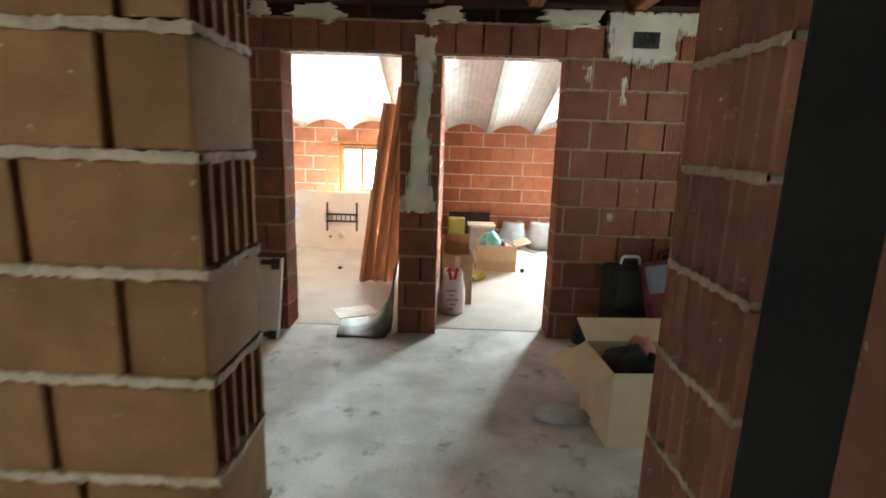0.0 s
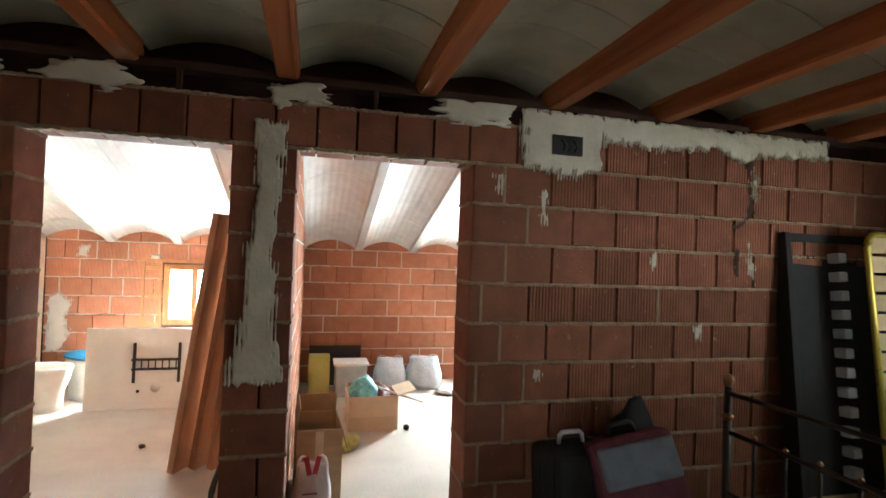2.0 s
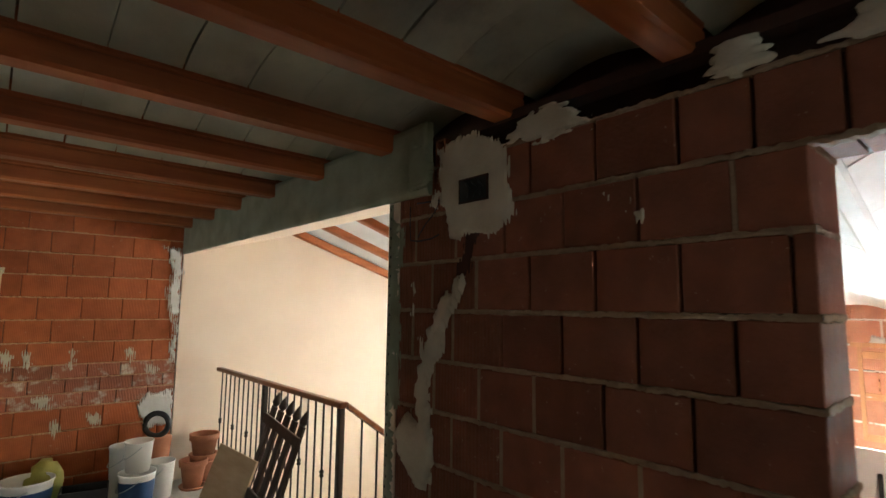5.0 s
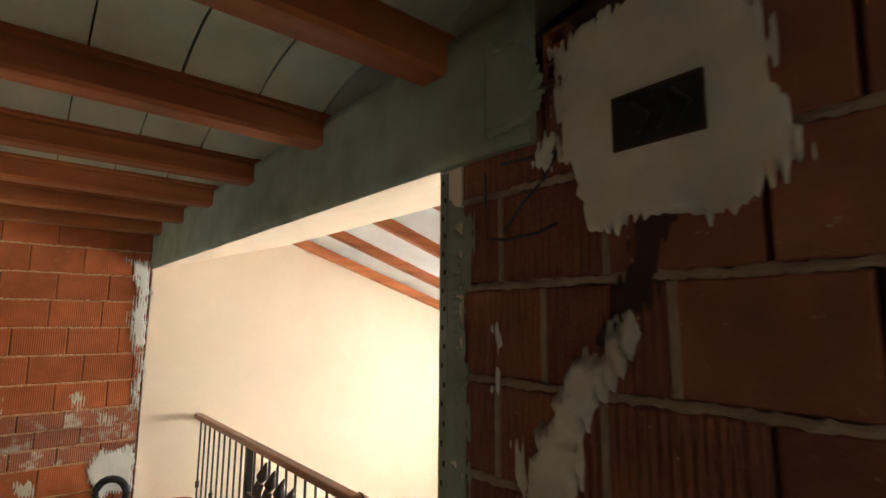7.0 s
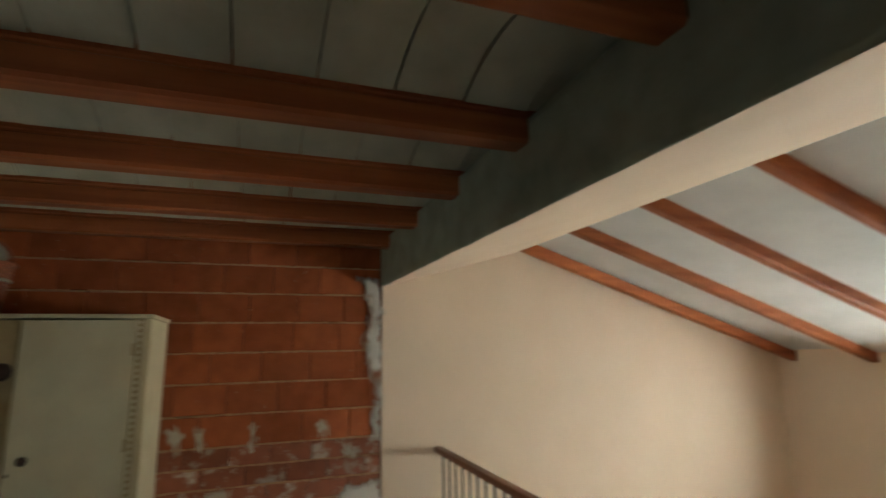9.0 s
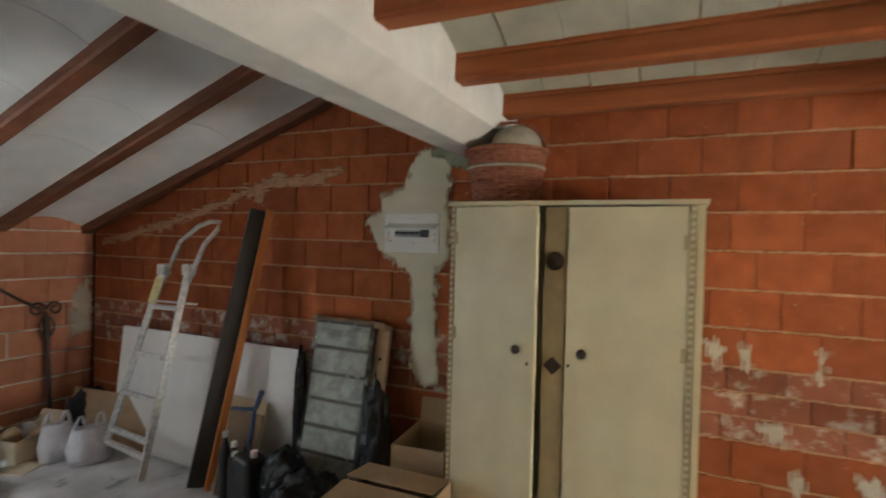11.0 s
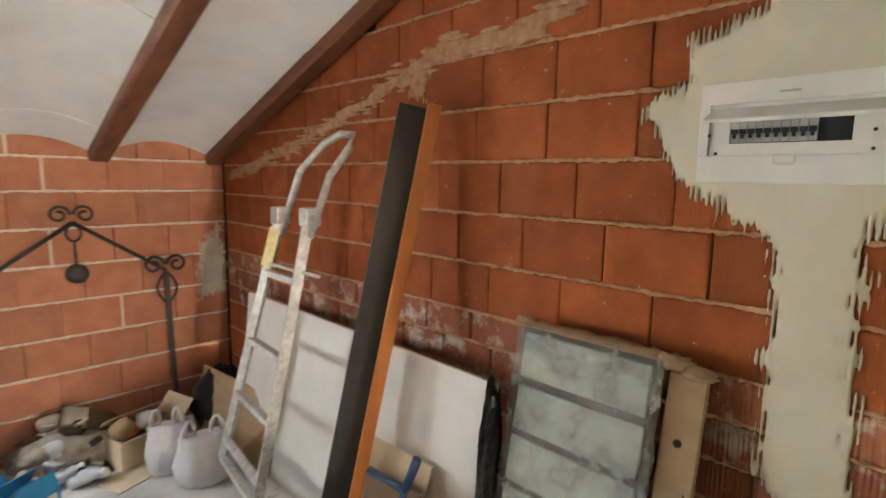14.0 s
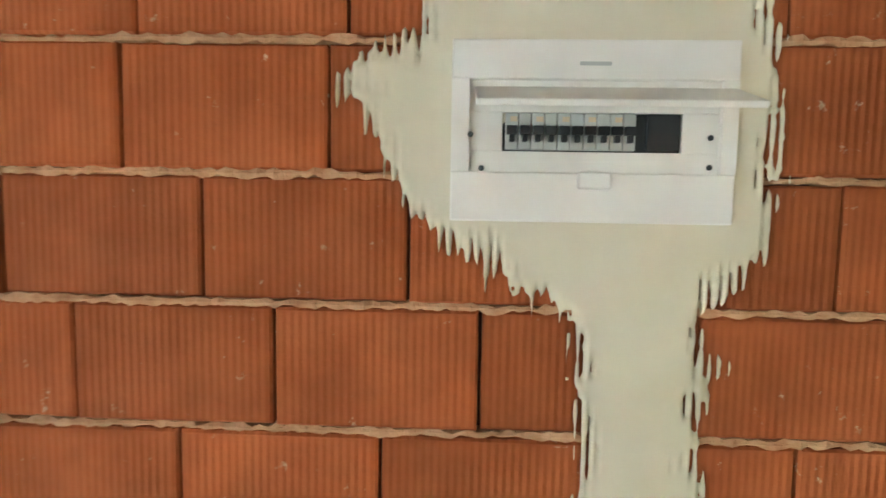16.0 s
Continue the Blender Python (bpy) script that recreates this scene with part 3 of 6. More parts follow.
patch("plaster_scar", [(2.96, 1.70), (2.99, 1.62), (3.0, 1.50), (2.97, 1.55)], DW, 0.005, 18, "plaster dab beside a cable chase", "v", 0.03)
# another chase whose inner shade is only a dark surface patch
patch("chase", [(-1.92, 1.95), (-1.85, 1.95), (-1.88, 1.84), (-1.96, 1.72), (-1.99, 1.74), (-1.93, 1.86)], DW, 0.004, 19, "dark patch painted as the shade in a cable chase", "v", 0.01, CORE)
slab("trim_wall_end", STAIR_X - 0.006, DY0 - 0.004, 0, STAIR_X + 0.075, DY1 + 0.01, 2.155, CREAM, "cream plastered end of the block wall", "trim")
bead = tagged(link("trim_bead", box(STAIR_X + 0.002, DY0 - 0.0075, 0, STAIR_X + 0.028, DY0 - 0.0045, 2.14), GREENBEAM), "perforated metal corner bead", "trim", kind="structure")
for k in range(46):
    z = 2.115 - k * 0.045
    part("slot", box(STAIR_X + 0.008 + 0.008 * (k % 2), DY0 - 0.0092, z - 0.006, STAIR_X + 0.015 + 0.008 * (k % 2), DY0 - 0.0078, z + 0.006), BLACK, bead)

MARKER = material("navy_marker", (0.05, 0.035, 0.05), rough=0.6, scale=20)
for line in (((-2.284, 2.112), (-2.282, 2.03), (-2.277, 1.957), (-2.22, 1.948), (-2.13, 1.952), (-2.08, 1.965)), ((-2.235, 2.121), (-2.15, 2.116), (-2.076, 2.112)),
             ((-2.076, 2.112), (-2.116, 2.058), (-2.17, 2.021), (-2.225, 1.966))):
    bm = tube([(x, 0, z) for x, z in line], 0.0042, 6)
    bmesh.ops.scale(bm, vec=(1, 0.2, 1), verts=bm.verts)
    tagged(link("marker_line", bm, MARKER, m=pose(0, DY0 - 0.0032, 0)), "navy marker stroke scrawled on the blocks", "marking", kind="structure")
patch("plaster_smear", [(-2.248, 1.74), (-2.232, 1.725), (-2.24, 1.68), (-2.24, 1.625), (-2.26, 1.625), (-2.262, 1.69)], DW, 0.004, 65, "thin whitish plaster smear on the blocks", "v", 0.01)
patch("plaster_smear", [(-2.36, 2.02), (-2.325, 2.02), (-2.335, 1.85), (-2.38, 1.83)], DW, 0.004, 66, "grey mortar smeared over a joint", "v", 0.01, GREENBEAM)
patch("plaster_smear", [(-2.40, 1.95), (-2.375, 1.93), (-2.385, 1.82), (-2.36, 1.74), (-2.352, 1.60), (-2.33, 1.48), (-2.345, 1.2), (-2.40, 1.2)], DW, 0.006, 67, "grey plaster along the wall's end", "v", 0.02, GREENBEAM)
for k, (x, z, w, h) in enumerate(((-2.2, 1.52, 0.03, 0.1), (-1.22, 1.95, 0.05, 0.03), (1.36, 2.0, 0.05, 0.10), (1.62, 1.9, 0.03, 0.14), (2.3, 1.6, 0.03, 0.08), (1.6, 0.98, 0.06, 0.08), (2.6, 1.2, 0.04, 0.06), (-1.3, 2.02, 0.03, 0.05))):
    patch("plaster_smear", [(x, z), (x + w * 0.6, z + h * 0.2), (x + w, z - h * 0.2), (x + w * 0.8, z - h), (x + w * 0.3, z - h * 0.7)], DW, 0.003, 80 + k, "thin whitish plaster smear on the blocks", "v", 0.02)
WWF = pose(WX, 0, 0, 0, 0, 90)
patch("plaster_panel", [(1.20, 2.24), (1.30, 2.30), (1.47, 2.22), (1.44, 1.95), (1.46, 1.72), (1.44, 1.60), (1.375, 1.53), (1.375, 1.2), (1.40, 0.82), (1.27, 0.80), (1.20, 0.92), (1.195, 1.30), (1.185, 1.47), (1.14, 1.53), (0.97, 1.62), (0.91, 1.72), (0.85, 1.84), (0.96, 1.90), (0.97, 2.0), (1.12, 2.06)], WWF, 0.010, 21, "pale plaster smeared round the fuse box", "v", 0.019, PLASTER_W, 0.004)
patch("plaster_corner", [(4.02, 2.2), (4.165, 2.2), (4.165, 1.6), (4.10, 1.5), (4.06, 1.75), (4.10, 1.95)], WWF, 0.012, 22, "white plaster rag at the wall's corner", "v", 0.03, WHITEBEAM)
patch("plaster_corner", [(4.14, 1.5), (4.165, 1.5), (4.165, 1.1), (4.12, 1.12)], WWF, 0.012, 24, "white plaster rag at the wall's corner", "v", 0.03, WHITEBEAM)
patch("plaster_corner", [(3.86, 0.72), (3.95, 0.83), (4.165, 0.85), (4.165, 0.55), (3.95, 0.52)], WWF, 0.012, 25, "white plaster patch low on the wall", "v", 0.02, WHITEBEAM)
for k, (y, z, w, h) in enumerate(((2.86, 1.24, 0.09, 0.12), (3.02, 1.22, 0.05, 0.13), (3.33, 1.22, 0.03, 0.13), (3.75, 1.23, 0.05, 0.10), (3.1, 0.86, 0.14, 0.07), (3.5, 0.68, 0.10, 0.10), (3.9, 1.05, 0.12, 0.05), (3.25, 0.63, 0.05, 0.1))):
    patch("plaster_smear", [(y, z), (y + w * 0.6, z + h * 0.2), (y + w, z - h * 0.2), (y + w * 0.8, z - h), (y + w * 0.3, z - h * 0.7)], WWF, 0.003, 40 + k, "thin whitish plaster smear on the blocks", "v", 0.03, PLASTER)
patch("plaster_slope", [(-1.95, 1.60), (-1.56, 1.67), (-1.0, 1.79), (-0.41, 1.94), (-0.2, 2.03), (0.03, 2.07), (0.37, 2.09), (0.62, 2.13), (0.62, 2.20), (0.37, 2.16), (0.10, 2.17), (-0.2, 2.10), (-0.41, 2.02), (-1.0, 1.86), (-1.56, 1.73), (-1.95, 1.66)], WWF, 0.016, 31, "rough mortar wedge under the sloping beam", "h", 0.03, MORTAR_W)
patch("plaster_slope", [(-0.16, 1.98), (-0.10, 2.08), (-0.02, 2.08), (-0.06, 1.95)], WWF, 0.006, 32, "mortar smear on the blocks", "v", 0.02, MORTAR_W)
patch("plaster_ridge", [(1.30, 2.26), (1.55, 2.45), (1.75, 2.45), (1.70, 2.16), (1.50, 2.16)], WWF, 0.02, 33, "grey cement under the ridge beam's end", "v", 0.02, GREENBEAM)
SW = pose(0, SOUTH, 0, 0, 0, 180)
patch("plaster_window", [(4.09, 1.43), (4.09, 1.53), (4.23, 1.53), (4.23, 1.43)], SW, 0.012, 34, "white plaster dab above the shutter", "v", 0.02, WHITEBEAM)
patch("plaster_window", [(3.9, 0.66), (3.9, 0.80), (4.23, 0.83), (4.2, 0.72), (4.05, 0.66)], SW, 0.015, 35, "white plaster under the window sill", "v", 0.02, WHITEBEAM)
patch("plaster_window", [(4.28, 0.70), (4.28, 0.90), (4.33, 0.90), (4.33, 0.70)], SW, 0.006, 36, "white plaster dab on the blocks", "v", 0.02, WHITEBEAM)
patch("plaster_corner", [(5.75, 1.15), (5.88, 1.3), (5.9, 0.85), (5.72, 0.8)], SW, 0.006, 37, "grey plaster smear in the corner", "v", 0.03)

# ---------------------------------------------------------------- windows
FRAME_WOOD = material("honey_window_wood", (0.50, 0.24, 0.09), (0.38, 0.16, 0.055), 0.5, 14, 0.15, 60, stretch=(1, 1, 0.08))
FRAME_BROWN = material("brown_window_frame", (0.26, 0.13, 0.07), (0.20, 0.09, 0.05), 0.5, 14, 0.15, 60, stretch=(1, 1, 0.1))
GLASS = bpy.data.materials.new("window_glass")
GLASS.use_nodes = True
GLASS.node_tree.nodes["Principled BSDF"].inputs["Transmission Weight"].default_value = 1
GLASS.node_tree.nodes["Principled BSDF"].inputs["Roughness"].default_value = 0.02
GLASS.node_tree.nodes["Principled BSDF"].inputs["IOR"].default_value = 1.45


def window(name, x0, x1, z0, z1, y, mat, sashes, label, shutters=(), bars=0, sgn=1):
    """A framed window in a wall along x; sgn: the way out. Frame, sashes, panes, and shutters folded open into the room."""
    w = new(name)
    w.matrix_basis = pose((x0 + x1) / 2, y, z0)
    tagged(w, label, "window", kind="structure")
    hw, h = (x1 - x0) / 2, z1 - z0
    t = 0.035
    part("window_frame", box(-hw, 0, 0, -hw + t, 0.07 * sgn, h, 0.004, box(hw - t, 0, 0, hw, 0.07 * sgn, h, 0.004, box(-hw + t, 0, 0, hw - t, 0.07 * sgn, t, 0.004, box(-hw + t, 0, h - t, hw - t, 0.07 * sgn, h, 0.004)))), mat, w)
    step = (2 * hw - 2 * t) / sashes
    for k in range(sashes):
        a = -hw + t + k * step
        b = a + step
        s = 0.03
        bm = box(a, -0.01 * sgn, t, a + s, 0.03 * sgn, h - t, 0.003)
        box(b - s, -0.01 * sgn, t, b, 0.03 * sgn, h - t, 0.003, bm)
        box(a + s, -0.01 * sgn, t, b - s, 0.03 * sgn, t + s, 0.003, bm)
        box(a + s, -0.01 * sgn, h - t - s, b - s, 0.03 * sgn, h - t, 0.003, bm)
        sash = part("sash", bm, mat, w)
        p = part("pane", box(a + s, 0.008 * sgn, t + s, b - s, 0.012 * sgn, h - t - s), GLASS, sash)
        p.visible_shadow = False
    for k in range(bars):
        z = t + (h - 2 * t) * (k + 1) / (bars + 1)
        part("glazing_bar", box(-hw + t, -0.014, z - 0.010, hw - t, 0.03 * sgn, z + 0.010, 0.002), mat, w)
    for a, b in shutters:
        a, b = a - (x0 + x1) / 2, b - (x0 + x1) / 2
        sh = part("shutter", box(a, -0.035 * sgn, -0.02, a + 0.03, -0.008 * sgn, h + 0.02, 0.003, box(b - 0.03, -0.035 * sgn, -0.02, b, -0.008 * sgn, h + 0.02, 0.003)), mat, w, "honey-coloured wooden shutter, folded open")
        for q in (0.0, 0.46, 0.93):
            part("rail", box(a + 0.03, -0.033 * sgn, -0.02 + q * (h + 0.0), b - 0.03, -0.010 * sgn, 0.035 + q * h, 0.003), mat, sh)
        for q in range(9):
            z = 0.045 + (h - 0.06) * q / 9
            part("slat", box(a + 0.03, -0.028 * sgn, z, b - 0.03, -0.014 * sgn, z + 0.05, 0.002), mat, sh)
    return w


window("window_1", -1.17, -0.53, 0.68, 1.365, NORTH + 0.03, FRAME_WOOD, 2, "small wooden window with folded shutters and bright sky", ((-1.385, -1.18), (-0.525, -0.41)))
window("window_2", 2.455, 3.11, 0.70, 1.36, NORTH + 0.03, FRAME_BROWN, 2, "small brown wooden window with bright sky behind", ((2.29, 2.45),))
window("window_3", -4.60, -3.82, 0.545, 1.30, NORTH + 0.03, FRAME_BROWN, 1, "small brown stairwell window with two glazing bars", (), 2)
window("window_4", -4.03, -3.40, 0.80, 1.42, SOUTH - 0.03, FRAME_WOOD, 2, "wooden window with a folded shutter", ((-4.27, -4.04),), 0, -1)
patch("plaster_window", [(2.27, 0.60), (2.27, 0.67), (2.45, 0.698), (3.15, 0.698), (3.18, 0.60)], pose(0, NORTH, 0), 0.03, 38, "pale plaster sill under the window", "v", 0.015, WHITEBEAM)
patch("plaster_window", [(2.23, 1.34), (2.23, 1.44), (2.36, 1.44), (2.36, 1.34)], pose(0, NORTH, 0), 0.012, 39, "pale plaster dab beside the window", "v", 0.015, WHITEBEAM)
patch("plaster_window", [(-1.31, 1.39), (-1.29, 1.47), (-1.2, 1.47), (-1.2, 1.39)], pose(0, NORTH, 0), 0.02, 51, "pale plaster dab above the shutter", "v", 0.015, WHITEBEAM)
slab("lintel_1", -1.42, NORTH - 0.03, 1.385, -0.40, NORTH - 0.001, 1.42, FRAME_WOOD, "wooden lintel board over the window", "trim")

# ---------------------------------------------------------------- stair railing and steps
IRON = material("dark_wrought_iron", (0.035, 0.022, 0.018), (0.02, 0.013, 0.011), 0.45, 20, 0.2, 80, spec=0.5)
RAIL_WOOD = material("varnished_handrail", (0.30, 0.11, 0.045), (0.20, 0.07, 0.03), 0.35, 14, 0.1, 60, stretch=(0.08, 1, 1))
rail = thing("stair_railing", "dark iron railing with a varnished brown wooden handrail", "railing", pose(-3.49, 4.58, 0))
L = 2.425
part("handrail", box(-L, -0.028, 0.99, 0.035, 0.028, 1.03, 0.012), RAIL_WOOD, rail, "varnished brown wooden handrail")
part("bottom_rail", box(-L, -0.008, 0.08, 0, 0.008, 0.10, 0.002), IRON, rail)
for x in (0.0, -1.25):
    part("newel_post", box(x - 0.02, -0.02, 0, x + 0.02, 0.02, 0.99, 0.003), IRON, rail)
n = 21
for k in range(1, n):
    x = -L + L * k / n
    if abs(x) < 0.04 or abs(x + 1.25) < 0.05:
        continue
    bal = part("baluster", tube([(x, 0, 0.10), (x, 0, 0.99)], 0.007, 6), IRON, rail)
    if k % 3 == 1:
        part("knot", lathe([(0.006, 0.49), (0.017, 0.505), (0.012, 0.52), (0.018, 0.535), (0.006, 0.55)], 8), IRON, bal, m=pose(x, 0, 0.0))
run = 2.4
sl = math.tan(radians(36))
flight = thing("stair_rail_flight", "sloping brown handrail on iron balusters down the stairs", "railing", pose(-3.49, 4.62, 0))
bm = bmesh.new()
prism([(-0.028, 0), (0.028, 0), (0.028, 0.032), (0.015, 0.042), (-0.015, 0.042), (-0.028, 0.032)], (0.0, 0.985), (run, 0.985 - run * sl), bm)
part("handrail", bm, RAIL_WOOD, flight)
for k in range(1, 19):
    y = run * k / 19
    part("baluster", tube([(0, y, 0.985 - y * sl), (0, y, 0.985 - y * sl - 0.92)], 0.007, 6), IRON, flight)
stair = thing("staircase", "pale stone stairs going down beside the railing", "stairs", pose(-3.55, 4.70, 0))
tagged(stair, kind="structure")
for k in range(12):
    part("step", box(0, 0.265 * k, -2.8, 1.10, 0.265 * (k + 1) + 0.02, -0.175 * (k + 1), 0.004), FLOOR_N, stair)

# ---------------------------------------------------------------- materials of the things
WHITE_LAM = material("white_laminate", (0.74, 0.72, 0.67), (0.68, 0.66, 0.61), 0.45, 5, 0.05, 80)
WHITE_PLASTIC = material("white_plastic", (0.78, 0.77, 0.72), (0.72, 0.71, 0.66), 0.35, 8, 0.05, 80)
CREAM_PAINT = material("yellowed_cream_paint", (0.66, 0.60, 0.40), (0.58, 0.52, 0.34), 0.5, 5, 0.12, 70, stain=(0.42, 0.36, 0.22), stain_at=0.70)
CREAM_DARK = material("dull_ochre_paint", (0.45, 0.36, 0.20), (0.36, 0.28, 0.15), 0.6, 9, 0.2, 70)
CARD = material("brown_cardboard", (0.42, 0.29, 0.17), (0.35, 0.235, 0.13), 0.85, 6, 0.2, 60, stretch=(1, 1, 3))
CARD_PALE = material("pale_cardboard", (0.60, 0.50, 0.35), (0.52, 0.42, 0.28), 0.85, 6, 0.2, 60)
CARD_IN = material("dark_cardboard_inside", (0.20, 0.13, 0.08), (0.15, 0.10, 0.06), 0.9, 6, 0.2, 60)
BLACK_RUBBER = material("black_rubber", (0.02, 0.02, 0.021), (0.03, 0.03, 0.03), 0.55, 20, 0.3, 90)
BLACK_BAG = material("black_bin_liner", (0.007, 0.009, 0.011), (0.011, 0.014, 0.017), 0.26, 6, 1.0, 14, spec=0.5, dist=0.05, stretch=(1, 1, 0.45))
BLACK_CLOTH = material("black_cloth", (0.014, 0.013, 0.015), (0.022, 0.02, 0.02), 0.85, 14, 0.4, 120)
BURGUNDY = material("burgundy_nylon", (0.15, 0.03, 0.05), (0.10, 0.02, 0.034), 0.7, 14, 0.3, 120)
BLUEGREY = material("blue_grey_leatherette", (0.20, 0.22, 0.27), (0.14, 0.155, 0.20), 0.45, 10, 0.15, 90)
BLUE = material("blue_printed_card", (0.03, 0.26, 0.50), (0.025, 0.20, 0.42), 0.5, 8, 0.05, 60)
BLUE_PAINT = material("navy_bucket_label", (0.02, 0.055, 0.13), (0.015, 0.04, 0.10), 0.4, 8, 0.05, 60)
BAG_WHITE = material("white_carrier_bag", (0.70, 0.69, 0.70), (0.56, 0.55, 0.58), 0.4, 8, 0.6, 18, dist=0.015, spec=0.5)
BAG_GREY = material("grey_carrier_bag", (0.46, 0.49, 0.52), (0.37, 0.40, 0.43), 0.4, 8, 0.6, 18, dist=0.015, spec=0.5)
TEAL = material("teal_patterned_cloth", (0.10, 0.42, 0.46), (0.25, 0.58, 0.62), 0.6, 28, 0.2, 60)
RED = material("red_print", (0.48, 0.03, 0.045), rough=0.5)
PINK = material("faded_pink_cloth", (0.55, 0.26, 0.25), (0.42, 0.17, 0.18), 0.8, 12)
ORANGE_CL = material("orange_red_cloth", (0.50, 0.12, 0.05), (0.38, 0.08, 0.04), 0.8, 12)
SAGE = material("sage_cloth", (0.36, 0.38, 0.28), (0.28, 0.30, 0.22), 0.85, 12)
OLIVE_CARD = material("olive_yellow_card", (0.45, 0.43, 0.12), (0.38, 0.36, 0.10), 0.6, 8)
TERRACOTTA = material("flowerpot_clay", (0.40, 0.17, 0.09), (0.33, 0.13, 0.07), 0.85, 12, 0.2, 80, stain=(0.5, 0.36, 0.27), stain_at=0.62, stain_scale=6)
ALU = material("paint_splashed_aluminium", (0.42, 0.41, 0.38), (0.66, 0.65, 0.61), 0.5, 30, 0.5, 60, metal=0.2, stain=(0.22, 0.20, 0.18), stain_at=0.60, stain_scale=26)
LAD_YEL = material("worn_yellow_grip", (0.50, 0.40, 0.12), (0.60, 0.55, 0.35), 0.5, 40)
DARK_BROWN = material("dark_varnished_wood", (0.045, 0.025, 0.016), (0.03, 0.017, 0.011), 0.45, 14, 0.2, 60, stretch=(1, 1, 0.1))
BLACK_BOARD = material("black_coated_board", (0.035, 0.032, 0.028), (0.028, 0.026, 0.024), 0.42, 8, 0.05, 70)
ORANGE_EDGE = material("orange_wood_edge", (0.60, 0.21, 0.05), (0.48, 0.15, 0.038), 0.5, 14, 0.15, 60, stretch=(1, 1, 0.08))
RAW_WOOD = material("raw_reddish_planks", (0.40, 0.215, 0.12), (0.29, 0.14, 0.075), 0.65, 14, 0.2, 60, stretch=(1, 1, 0.08), rnd=0.15)
SLAT_WOOD = material("pale_bed_slats", (0.56, 0.42, 0.26), (0.48, 0.35, 0.20), 0.5, 14, 0.15, 60, stretch=(0.1, 1, 1), rnd=0.1)
GOLD = material("yellow_lacquered_tube", (0.62, 0.50, 0.10), (0.52, 0.40, 0.08), 0.3, 10, 0.05, 60, metal=0.5)
SLAT_END = material("white_slat_holders", (0.68, 0.71, 0.76), rough=0.5)
WICKER = material("red_brown_wicker", (0.30, 0.10, 0.045), (0.20, 0.06, 0.03), 0.6, 40, 0.4, 90)
PANEL_SLAT = material("pale_grey_slats", (0.40, 0.44, 0.38), (0.31, 0.34, 0.29), 0.7, 7, 0.2, 60, stain=(0.22, 0.23, 0.20), stain_at=0.62, stain_scale=9)
PANEL_DARK = material("dark_panel_backing", (0.10, 0.095, 0.08), (0.07, 0.065, 0.055), 0.8, 9)
FILM = material("clear_bubble_wrap", (0.42, 0.45, 0.41), (0.58, 0.60, 0.57), 0.16, 22, 1.0, 75, spec=0.9, dist=0.012)
nodes, links = FILM.node_tree.nodes, FILM.node_tree.links
veil = nodes.new("ShaderNodeTexNoise")
veil.inputs["Scale"].default_value, veil.inputs["Detail"].default_value = 11, 7
fade = nodes.new("ShaderNodeMapRange")
fade.inputs["From Min"].default_value, fade.inputs["From Max"].default_value = 0.42, 0.68
fade.inputs["To Min"].default_value, fade.inputs["To Max"].default_value = 0.10, 0.55
links.new(nodes["Texture Coordinate"].outputs["Object"], veil.inputs["Vector"])
links.new(veil.outputs["Fac"], fade.inputs["Value"])
links.new(fade.outputs[0], nodes["Principled BSDF"].inputs["Alpha"])
PAPER = material("white_paper", (0.74, 0.73, 0.70), rough=0.7)
DOME = material("dull_straw", (0.36, 0.33, 0.25), (0.28, 0.25, 0.19), 0.7, 20, 0.3, 80)
BRASS = material("aged_brass", (0.40, 0.22, 0.12), rough=0.35, metal=0.9)
GREY_DIRT = material("rubble_mixed", (0.34, 0.29, 0.23), (0.24, 0.20, 0.16), 0.9, 20, 0.6, 60)
BREAKER = material("dark_breaker_levers", (0.02, 0.025, 0.03), rough=0.4)
BREAKER_G = material("grey_breakers", (0.46, 0.49, 0.47), (0.40, 0.43, 0.41), rough=0.4)


def lump(sx, sy, sz, seed, rough=0.12, freq=3.0, sub=3, flat=True):
    """A soft crumpled bundle resting on z=0."""
    bm = bmesh.new()
    bmesh.ops.create_icosphere(bm, subdivisions=sub, radius=1)
    for v in bm.verts:
        d = 1 + rough * noise.fractal(v.co * freq + Vector((seed * 7.1, seed, 0)), 0.8, 2.1, 4)
        v.co = Vector((v.co.x * sx * d, v.co.y * sy * d, v.co.z * sz * 0.5 * d + sz * 0.5))
        if flat and v.co.z < 0.02 * sz / 0.3:
            v.co.z = 0
    for f in bm.faces:
        f.smooth = True
    low = min(v.co.z for v in bm.verts)
    for v in bm.verts:
        v.co.z -= low
    return bm


def single(name, bm, mat, m, label, cat, group=""):
    return tagged(link(name, bm, mat, m=m), label, cat, group)


# ---------------------------------------------------------------- middle room
# white panel with black corner brackets, leaning on the door wall
lean = pose(-1.07, 3.985, 0, -15, 0, 0)
pn = thing("leaning_panel", "white square panel with black corner brackets leaning on the block wall", "panel", lean)
part("board", box(-0.30, 0, 0, 0.30, 0.018, 0.60, 0.002), WHITE_LAM, pn)
part("rim", box(-0.30, -0.022, 0.0, -0.255, -0.0005, 0.60, 0.003), WHITE_LAM, pn)
part("rim", box(0.285, -0.022, 0.0, 0.30, -0.0005, 0.60, 0.003), WHITE_LAM, pn)
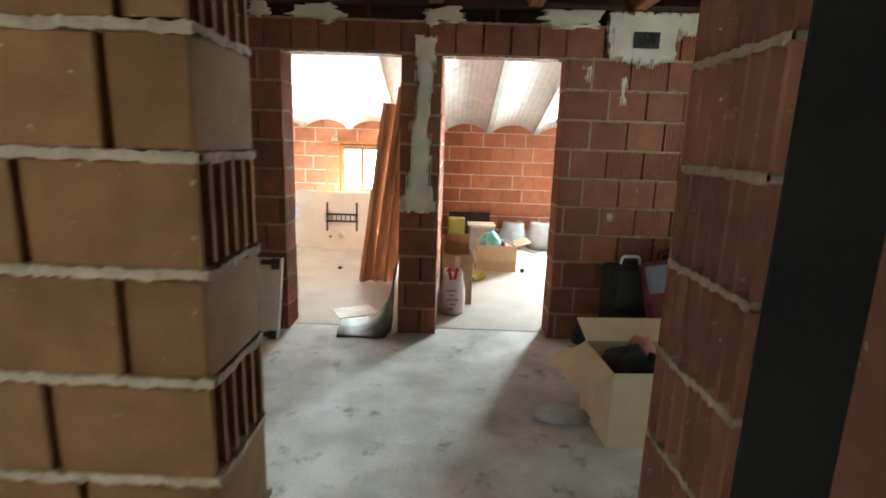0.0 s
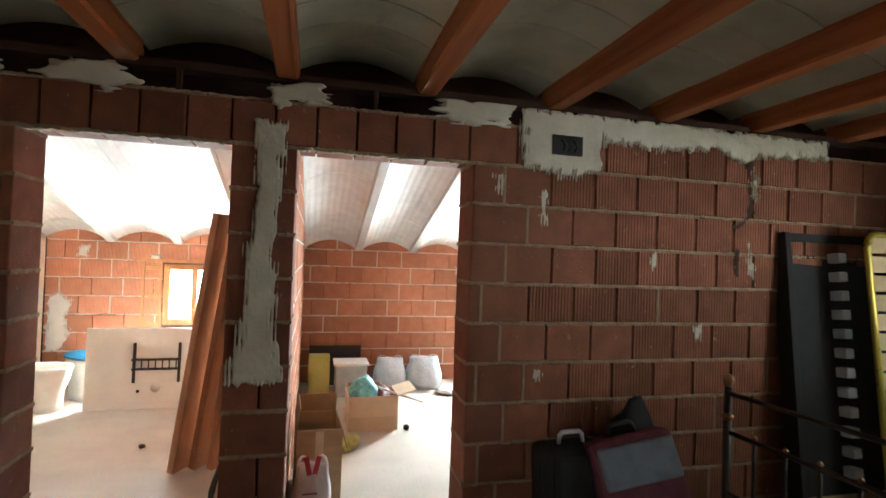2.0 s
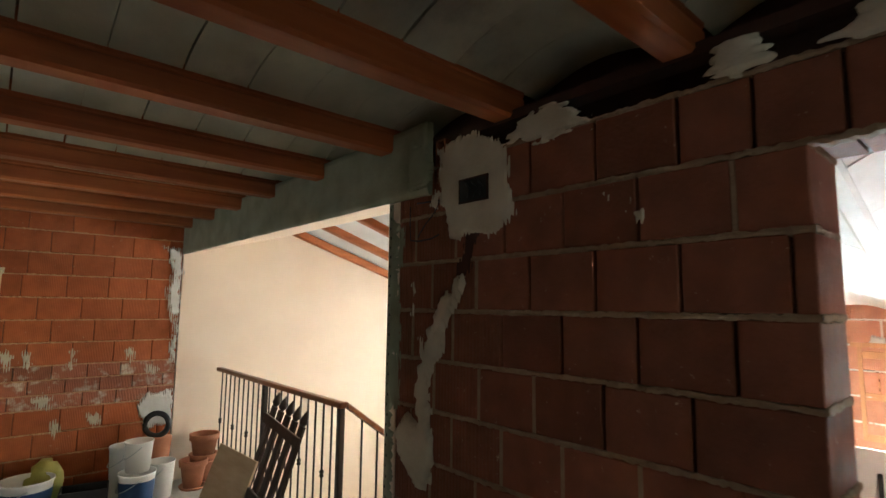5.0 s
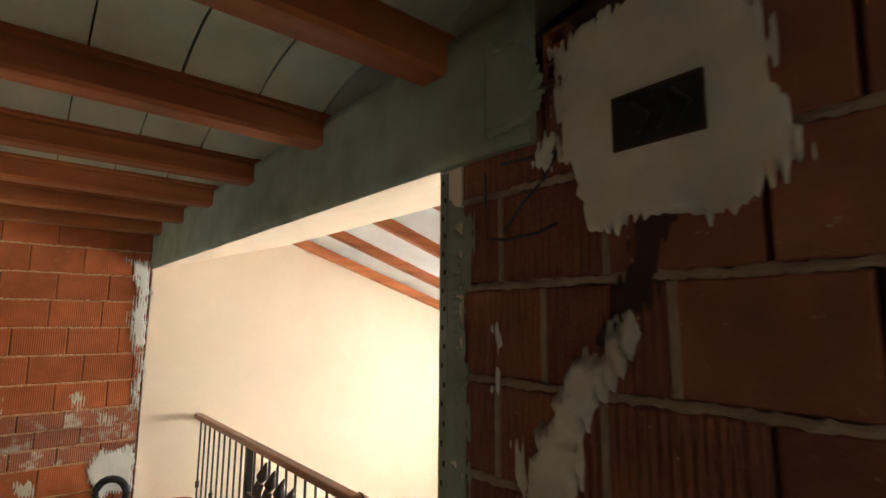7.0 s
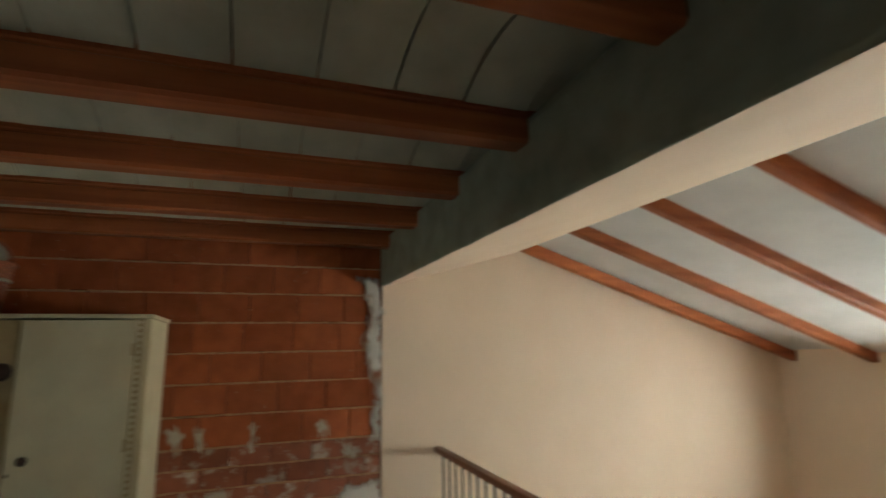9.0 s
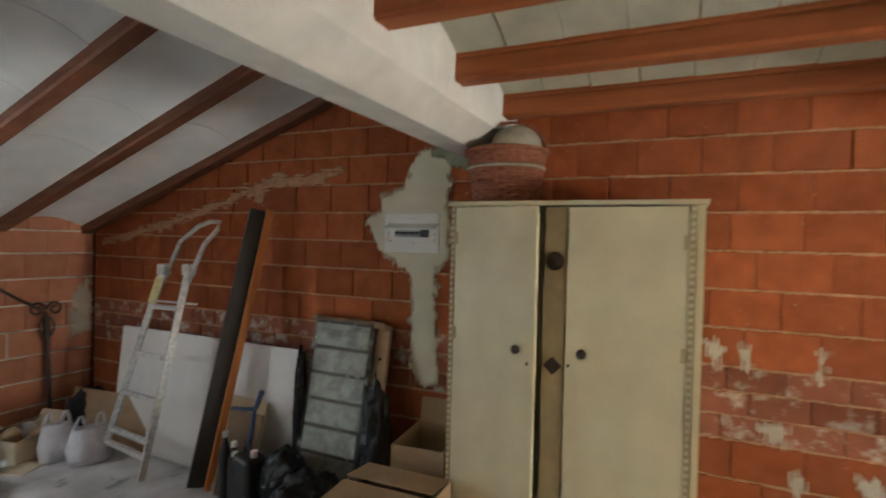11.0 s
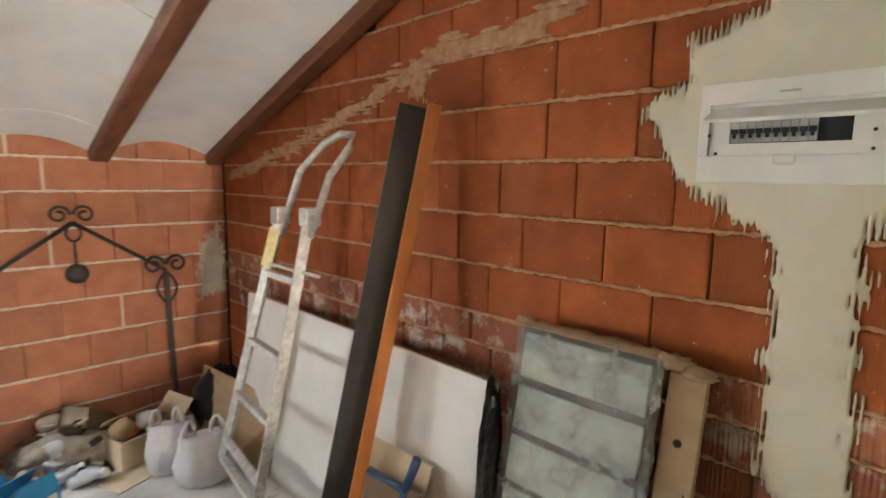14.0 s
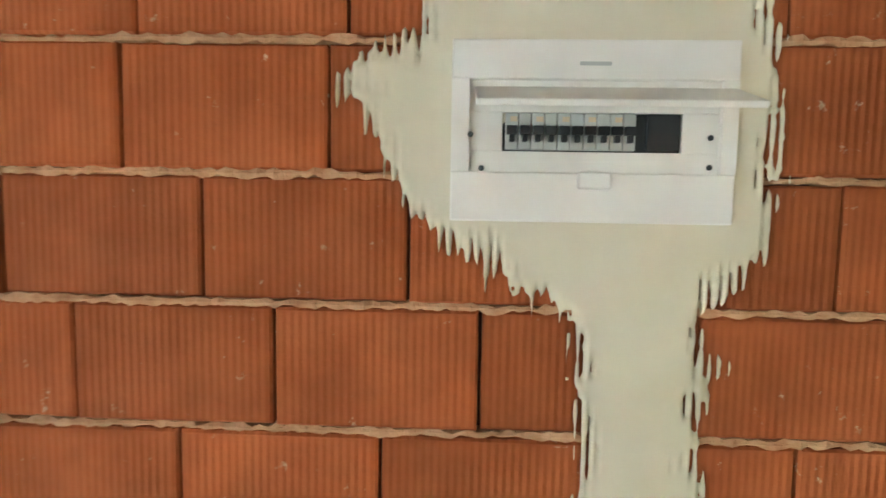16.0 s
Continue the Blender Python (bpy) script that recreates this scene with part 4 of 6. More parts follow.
for sx in (-1, 1):
    for z in (0.015, 0.545):
        a, b = sorted((sx * 0.25 if sx < 0 else 0.28, sx * 0.125 if sx < 0 else 0.14))
        br = part("bracket", box(a, -0.02, z, b, -0.0005, z + 0.04, 0.003), BLACK_RUBBER, pn, "black corner bracket")
        if sx > 0:
            part("plate", box(0.22, -0.024, z - 0.012 + (0 if z < 0.1 else -0.02), 0.284, -0.0205, z + 0.05, 0.003), BLACK_RUBBER, br)

# curled rubber mat against the pillar
prof = [(-0.42, 0.0), (-0.30, 0.003), (-0.20, 0.022), (-0.12, 0.075), (-0.06, 0.16), (-0.02, 0.27), (0.005, 0.39), (0.02, 0.50)]
bm = bmesh.new()
sheet = []
for n, (y, dx, dz) in enumerate(((4.07, 0.12, -0.11), (4.11, 0.08, -0.07), (4.16, 0.02, -0.01), (4.26, 0, 0), (4.46, -0.01, 0))):
    row = []
    for k, (x, z) in enumerate(prof):
        f = k / (len(prof) - 1)
        row.append(bm.verts.new((min(x + dx * min(1, 2 * f + 0.2) * (1 - f * 0.75), 0.022), y + 0.012 * math.sin(k * 2.1 + n), max(z + dz * min(1, 2 * f), 0.0) + 0.001)))
    sheet.append(row)
for a, b in zip(sheet, sheet[1:]):
    for k in range(len(prof) - 1):
        bm.faces.new((a[k], a[k + 1], b[k + 1], b[k])).smooth = True
bmesh.ops.recalc_face_normals(bm, faces=bm.faces)
bmesh.ops.solidify(bm, geom=bm.faces[:], thickness=-0.008)
low = min(v.co.z for v in bm.verts)
bmesh.ops.translate(bm, verts=bm.verts, vec=(0, 0, 0.001 - low))
single("rubber_mat", bm, BLACK_RUBBER, pose(0.03, 0, 0), "black rubber mat curled up against the pillar", "mat")
single("paper_sheet", box(-0.17, -0.13, 0, 0.17, 0.13, 0.006, 0.001), PAPER, pose(-0.33, 4.64, 0.006, 0, 0, 28), "white card sheet lying on the floor", "paper")

# suitcases
def suitcase(m, w, d, h, mat, mat2, label, straps=True):
    s = thing("suitcase", label, "suitcase", m, "suitcases by the wall")
    body = part("body", box(-w / 2, -d / 2, 0.03, w / 2, d / 2, h, 0.055, seg=4), mat, s)
    part("pocket", box(-w * 0.40, -d / 2 - 0.035, 0.08, w * 0.40, -d / 2 + 0.02, h * 0.48, 0.025, seg=3), mat2 if not straps else BLUEGREY, s)
    part("pocket", box(-w * 0.44, -d / 2 - 0.03, h * (0.70 if straps else 0.54), w * 0.44, -d / 2 + 0.02, h * 0.95, 0.02, seg=3), mat2 if not straps else BLUEGREY, s)
    part("handle", tube([(-0.07, 0, h - 0.01), (-0.065, 0, h + 0.04), (-0.05, 0, h + 0.055), (0.05, 0, h + 0.055), (0.065, 0, h + 0.04), (0.07, 0, h - 0.01)], 0.012, 8), BLACK_RUBBER if straps else SLAT_END, s, "" if straps else "pale plastic handle")
    for x in (-w * 0.36, w * 0.36):
        part("wheel", lathe([(0.026, -0.012), (0.03, 0), (0.026, 0.012)], 12), BLACK_RUBBER, s, m=pose(x, 0.0, 0.03, 0, 90, 0))
    part("zip", tube([(-w / 2 - 0.001, 0, 0.1), (-w / 2 - 0.001, 0, h - 0.08), (w / 2 + 0.001, 0, h - 0.08), (w / 2 + 0.001, 0, 0.1)], 0.006, 5), BLACK, s)
    return s


suitcase(pose(1.78, 4.03, 0, -5, 0, 4), 0.36, 0.24, 0.64, BLACK_CLOTH, BLACK_CLOTH, "black cloth suitcase leaning on the block wall", False)
suitcase(pose(2.12, 3.72, 0, -20, -11, -6), 0.44, 0.20, 0.76, BURGUNDY, BURGUNDY, "burgundy suitcase with blue-grey pockets leaning on another")
single("black_bag", lump(0.17, 0.09, 0.86, 12, 0.16), BLACK_CLOTH, pose(2.13, 4.08, 0), "tall black cloth bag behind the burgundy suitcase", "bag")
single("black_bag", lump(0.12, 0.09, 0.20, 4, 0.2), BLACK_CLOTH, pose(1.5, 4.02, 0), "small black cloth bag on the floor", "bag")


def carton(m, w, d, h, label, mat=CARD, flaps=((0, 60), (1, 120), (2, 70), (3, 110)), group="", tape=True):
    """An open cardboard box with walls, bottom and flaps; flaps: (side, degrees from shut)."""
    c = thing("cardboard_box", label, "box", m, group)
    t = 0.005
    bm = box(-w / 2, -d / 2, 0, w / 2, d / 2, t)
    box(-w / 2, -d / 2, t, -w / 2 + t, d / 2, h, bm=bm)
    box(w / 2 - t, -d / 2, t, w / 2, d / 2, h, bm=bm)
    box(-w / 2 + t, -d / 2, t, w / 2 - t, -d / 2 + t, h, bm=bm)
    box(-w / 2 + t, d / 2 - t, t, w / 2 - t, d / 2, h, bm=bm)
    part("body", bm, mat, c)
    for side, a in flaps:
        l = d if side in (1, 3) else w
        f = min(w, d) * 0.48
        bm = box(-l / 2 + 0.006, -f, 0, l / 2 - 0.006, 0, t * 0.8)
        place = {0: pose(0, -d / 2, h, 0, 0, 180), 1: pose(w / 2, 0, h, 0, 0, -90), 2: pose(0, d / 2, h, 0, 0, 0), 3: pose(-w / 2, 0, h, 0, 0, 90)}[side]
        part("flap", bm, mat, c, m=place @ pose(0, 0, 0, -a, 0, 0))
    if tape:
        part("tape", box(-0.025, -d / 2 - 0.0015, h * 0.0 + 0.01, 0.025, -d / 2 - 0.0002, h * 0.98), CARD_PALE, c)
    return c


carton(pose(1.53, 2.98, 0, 0, 0, 4), 0.56, 0.42, 0.40, "open pale cardboard box full of old clothes", CARD_PALE, ((1, 222), (2, 160), (3, 212)))
for k, (x, y, z, s, mt, nm) in enumerate(((1.40, 2.98, 0.20, 0.15, BLACK_CLOTH, "black cloth bundle in the box"), (1.52, 3.06, 0.22, 0.11, PINK, "faded pink cloth bundle in the box"),
                                          (1.66, 2.96, 0.2, 0.11, SAGE, "pale green cloth bundle in the box"), (1.72, 3.08, 0.22, 0.10, ORANGE_CL, "orange-red cloth bundle in the box"), (1.58, 2.88, 0.2, 0.12, BLACK_CLOTH, "black cloth bundle in the box"))):
    single("garment", lump(s, s * 0.8, 0.26, k + 3, 0.35, 2.4), mt, pose(x, y, z - 0.015, 0, 0, k * 50), nm, "clothes", "clothes in the box")
patchy = lump(0.14, 0.10, 0.05, 6, 0.5, 3.0)
single("clear_bag", patchy, BAG_GREY, pose(1.10, 3.02, 0), "crumpled clear plastic bag on the floor", "bag")

# iron bed head standing across the room
bed = thing("bed_headboard", "black iron bed head with ball finials standing upright", "headboard", pose(2.36, 3.69, 0, 0, 0, -86))
for x in (0.0, 1.0):
    p = part("post", tube([(x, 0, 0), (x, 0, 1.01)], 0.017, 10), IRON, bed)
    part("finial", lathe([(0.010, 0.0), (0.017, 0.012), (0.026, 0.035), (0.018, 0.058), (0.004, 0.064)], 14), BRASS, p, "brown metal ball finial", m=pose(x, 0, 1.005))
    part("collar", lathe([(0.018, 0.0), (0.026, 0.012), (0.026, 0.022), (0.018, 0.034)], 14), BRASS, p, m=pose(x, 0, 0.855))
for z in (0.98, 0.80, 0.52):
    part("rail", tube([(0, 0, z), (1.0, 0, z)], 0.011, 8), IRON, bed)
for k in range(1, 7):
    x = k / 7
    b = part("bar", tube([(x, 0, 0.52), (x, 0, 0.81)], 0.008, 8), IRON, bed)
    part("cap", lathe([(0.006, 0), (0.013, 0.008), (0.004, 0.02)], 10), BRASS, b, m=pose(x, 0, 0.81))
bd = thing("bed_side_rail", "pale wooden bed side rail lying by the wall", "bed rail", pose(3.2, 4.02, 0))
part("rail", box(-0.62, -0.04, 0.12, 0.75, 0.04, 0.25, 0.006), SLAT_WOOD, bd)
part("foot", box(-0.60, -0.03, 0, -0.54, 0.03, 0.12, 0.004), SLAT_WOOD, bd)
part("foot", box(0.66, -0.03, 0, 0.72, 0.03, 0.12, 0.004), SLAT_WOOD, bd)
carton(pose(2.80, 3.12, 0, 0, 0, 12), 0.5, 0.36, 0.20, "low dark box with a pale lid beside the bed head", CARD_IN, ())
single("box_lid", box(-0.26, -0.19, 0, 0.26, 0.19, 0.03, 0.004), BLUEGREY, pose(2.80, 3.12, 0.201, 0, 0, 12), "pale blue-grey lid on a low box", "lid")

# slatted bed bases against the door wall
base = thing("slatted_bed", "dark slatted bed base with white slat holders against the wall", "bed base", pose(3.18, 3.97, 0, -6, 0, 0), "bed bases")
part("side_rail", box(0.0, 0, 0, 0.045, 0.10, 1.80, 0.006), BLACK_CLOTH, base)
part("side_rail", box(0.94, 0, 0, 0.985, 0.10, 1.80, 0.006), BLACK_CLOTH, base)
part("end_rail", box(0.045, 0.02, 0, 0.94, 0.09, 0.05, 0.006), BLACK_CLOTH, base)
part("end_rail", box(0.045, 0.02, 1.75, 0.94, 0.09, 1.80, 0.006), BLACK_CLOTH, base)
part("cover", box(0.045, 0.06, 0.05, 0.94, 0.075, 1.75, 0.004), BLACK_CLOTH, base)
for k in range(12):
    z = 0.36 + k * 0.115
    part("slat_holder", box(0.375, -0.015, z, 0.44, 0.058, z + 0.06, 0.008), SLAT_END, base, "white plastic slat holder")
base = thing("slatted_bed", "slatted bed base with a yellow tube frame leaning on another", "bed base", pose(3.60, 3.80, 0.0, -6.5, 0, 0), "bed bases")
r = 0.08
arc = [(r - r * math.cos(a), 0, 1.80 - r + r * math.sin(a)) for a in [radians(x) for x in range(0, 91, 15)]]
part("frame", tube([(0, 0, 0.0)] + arc + [(0.59, 0, 1.80), (0.59, 0, 0.0)], 0.019, 10), GOLD, base, "yellow lacquered tube frame")
for k in range(15):
    z = 0.12 + k * 0.112
    part("slat", box(0.012, 0.0, z, 0.58, 0.012, z + 0.095, 0.003), SLAT_WOOD, base)


# sockets
def socket(m, w, h, label):
    s = thing("junction_box", label, "junction box", m, "empty sockets")
    bm = box(-w / 2, -0.014, -h / 2, w / 2, 0.0, -h / 2 + 0.006)
    box(-w / 2, -0.014, h / 2 - 0.006, w / 2, 0.0, h / 2, bm=bm)
    box(-w / 2, -0.014, -h / 2 + 0.006, -w / 2 + 0.006, 0, h / 2 - 0.006, bm=bm)
    box(w / 2 - 0.006, -0.014, -h / 2 + 0.006, w / 2, 0, h / 2 - 0.006, bm=bm)
    part("rim", bm, CORE, s)
    part("back", box(-w / 2 + 0.006, -0.0125, -h / 2 + 0.006, w / 2 - 0.006, -0.010, h / 2 - 0.006), BLACK, s)
    for k in range(3):
        x = -0.03 + 0.035 * k
        part("wire", tube([(x, -0.013, -h * 0.3), (x + 0.02, -0.018, 0), (x - 0.01, -0.014, h * 0.3)], 0.004, 5), BREAKER, s)


socket(pose(1.754, DY0 - 0.006, 2.184), 0.175, 0.105, "empty black junction box in the plaster")
socket(pose(-1.862, DY0 - 0.006, 2.122), 0.16, 0.10, "empty black junction box in the plaster")

# wardrobe
wd = thing("wardrobe", "cream painted wardrobe with two doors, dark knobs and ornaments", "wardrobe", pose(-5.33, 1.716, 0, 0, 0, 90))
W, D, Hh = 1.115, 0.56, 1.885
part("body", box(0, 0.03, 0.0, 0.03, D, Hh, 0.003, box(W - 0.03, 0.03, 0, W, D, Hh, 0.003, box(0.03, D - 0.02, 0, W - 0.03, D, Hh))), CREAM_PAINT, wd)
part("shelf", box(0.03, 0.03, 0.0, W - 0.03, D - 0.02, 0.08), CREAM_PAINT, wd)
part("top", box(-0.012, 0.0, Hh + 0.001, W + 0.012, D + 0.0, Hh + 0.022, 0.004), CREAM_PAINT, wd)
for a, b, kx, kz, ajar in ((0.03, 0.462, 0.385, 1.24, -11), (0.572, 1.055, 0.648, 1.236, 0)):
    hinge = pose(a, 0, 0, 0, 0, ajar)
    d = part("door", box(0, -0.002, 0.08, b - a, 0.022, Hh - 0.008, 0.004), CREAM_PAINT, wd, "", hinge)
    part("knob", lathe([(0.008, 0.0), (0.009, 0.015), (0.02, 0.022), (0.021, 0.032), (0.012, 0.04)], 16), DARK_BROWN, d, "dark turned knob", pose(kx - a, -0.002, kz, 90, 0, 0))
    x = kx - a + (0.045 if ajar else -0.06)
    part("keyhole", box(x - 0.006, -0.004, kz - 0.07, x + 0.006, -0.0022, kz - 0.055, 0.001), DARK_BROWN, d)
    for z in (0.25, 1.24, 1.70):
        x = 0.008 if ajar else b - a - 0.008
        part("hinge", box(x - 0.010, -0.006, z, x + 0.010, -0.0025, z + 0.06, 0.001), CREAM_DARK, d)
mid = part("mullion", box(0.468, 0.004, 0.08, 0.566, 0.024, Hh - 0.008, 0.003), CREAM_DARK, wd, "dull ochre centre strip")
part("ornament", lathe([(0.042, 0.0), (0.042, 0.008), (0.036, 0.010), (0.033, 0.006), (0.028, 0.010), (0.02, 0.016), (0.004, 0.02)], 24), DARK_BROWN, mid, "dark round ornament", m=pose(0.517, 0.004, 1.635, 90, 0, 0))
part("ornament", box(-0.03, -0.012, -0.03, 0.03, 0.0, 0.03, 0.006), DARK_BROWN, mid, "dark diamond ornament", m=pose(0.517, 0.004, 1.165, 0, 45, 0))
for x in (0.006, 1.062):
    strip = part("edge_strip", box(x, 0.002, 0.0, x + 0.018, 0.028, Hh - 0.004), CREAM_DARK, wd, "ochre edge strip with a toothed groove")
    for k in range(62):
        part("tooth", box(x + 0.001, -0.002, 0.03 + k * 0.03, x + 0.017, 0.0018, 0.045 + k * 0.03, 0.001), CREAM_PAINT, strip)

# wicker basket on the wardrobe
bk = thing("wicker_basket", "red-brown wicker basket with a hoop handle on the wardrobe", "basket", pose(-5.62, 1.90, 1.907))
verts, faces = [], []
rows, cols = 16, 56
for j in range(rows):
    for i in range(cols):
        a = i * math.tau / cols
        rr = (0.165 + 0.045 * j / rows) * (1 + 0.022 * (1 if (i // 2 + j) % 2 else -1))
        for dz in (0.0, 0.015):
            verts.append((rr * math.cos(a), rr * math.sin(a), 0.01 + j * 0.0165 + dz))
for j in range(rows):
    for i in range(cols):
        b0, b1 = (j * cols + i) * 2, (j * cols + (i + 1) % cols) * 2
        faces.append((b0, b1, b1 + 1, b0 + 1))
        if j:
            faces.append((b0 - 2 * cols + 1, b1 - 2 * cols + 1, b1, b0))
faces.append(tuple(2 * i for i in range(cols))[::-1])
me = bpy.data.meshes.new("weave")
me.from_pydata(verts, [], faces)
me.materials.append(WICKER)
weave = new("weave", me)
weave.parent = bk
part("rim", tube([(0.213 * math.cos(k * math.tau / 28), 0.213 * math.sin(k * math.tau / 28), 0.275) for k in range(28)], 0.011, 8, closed=True), WICKER, bk)
part("band", tube([(0.197 * math.cos(k * math.tau / 28), 0.197 * math.sin(k * math.tau / 28), 0.19) for k in range(28)], 0.009, 6, closed=True), DOME, bk, "pale straw band")
part("handle", tube([(0.0, 0.21 * math.cos(a), 0.275 + 0.16 * math.sin(a)) for a in [radians(x) for x in range(0, 181, 12)]], 0.009, 8), WICKER, bk)
single("straw_hat", lump(0.13, 0.13, 0.19, 2, 0.05), DOME, pose(-5.62, 1.95, 2.13), "dull straw dome sticking out of the basket", "hat")

# fuse box
fb = thing("fuse_box", "white plastic fuse box with a raised flap and breakers", "fuse box", pose(WX + 0.011, 1.196, 1.76, 0, 0, 90))
w, h = 0.385, 0.246
bm = box(-w / 2, -0.016, -h / 2, w / 2, 0, -0.055, 0.003)
box(-w / 2, -0.016, 0.07, w / 2, 0, h / 2, 0.003, bm)
box(-w / 2, -0.016, -0.055, -0.168, 0, 0.07, 0, bm)
box(0.172, -0.016, -0.055, w / 2, 0, 0.07, 0, bm)
part("cover", bm, WHITE_PLASTIC, fb)
part("inner_plate", box(-0.168, -0.008, -0.055, 0.172, 0.0, -0.026, 0.001, box(-0.168, -0.008, 0.027, 0.172, 0, 0.07, 0.001, box(-0.168, -0.008, -0.026, -0.122, 0, 0.027, 0.001, box(0.122, -0.008, -0.026, 0.172, 0, 0.027, 0.001)))), WHITE_PLASTIC, fb)
part("flap", box(-0.161, -0.085, -0.002, 0.190, 0.0, 0.007, 0.003), WHITE_PLASTIC, fb, "raised hinged flap", m=pose(0, -0.012, 0.054, 23, 0, 0))
part("latch", box(-0.04, -0.012, -0.024, 0.005, -0.0005, 0.0, 0.006, seg=3), WHITE_PLASTIC, fb, m=pose(0.02, -0.014, -0.054))
part("label", box(-0.021, -0.0175, 0.088, 0.021, -0.0162, 0.093), BREAKER_G, fb)
for x, z in ((-0.166, -0.005), (0.16, -0.005), (-0.15, -0.05), (0.16, -0.045)):
    part("screw", lathe([(0.004, 0.0), (0.004, 0.002), (0.002, 0.003)], 10), BREAKER, fb, m=pose(x, -0.0165 if abs(x) > 0.165 else -0.0085, z, 90, 0, 0))
part("recess", box(-0.122, -0.001, -0.026, 0.122, 0.0, 0.027), BREAKER, fb)
for k in range(10):
    x = -0.118 + k * 0.0178
    br = part("breaker", box(x, -0.010, -0.024, x + 0.0168, -0.0015, 0.026, 0.001), BREAKER_G, fb)
    part("lever", box(x + 0.001, -0.017, -0.004, x + 0.0158, -0.010, 0.008, 0.001, box(x + 0.005, -0.019, -0.014, x + 0.0118, -0.010, -0.0045, 0.001)), BREAKER, br, "dark switch lever")
    if k % 2 == 0:
        part("label", box(x + 0.006, -0.0106, 0.014, x + 0.016, -0.0101, 0.021), CARD_PALE, br)
part("meter", box(0.075, -0.010, -0.024, 0.118, -0.0015, 0.026, 0.001), BREAKER, fb, "dark blank breaker slot")

# ladder, paint-splashed
def between(a, b, w, d, bevel=0.003):
    """A flat bar from a to b, w wide and d deep."""
    a, b = Vector(a), Vector(b)
    z = (b - a)
    bm = box(-w / 2, -d / 2, 0, w / 2, d / 2, z.length, bevel)
    bmesh.ops.transform(bm, matrix=Matrix.Translation(a) @ z.to_track_quat("Z", "Y").to_matrix().to_4x4(), verts=bm.verts)
    return bm


ld = thing("step_ladder", "paint-splashed aluminium ladder with a hoop top leaning on the wall", "ladder", pose(0, 0, 0))
fl, fr, tl, tr = Vector((-5.45, -1.16, 0)), Vector((-5.38, -0.60, 0)), Vector((-5.66, -0.78, 1.46)), Vector((-5.65, -0.50, 1.47))
part("stile", between(fl, tl, 0.026, 0.042), ALU, ld)
part("stile", between(fr, tr, 0.026, 0.046), ALU, ld)
hoop = [tl + Vector((0, 0, -0.1)), Vector((-5.70, -0.66, 1.66)), Vector((-5.73, -0.50, 1.78)), Vector((-5.735, -0.38, 1.815)), Vector((-5.735, -0.30, 1.81)), Vector((-5.725, -0.30, 1.76)), Vector((-5.69, -0.40, 1.64)), tr + Vector((0, 0, -0.1))]
part("hoop", tube(hoop, 0.017, 10), ALU, ld)
part("clamp", box(-0.035, -0.035, -0.05, 0.035, 0.035, 0.03, 0.006, m=Matrix.Translation(tl)), ALU, ld)
part("clamp", box(-0.035, -0.035, -0.05, 0.035, 0.035, 0.03, 0.006, m=Matrix.Translation(tr)), ALU, ld)
part("grip", between(fl.lerp(tl, 0.82), fl.lerp(tl, 0.95), 0.034, 0.06), LAD_YEL, ld, "worn yellow grip")
for s in (0.10, 0.17, 0.36, 0.56, 0.80):
    part("rung", between(fl.lerp(tl, s), fr.lerp(tr, s), 0.035, 0.03), ALU, ld)
part("rod", tube([fl.lerp(tl, 0.83), fr.lerp(tr, 0.83) + Vector((0.0, 0.16, 0.0))], 0.008, 6), ALU, ld)

# long board, black faced with an orange edge
pk = thing("long_board", "tall black-faced board with an orange wooden edge leaning on the wall", "board", pose(0, 0, 0))
a, b = Vector((-5.50, -0.185, 0)), Vector((-5.80, 0.03, 1.90))
part("face", between(a, b, 0.035, 0.145), BLACK_BOARD, pk)
off = Vector((0.005, 0.097, 0.0))
part("edge", between(a + off, b + off, 0.034, 0.048), ORANGE_EDGE, pk, "orange wooden edge")

# white sheet boards along the west wall
wbd = thing("white_board", "large white laminated board leaning on the west wall", "board", pose(-5.70, -0.475, 0, 0, -5.5, 0))
part("sheet", box(0, -0.935, 0, 0.018, 0.935, 0.955, 0.002), WHITE_LAM, wbd)
single("cardboard_sheet", box(-0.4, -0.006, 0, 0.45, 0.006, 0.42, 0.002), CARD, pose(-5.62, -1.45, 0, -12, 0, 96), "brown cardboard sheet leaning on the white board", "cardboard")
single("cardboard_sheet", box(-0.15, -0.006, 0, 0.15, 0.006, 0.62, 0.002), CARD_PALE, pose(-5.52, 0.05, 0, -14, 6, 100), "pale cardboard sheet leaning beside the long board", "cardboard")
single("cardboard_sheet", box(-0.12, -0.006, 0, 0.14, 0.006, 0.55, 0.002), CARD_IN, pose(-5.48, 0.12, 0, -12, 3, 97), "dark cardboard sheet leaning beside the long board", "cardboard")

# wrapped panel with black liner round its foot
wr = thing("wrapped_panel", "slatted panel in torn bubble wrap leaning on the wall", "panel", pose(-5.60, 0.765, 0, 0, -10.5, 0))
part("backing", box(-0.05, -0.215, 0, 0.0, 0.215, 1.20, 0.005), PANEL_DARK, wr, "dark inner board between the slats")
for k in range(7):
    z = 0.03 + 0.166 * k
    part("slat", box(0.0005, -0.205, z, 0.018, 0.205, z + 0.142, 0.006), PANEL_SLAT, wr, "pale grey slat under the film")
bm = bmesh.new()
nx, nz = 30, 84
grid = []
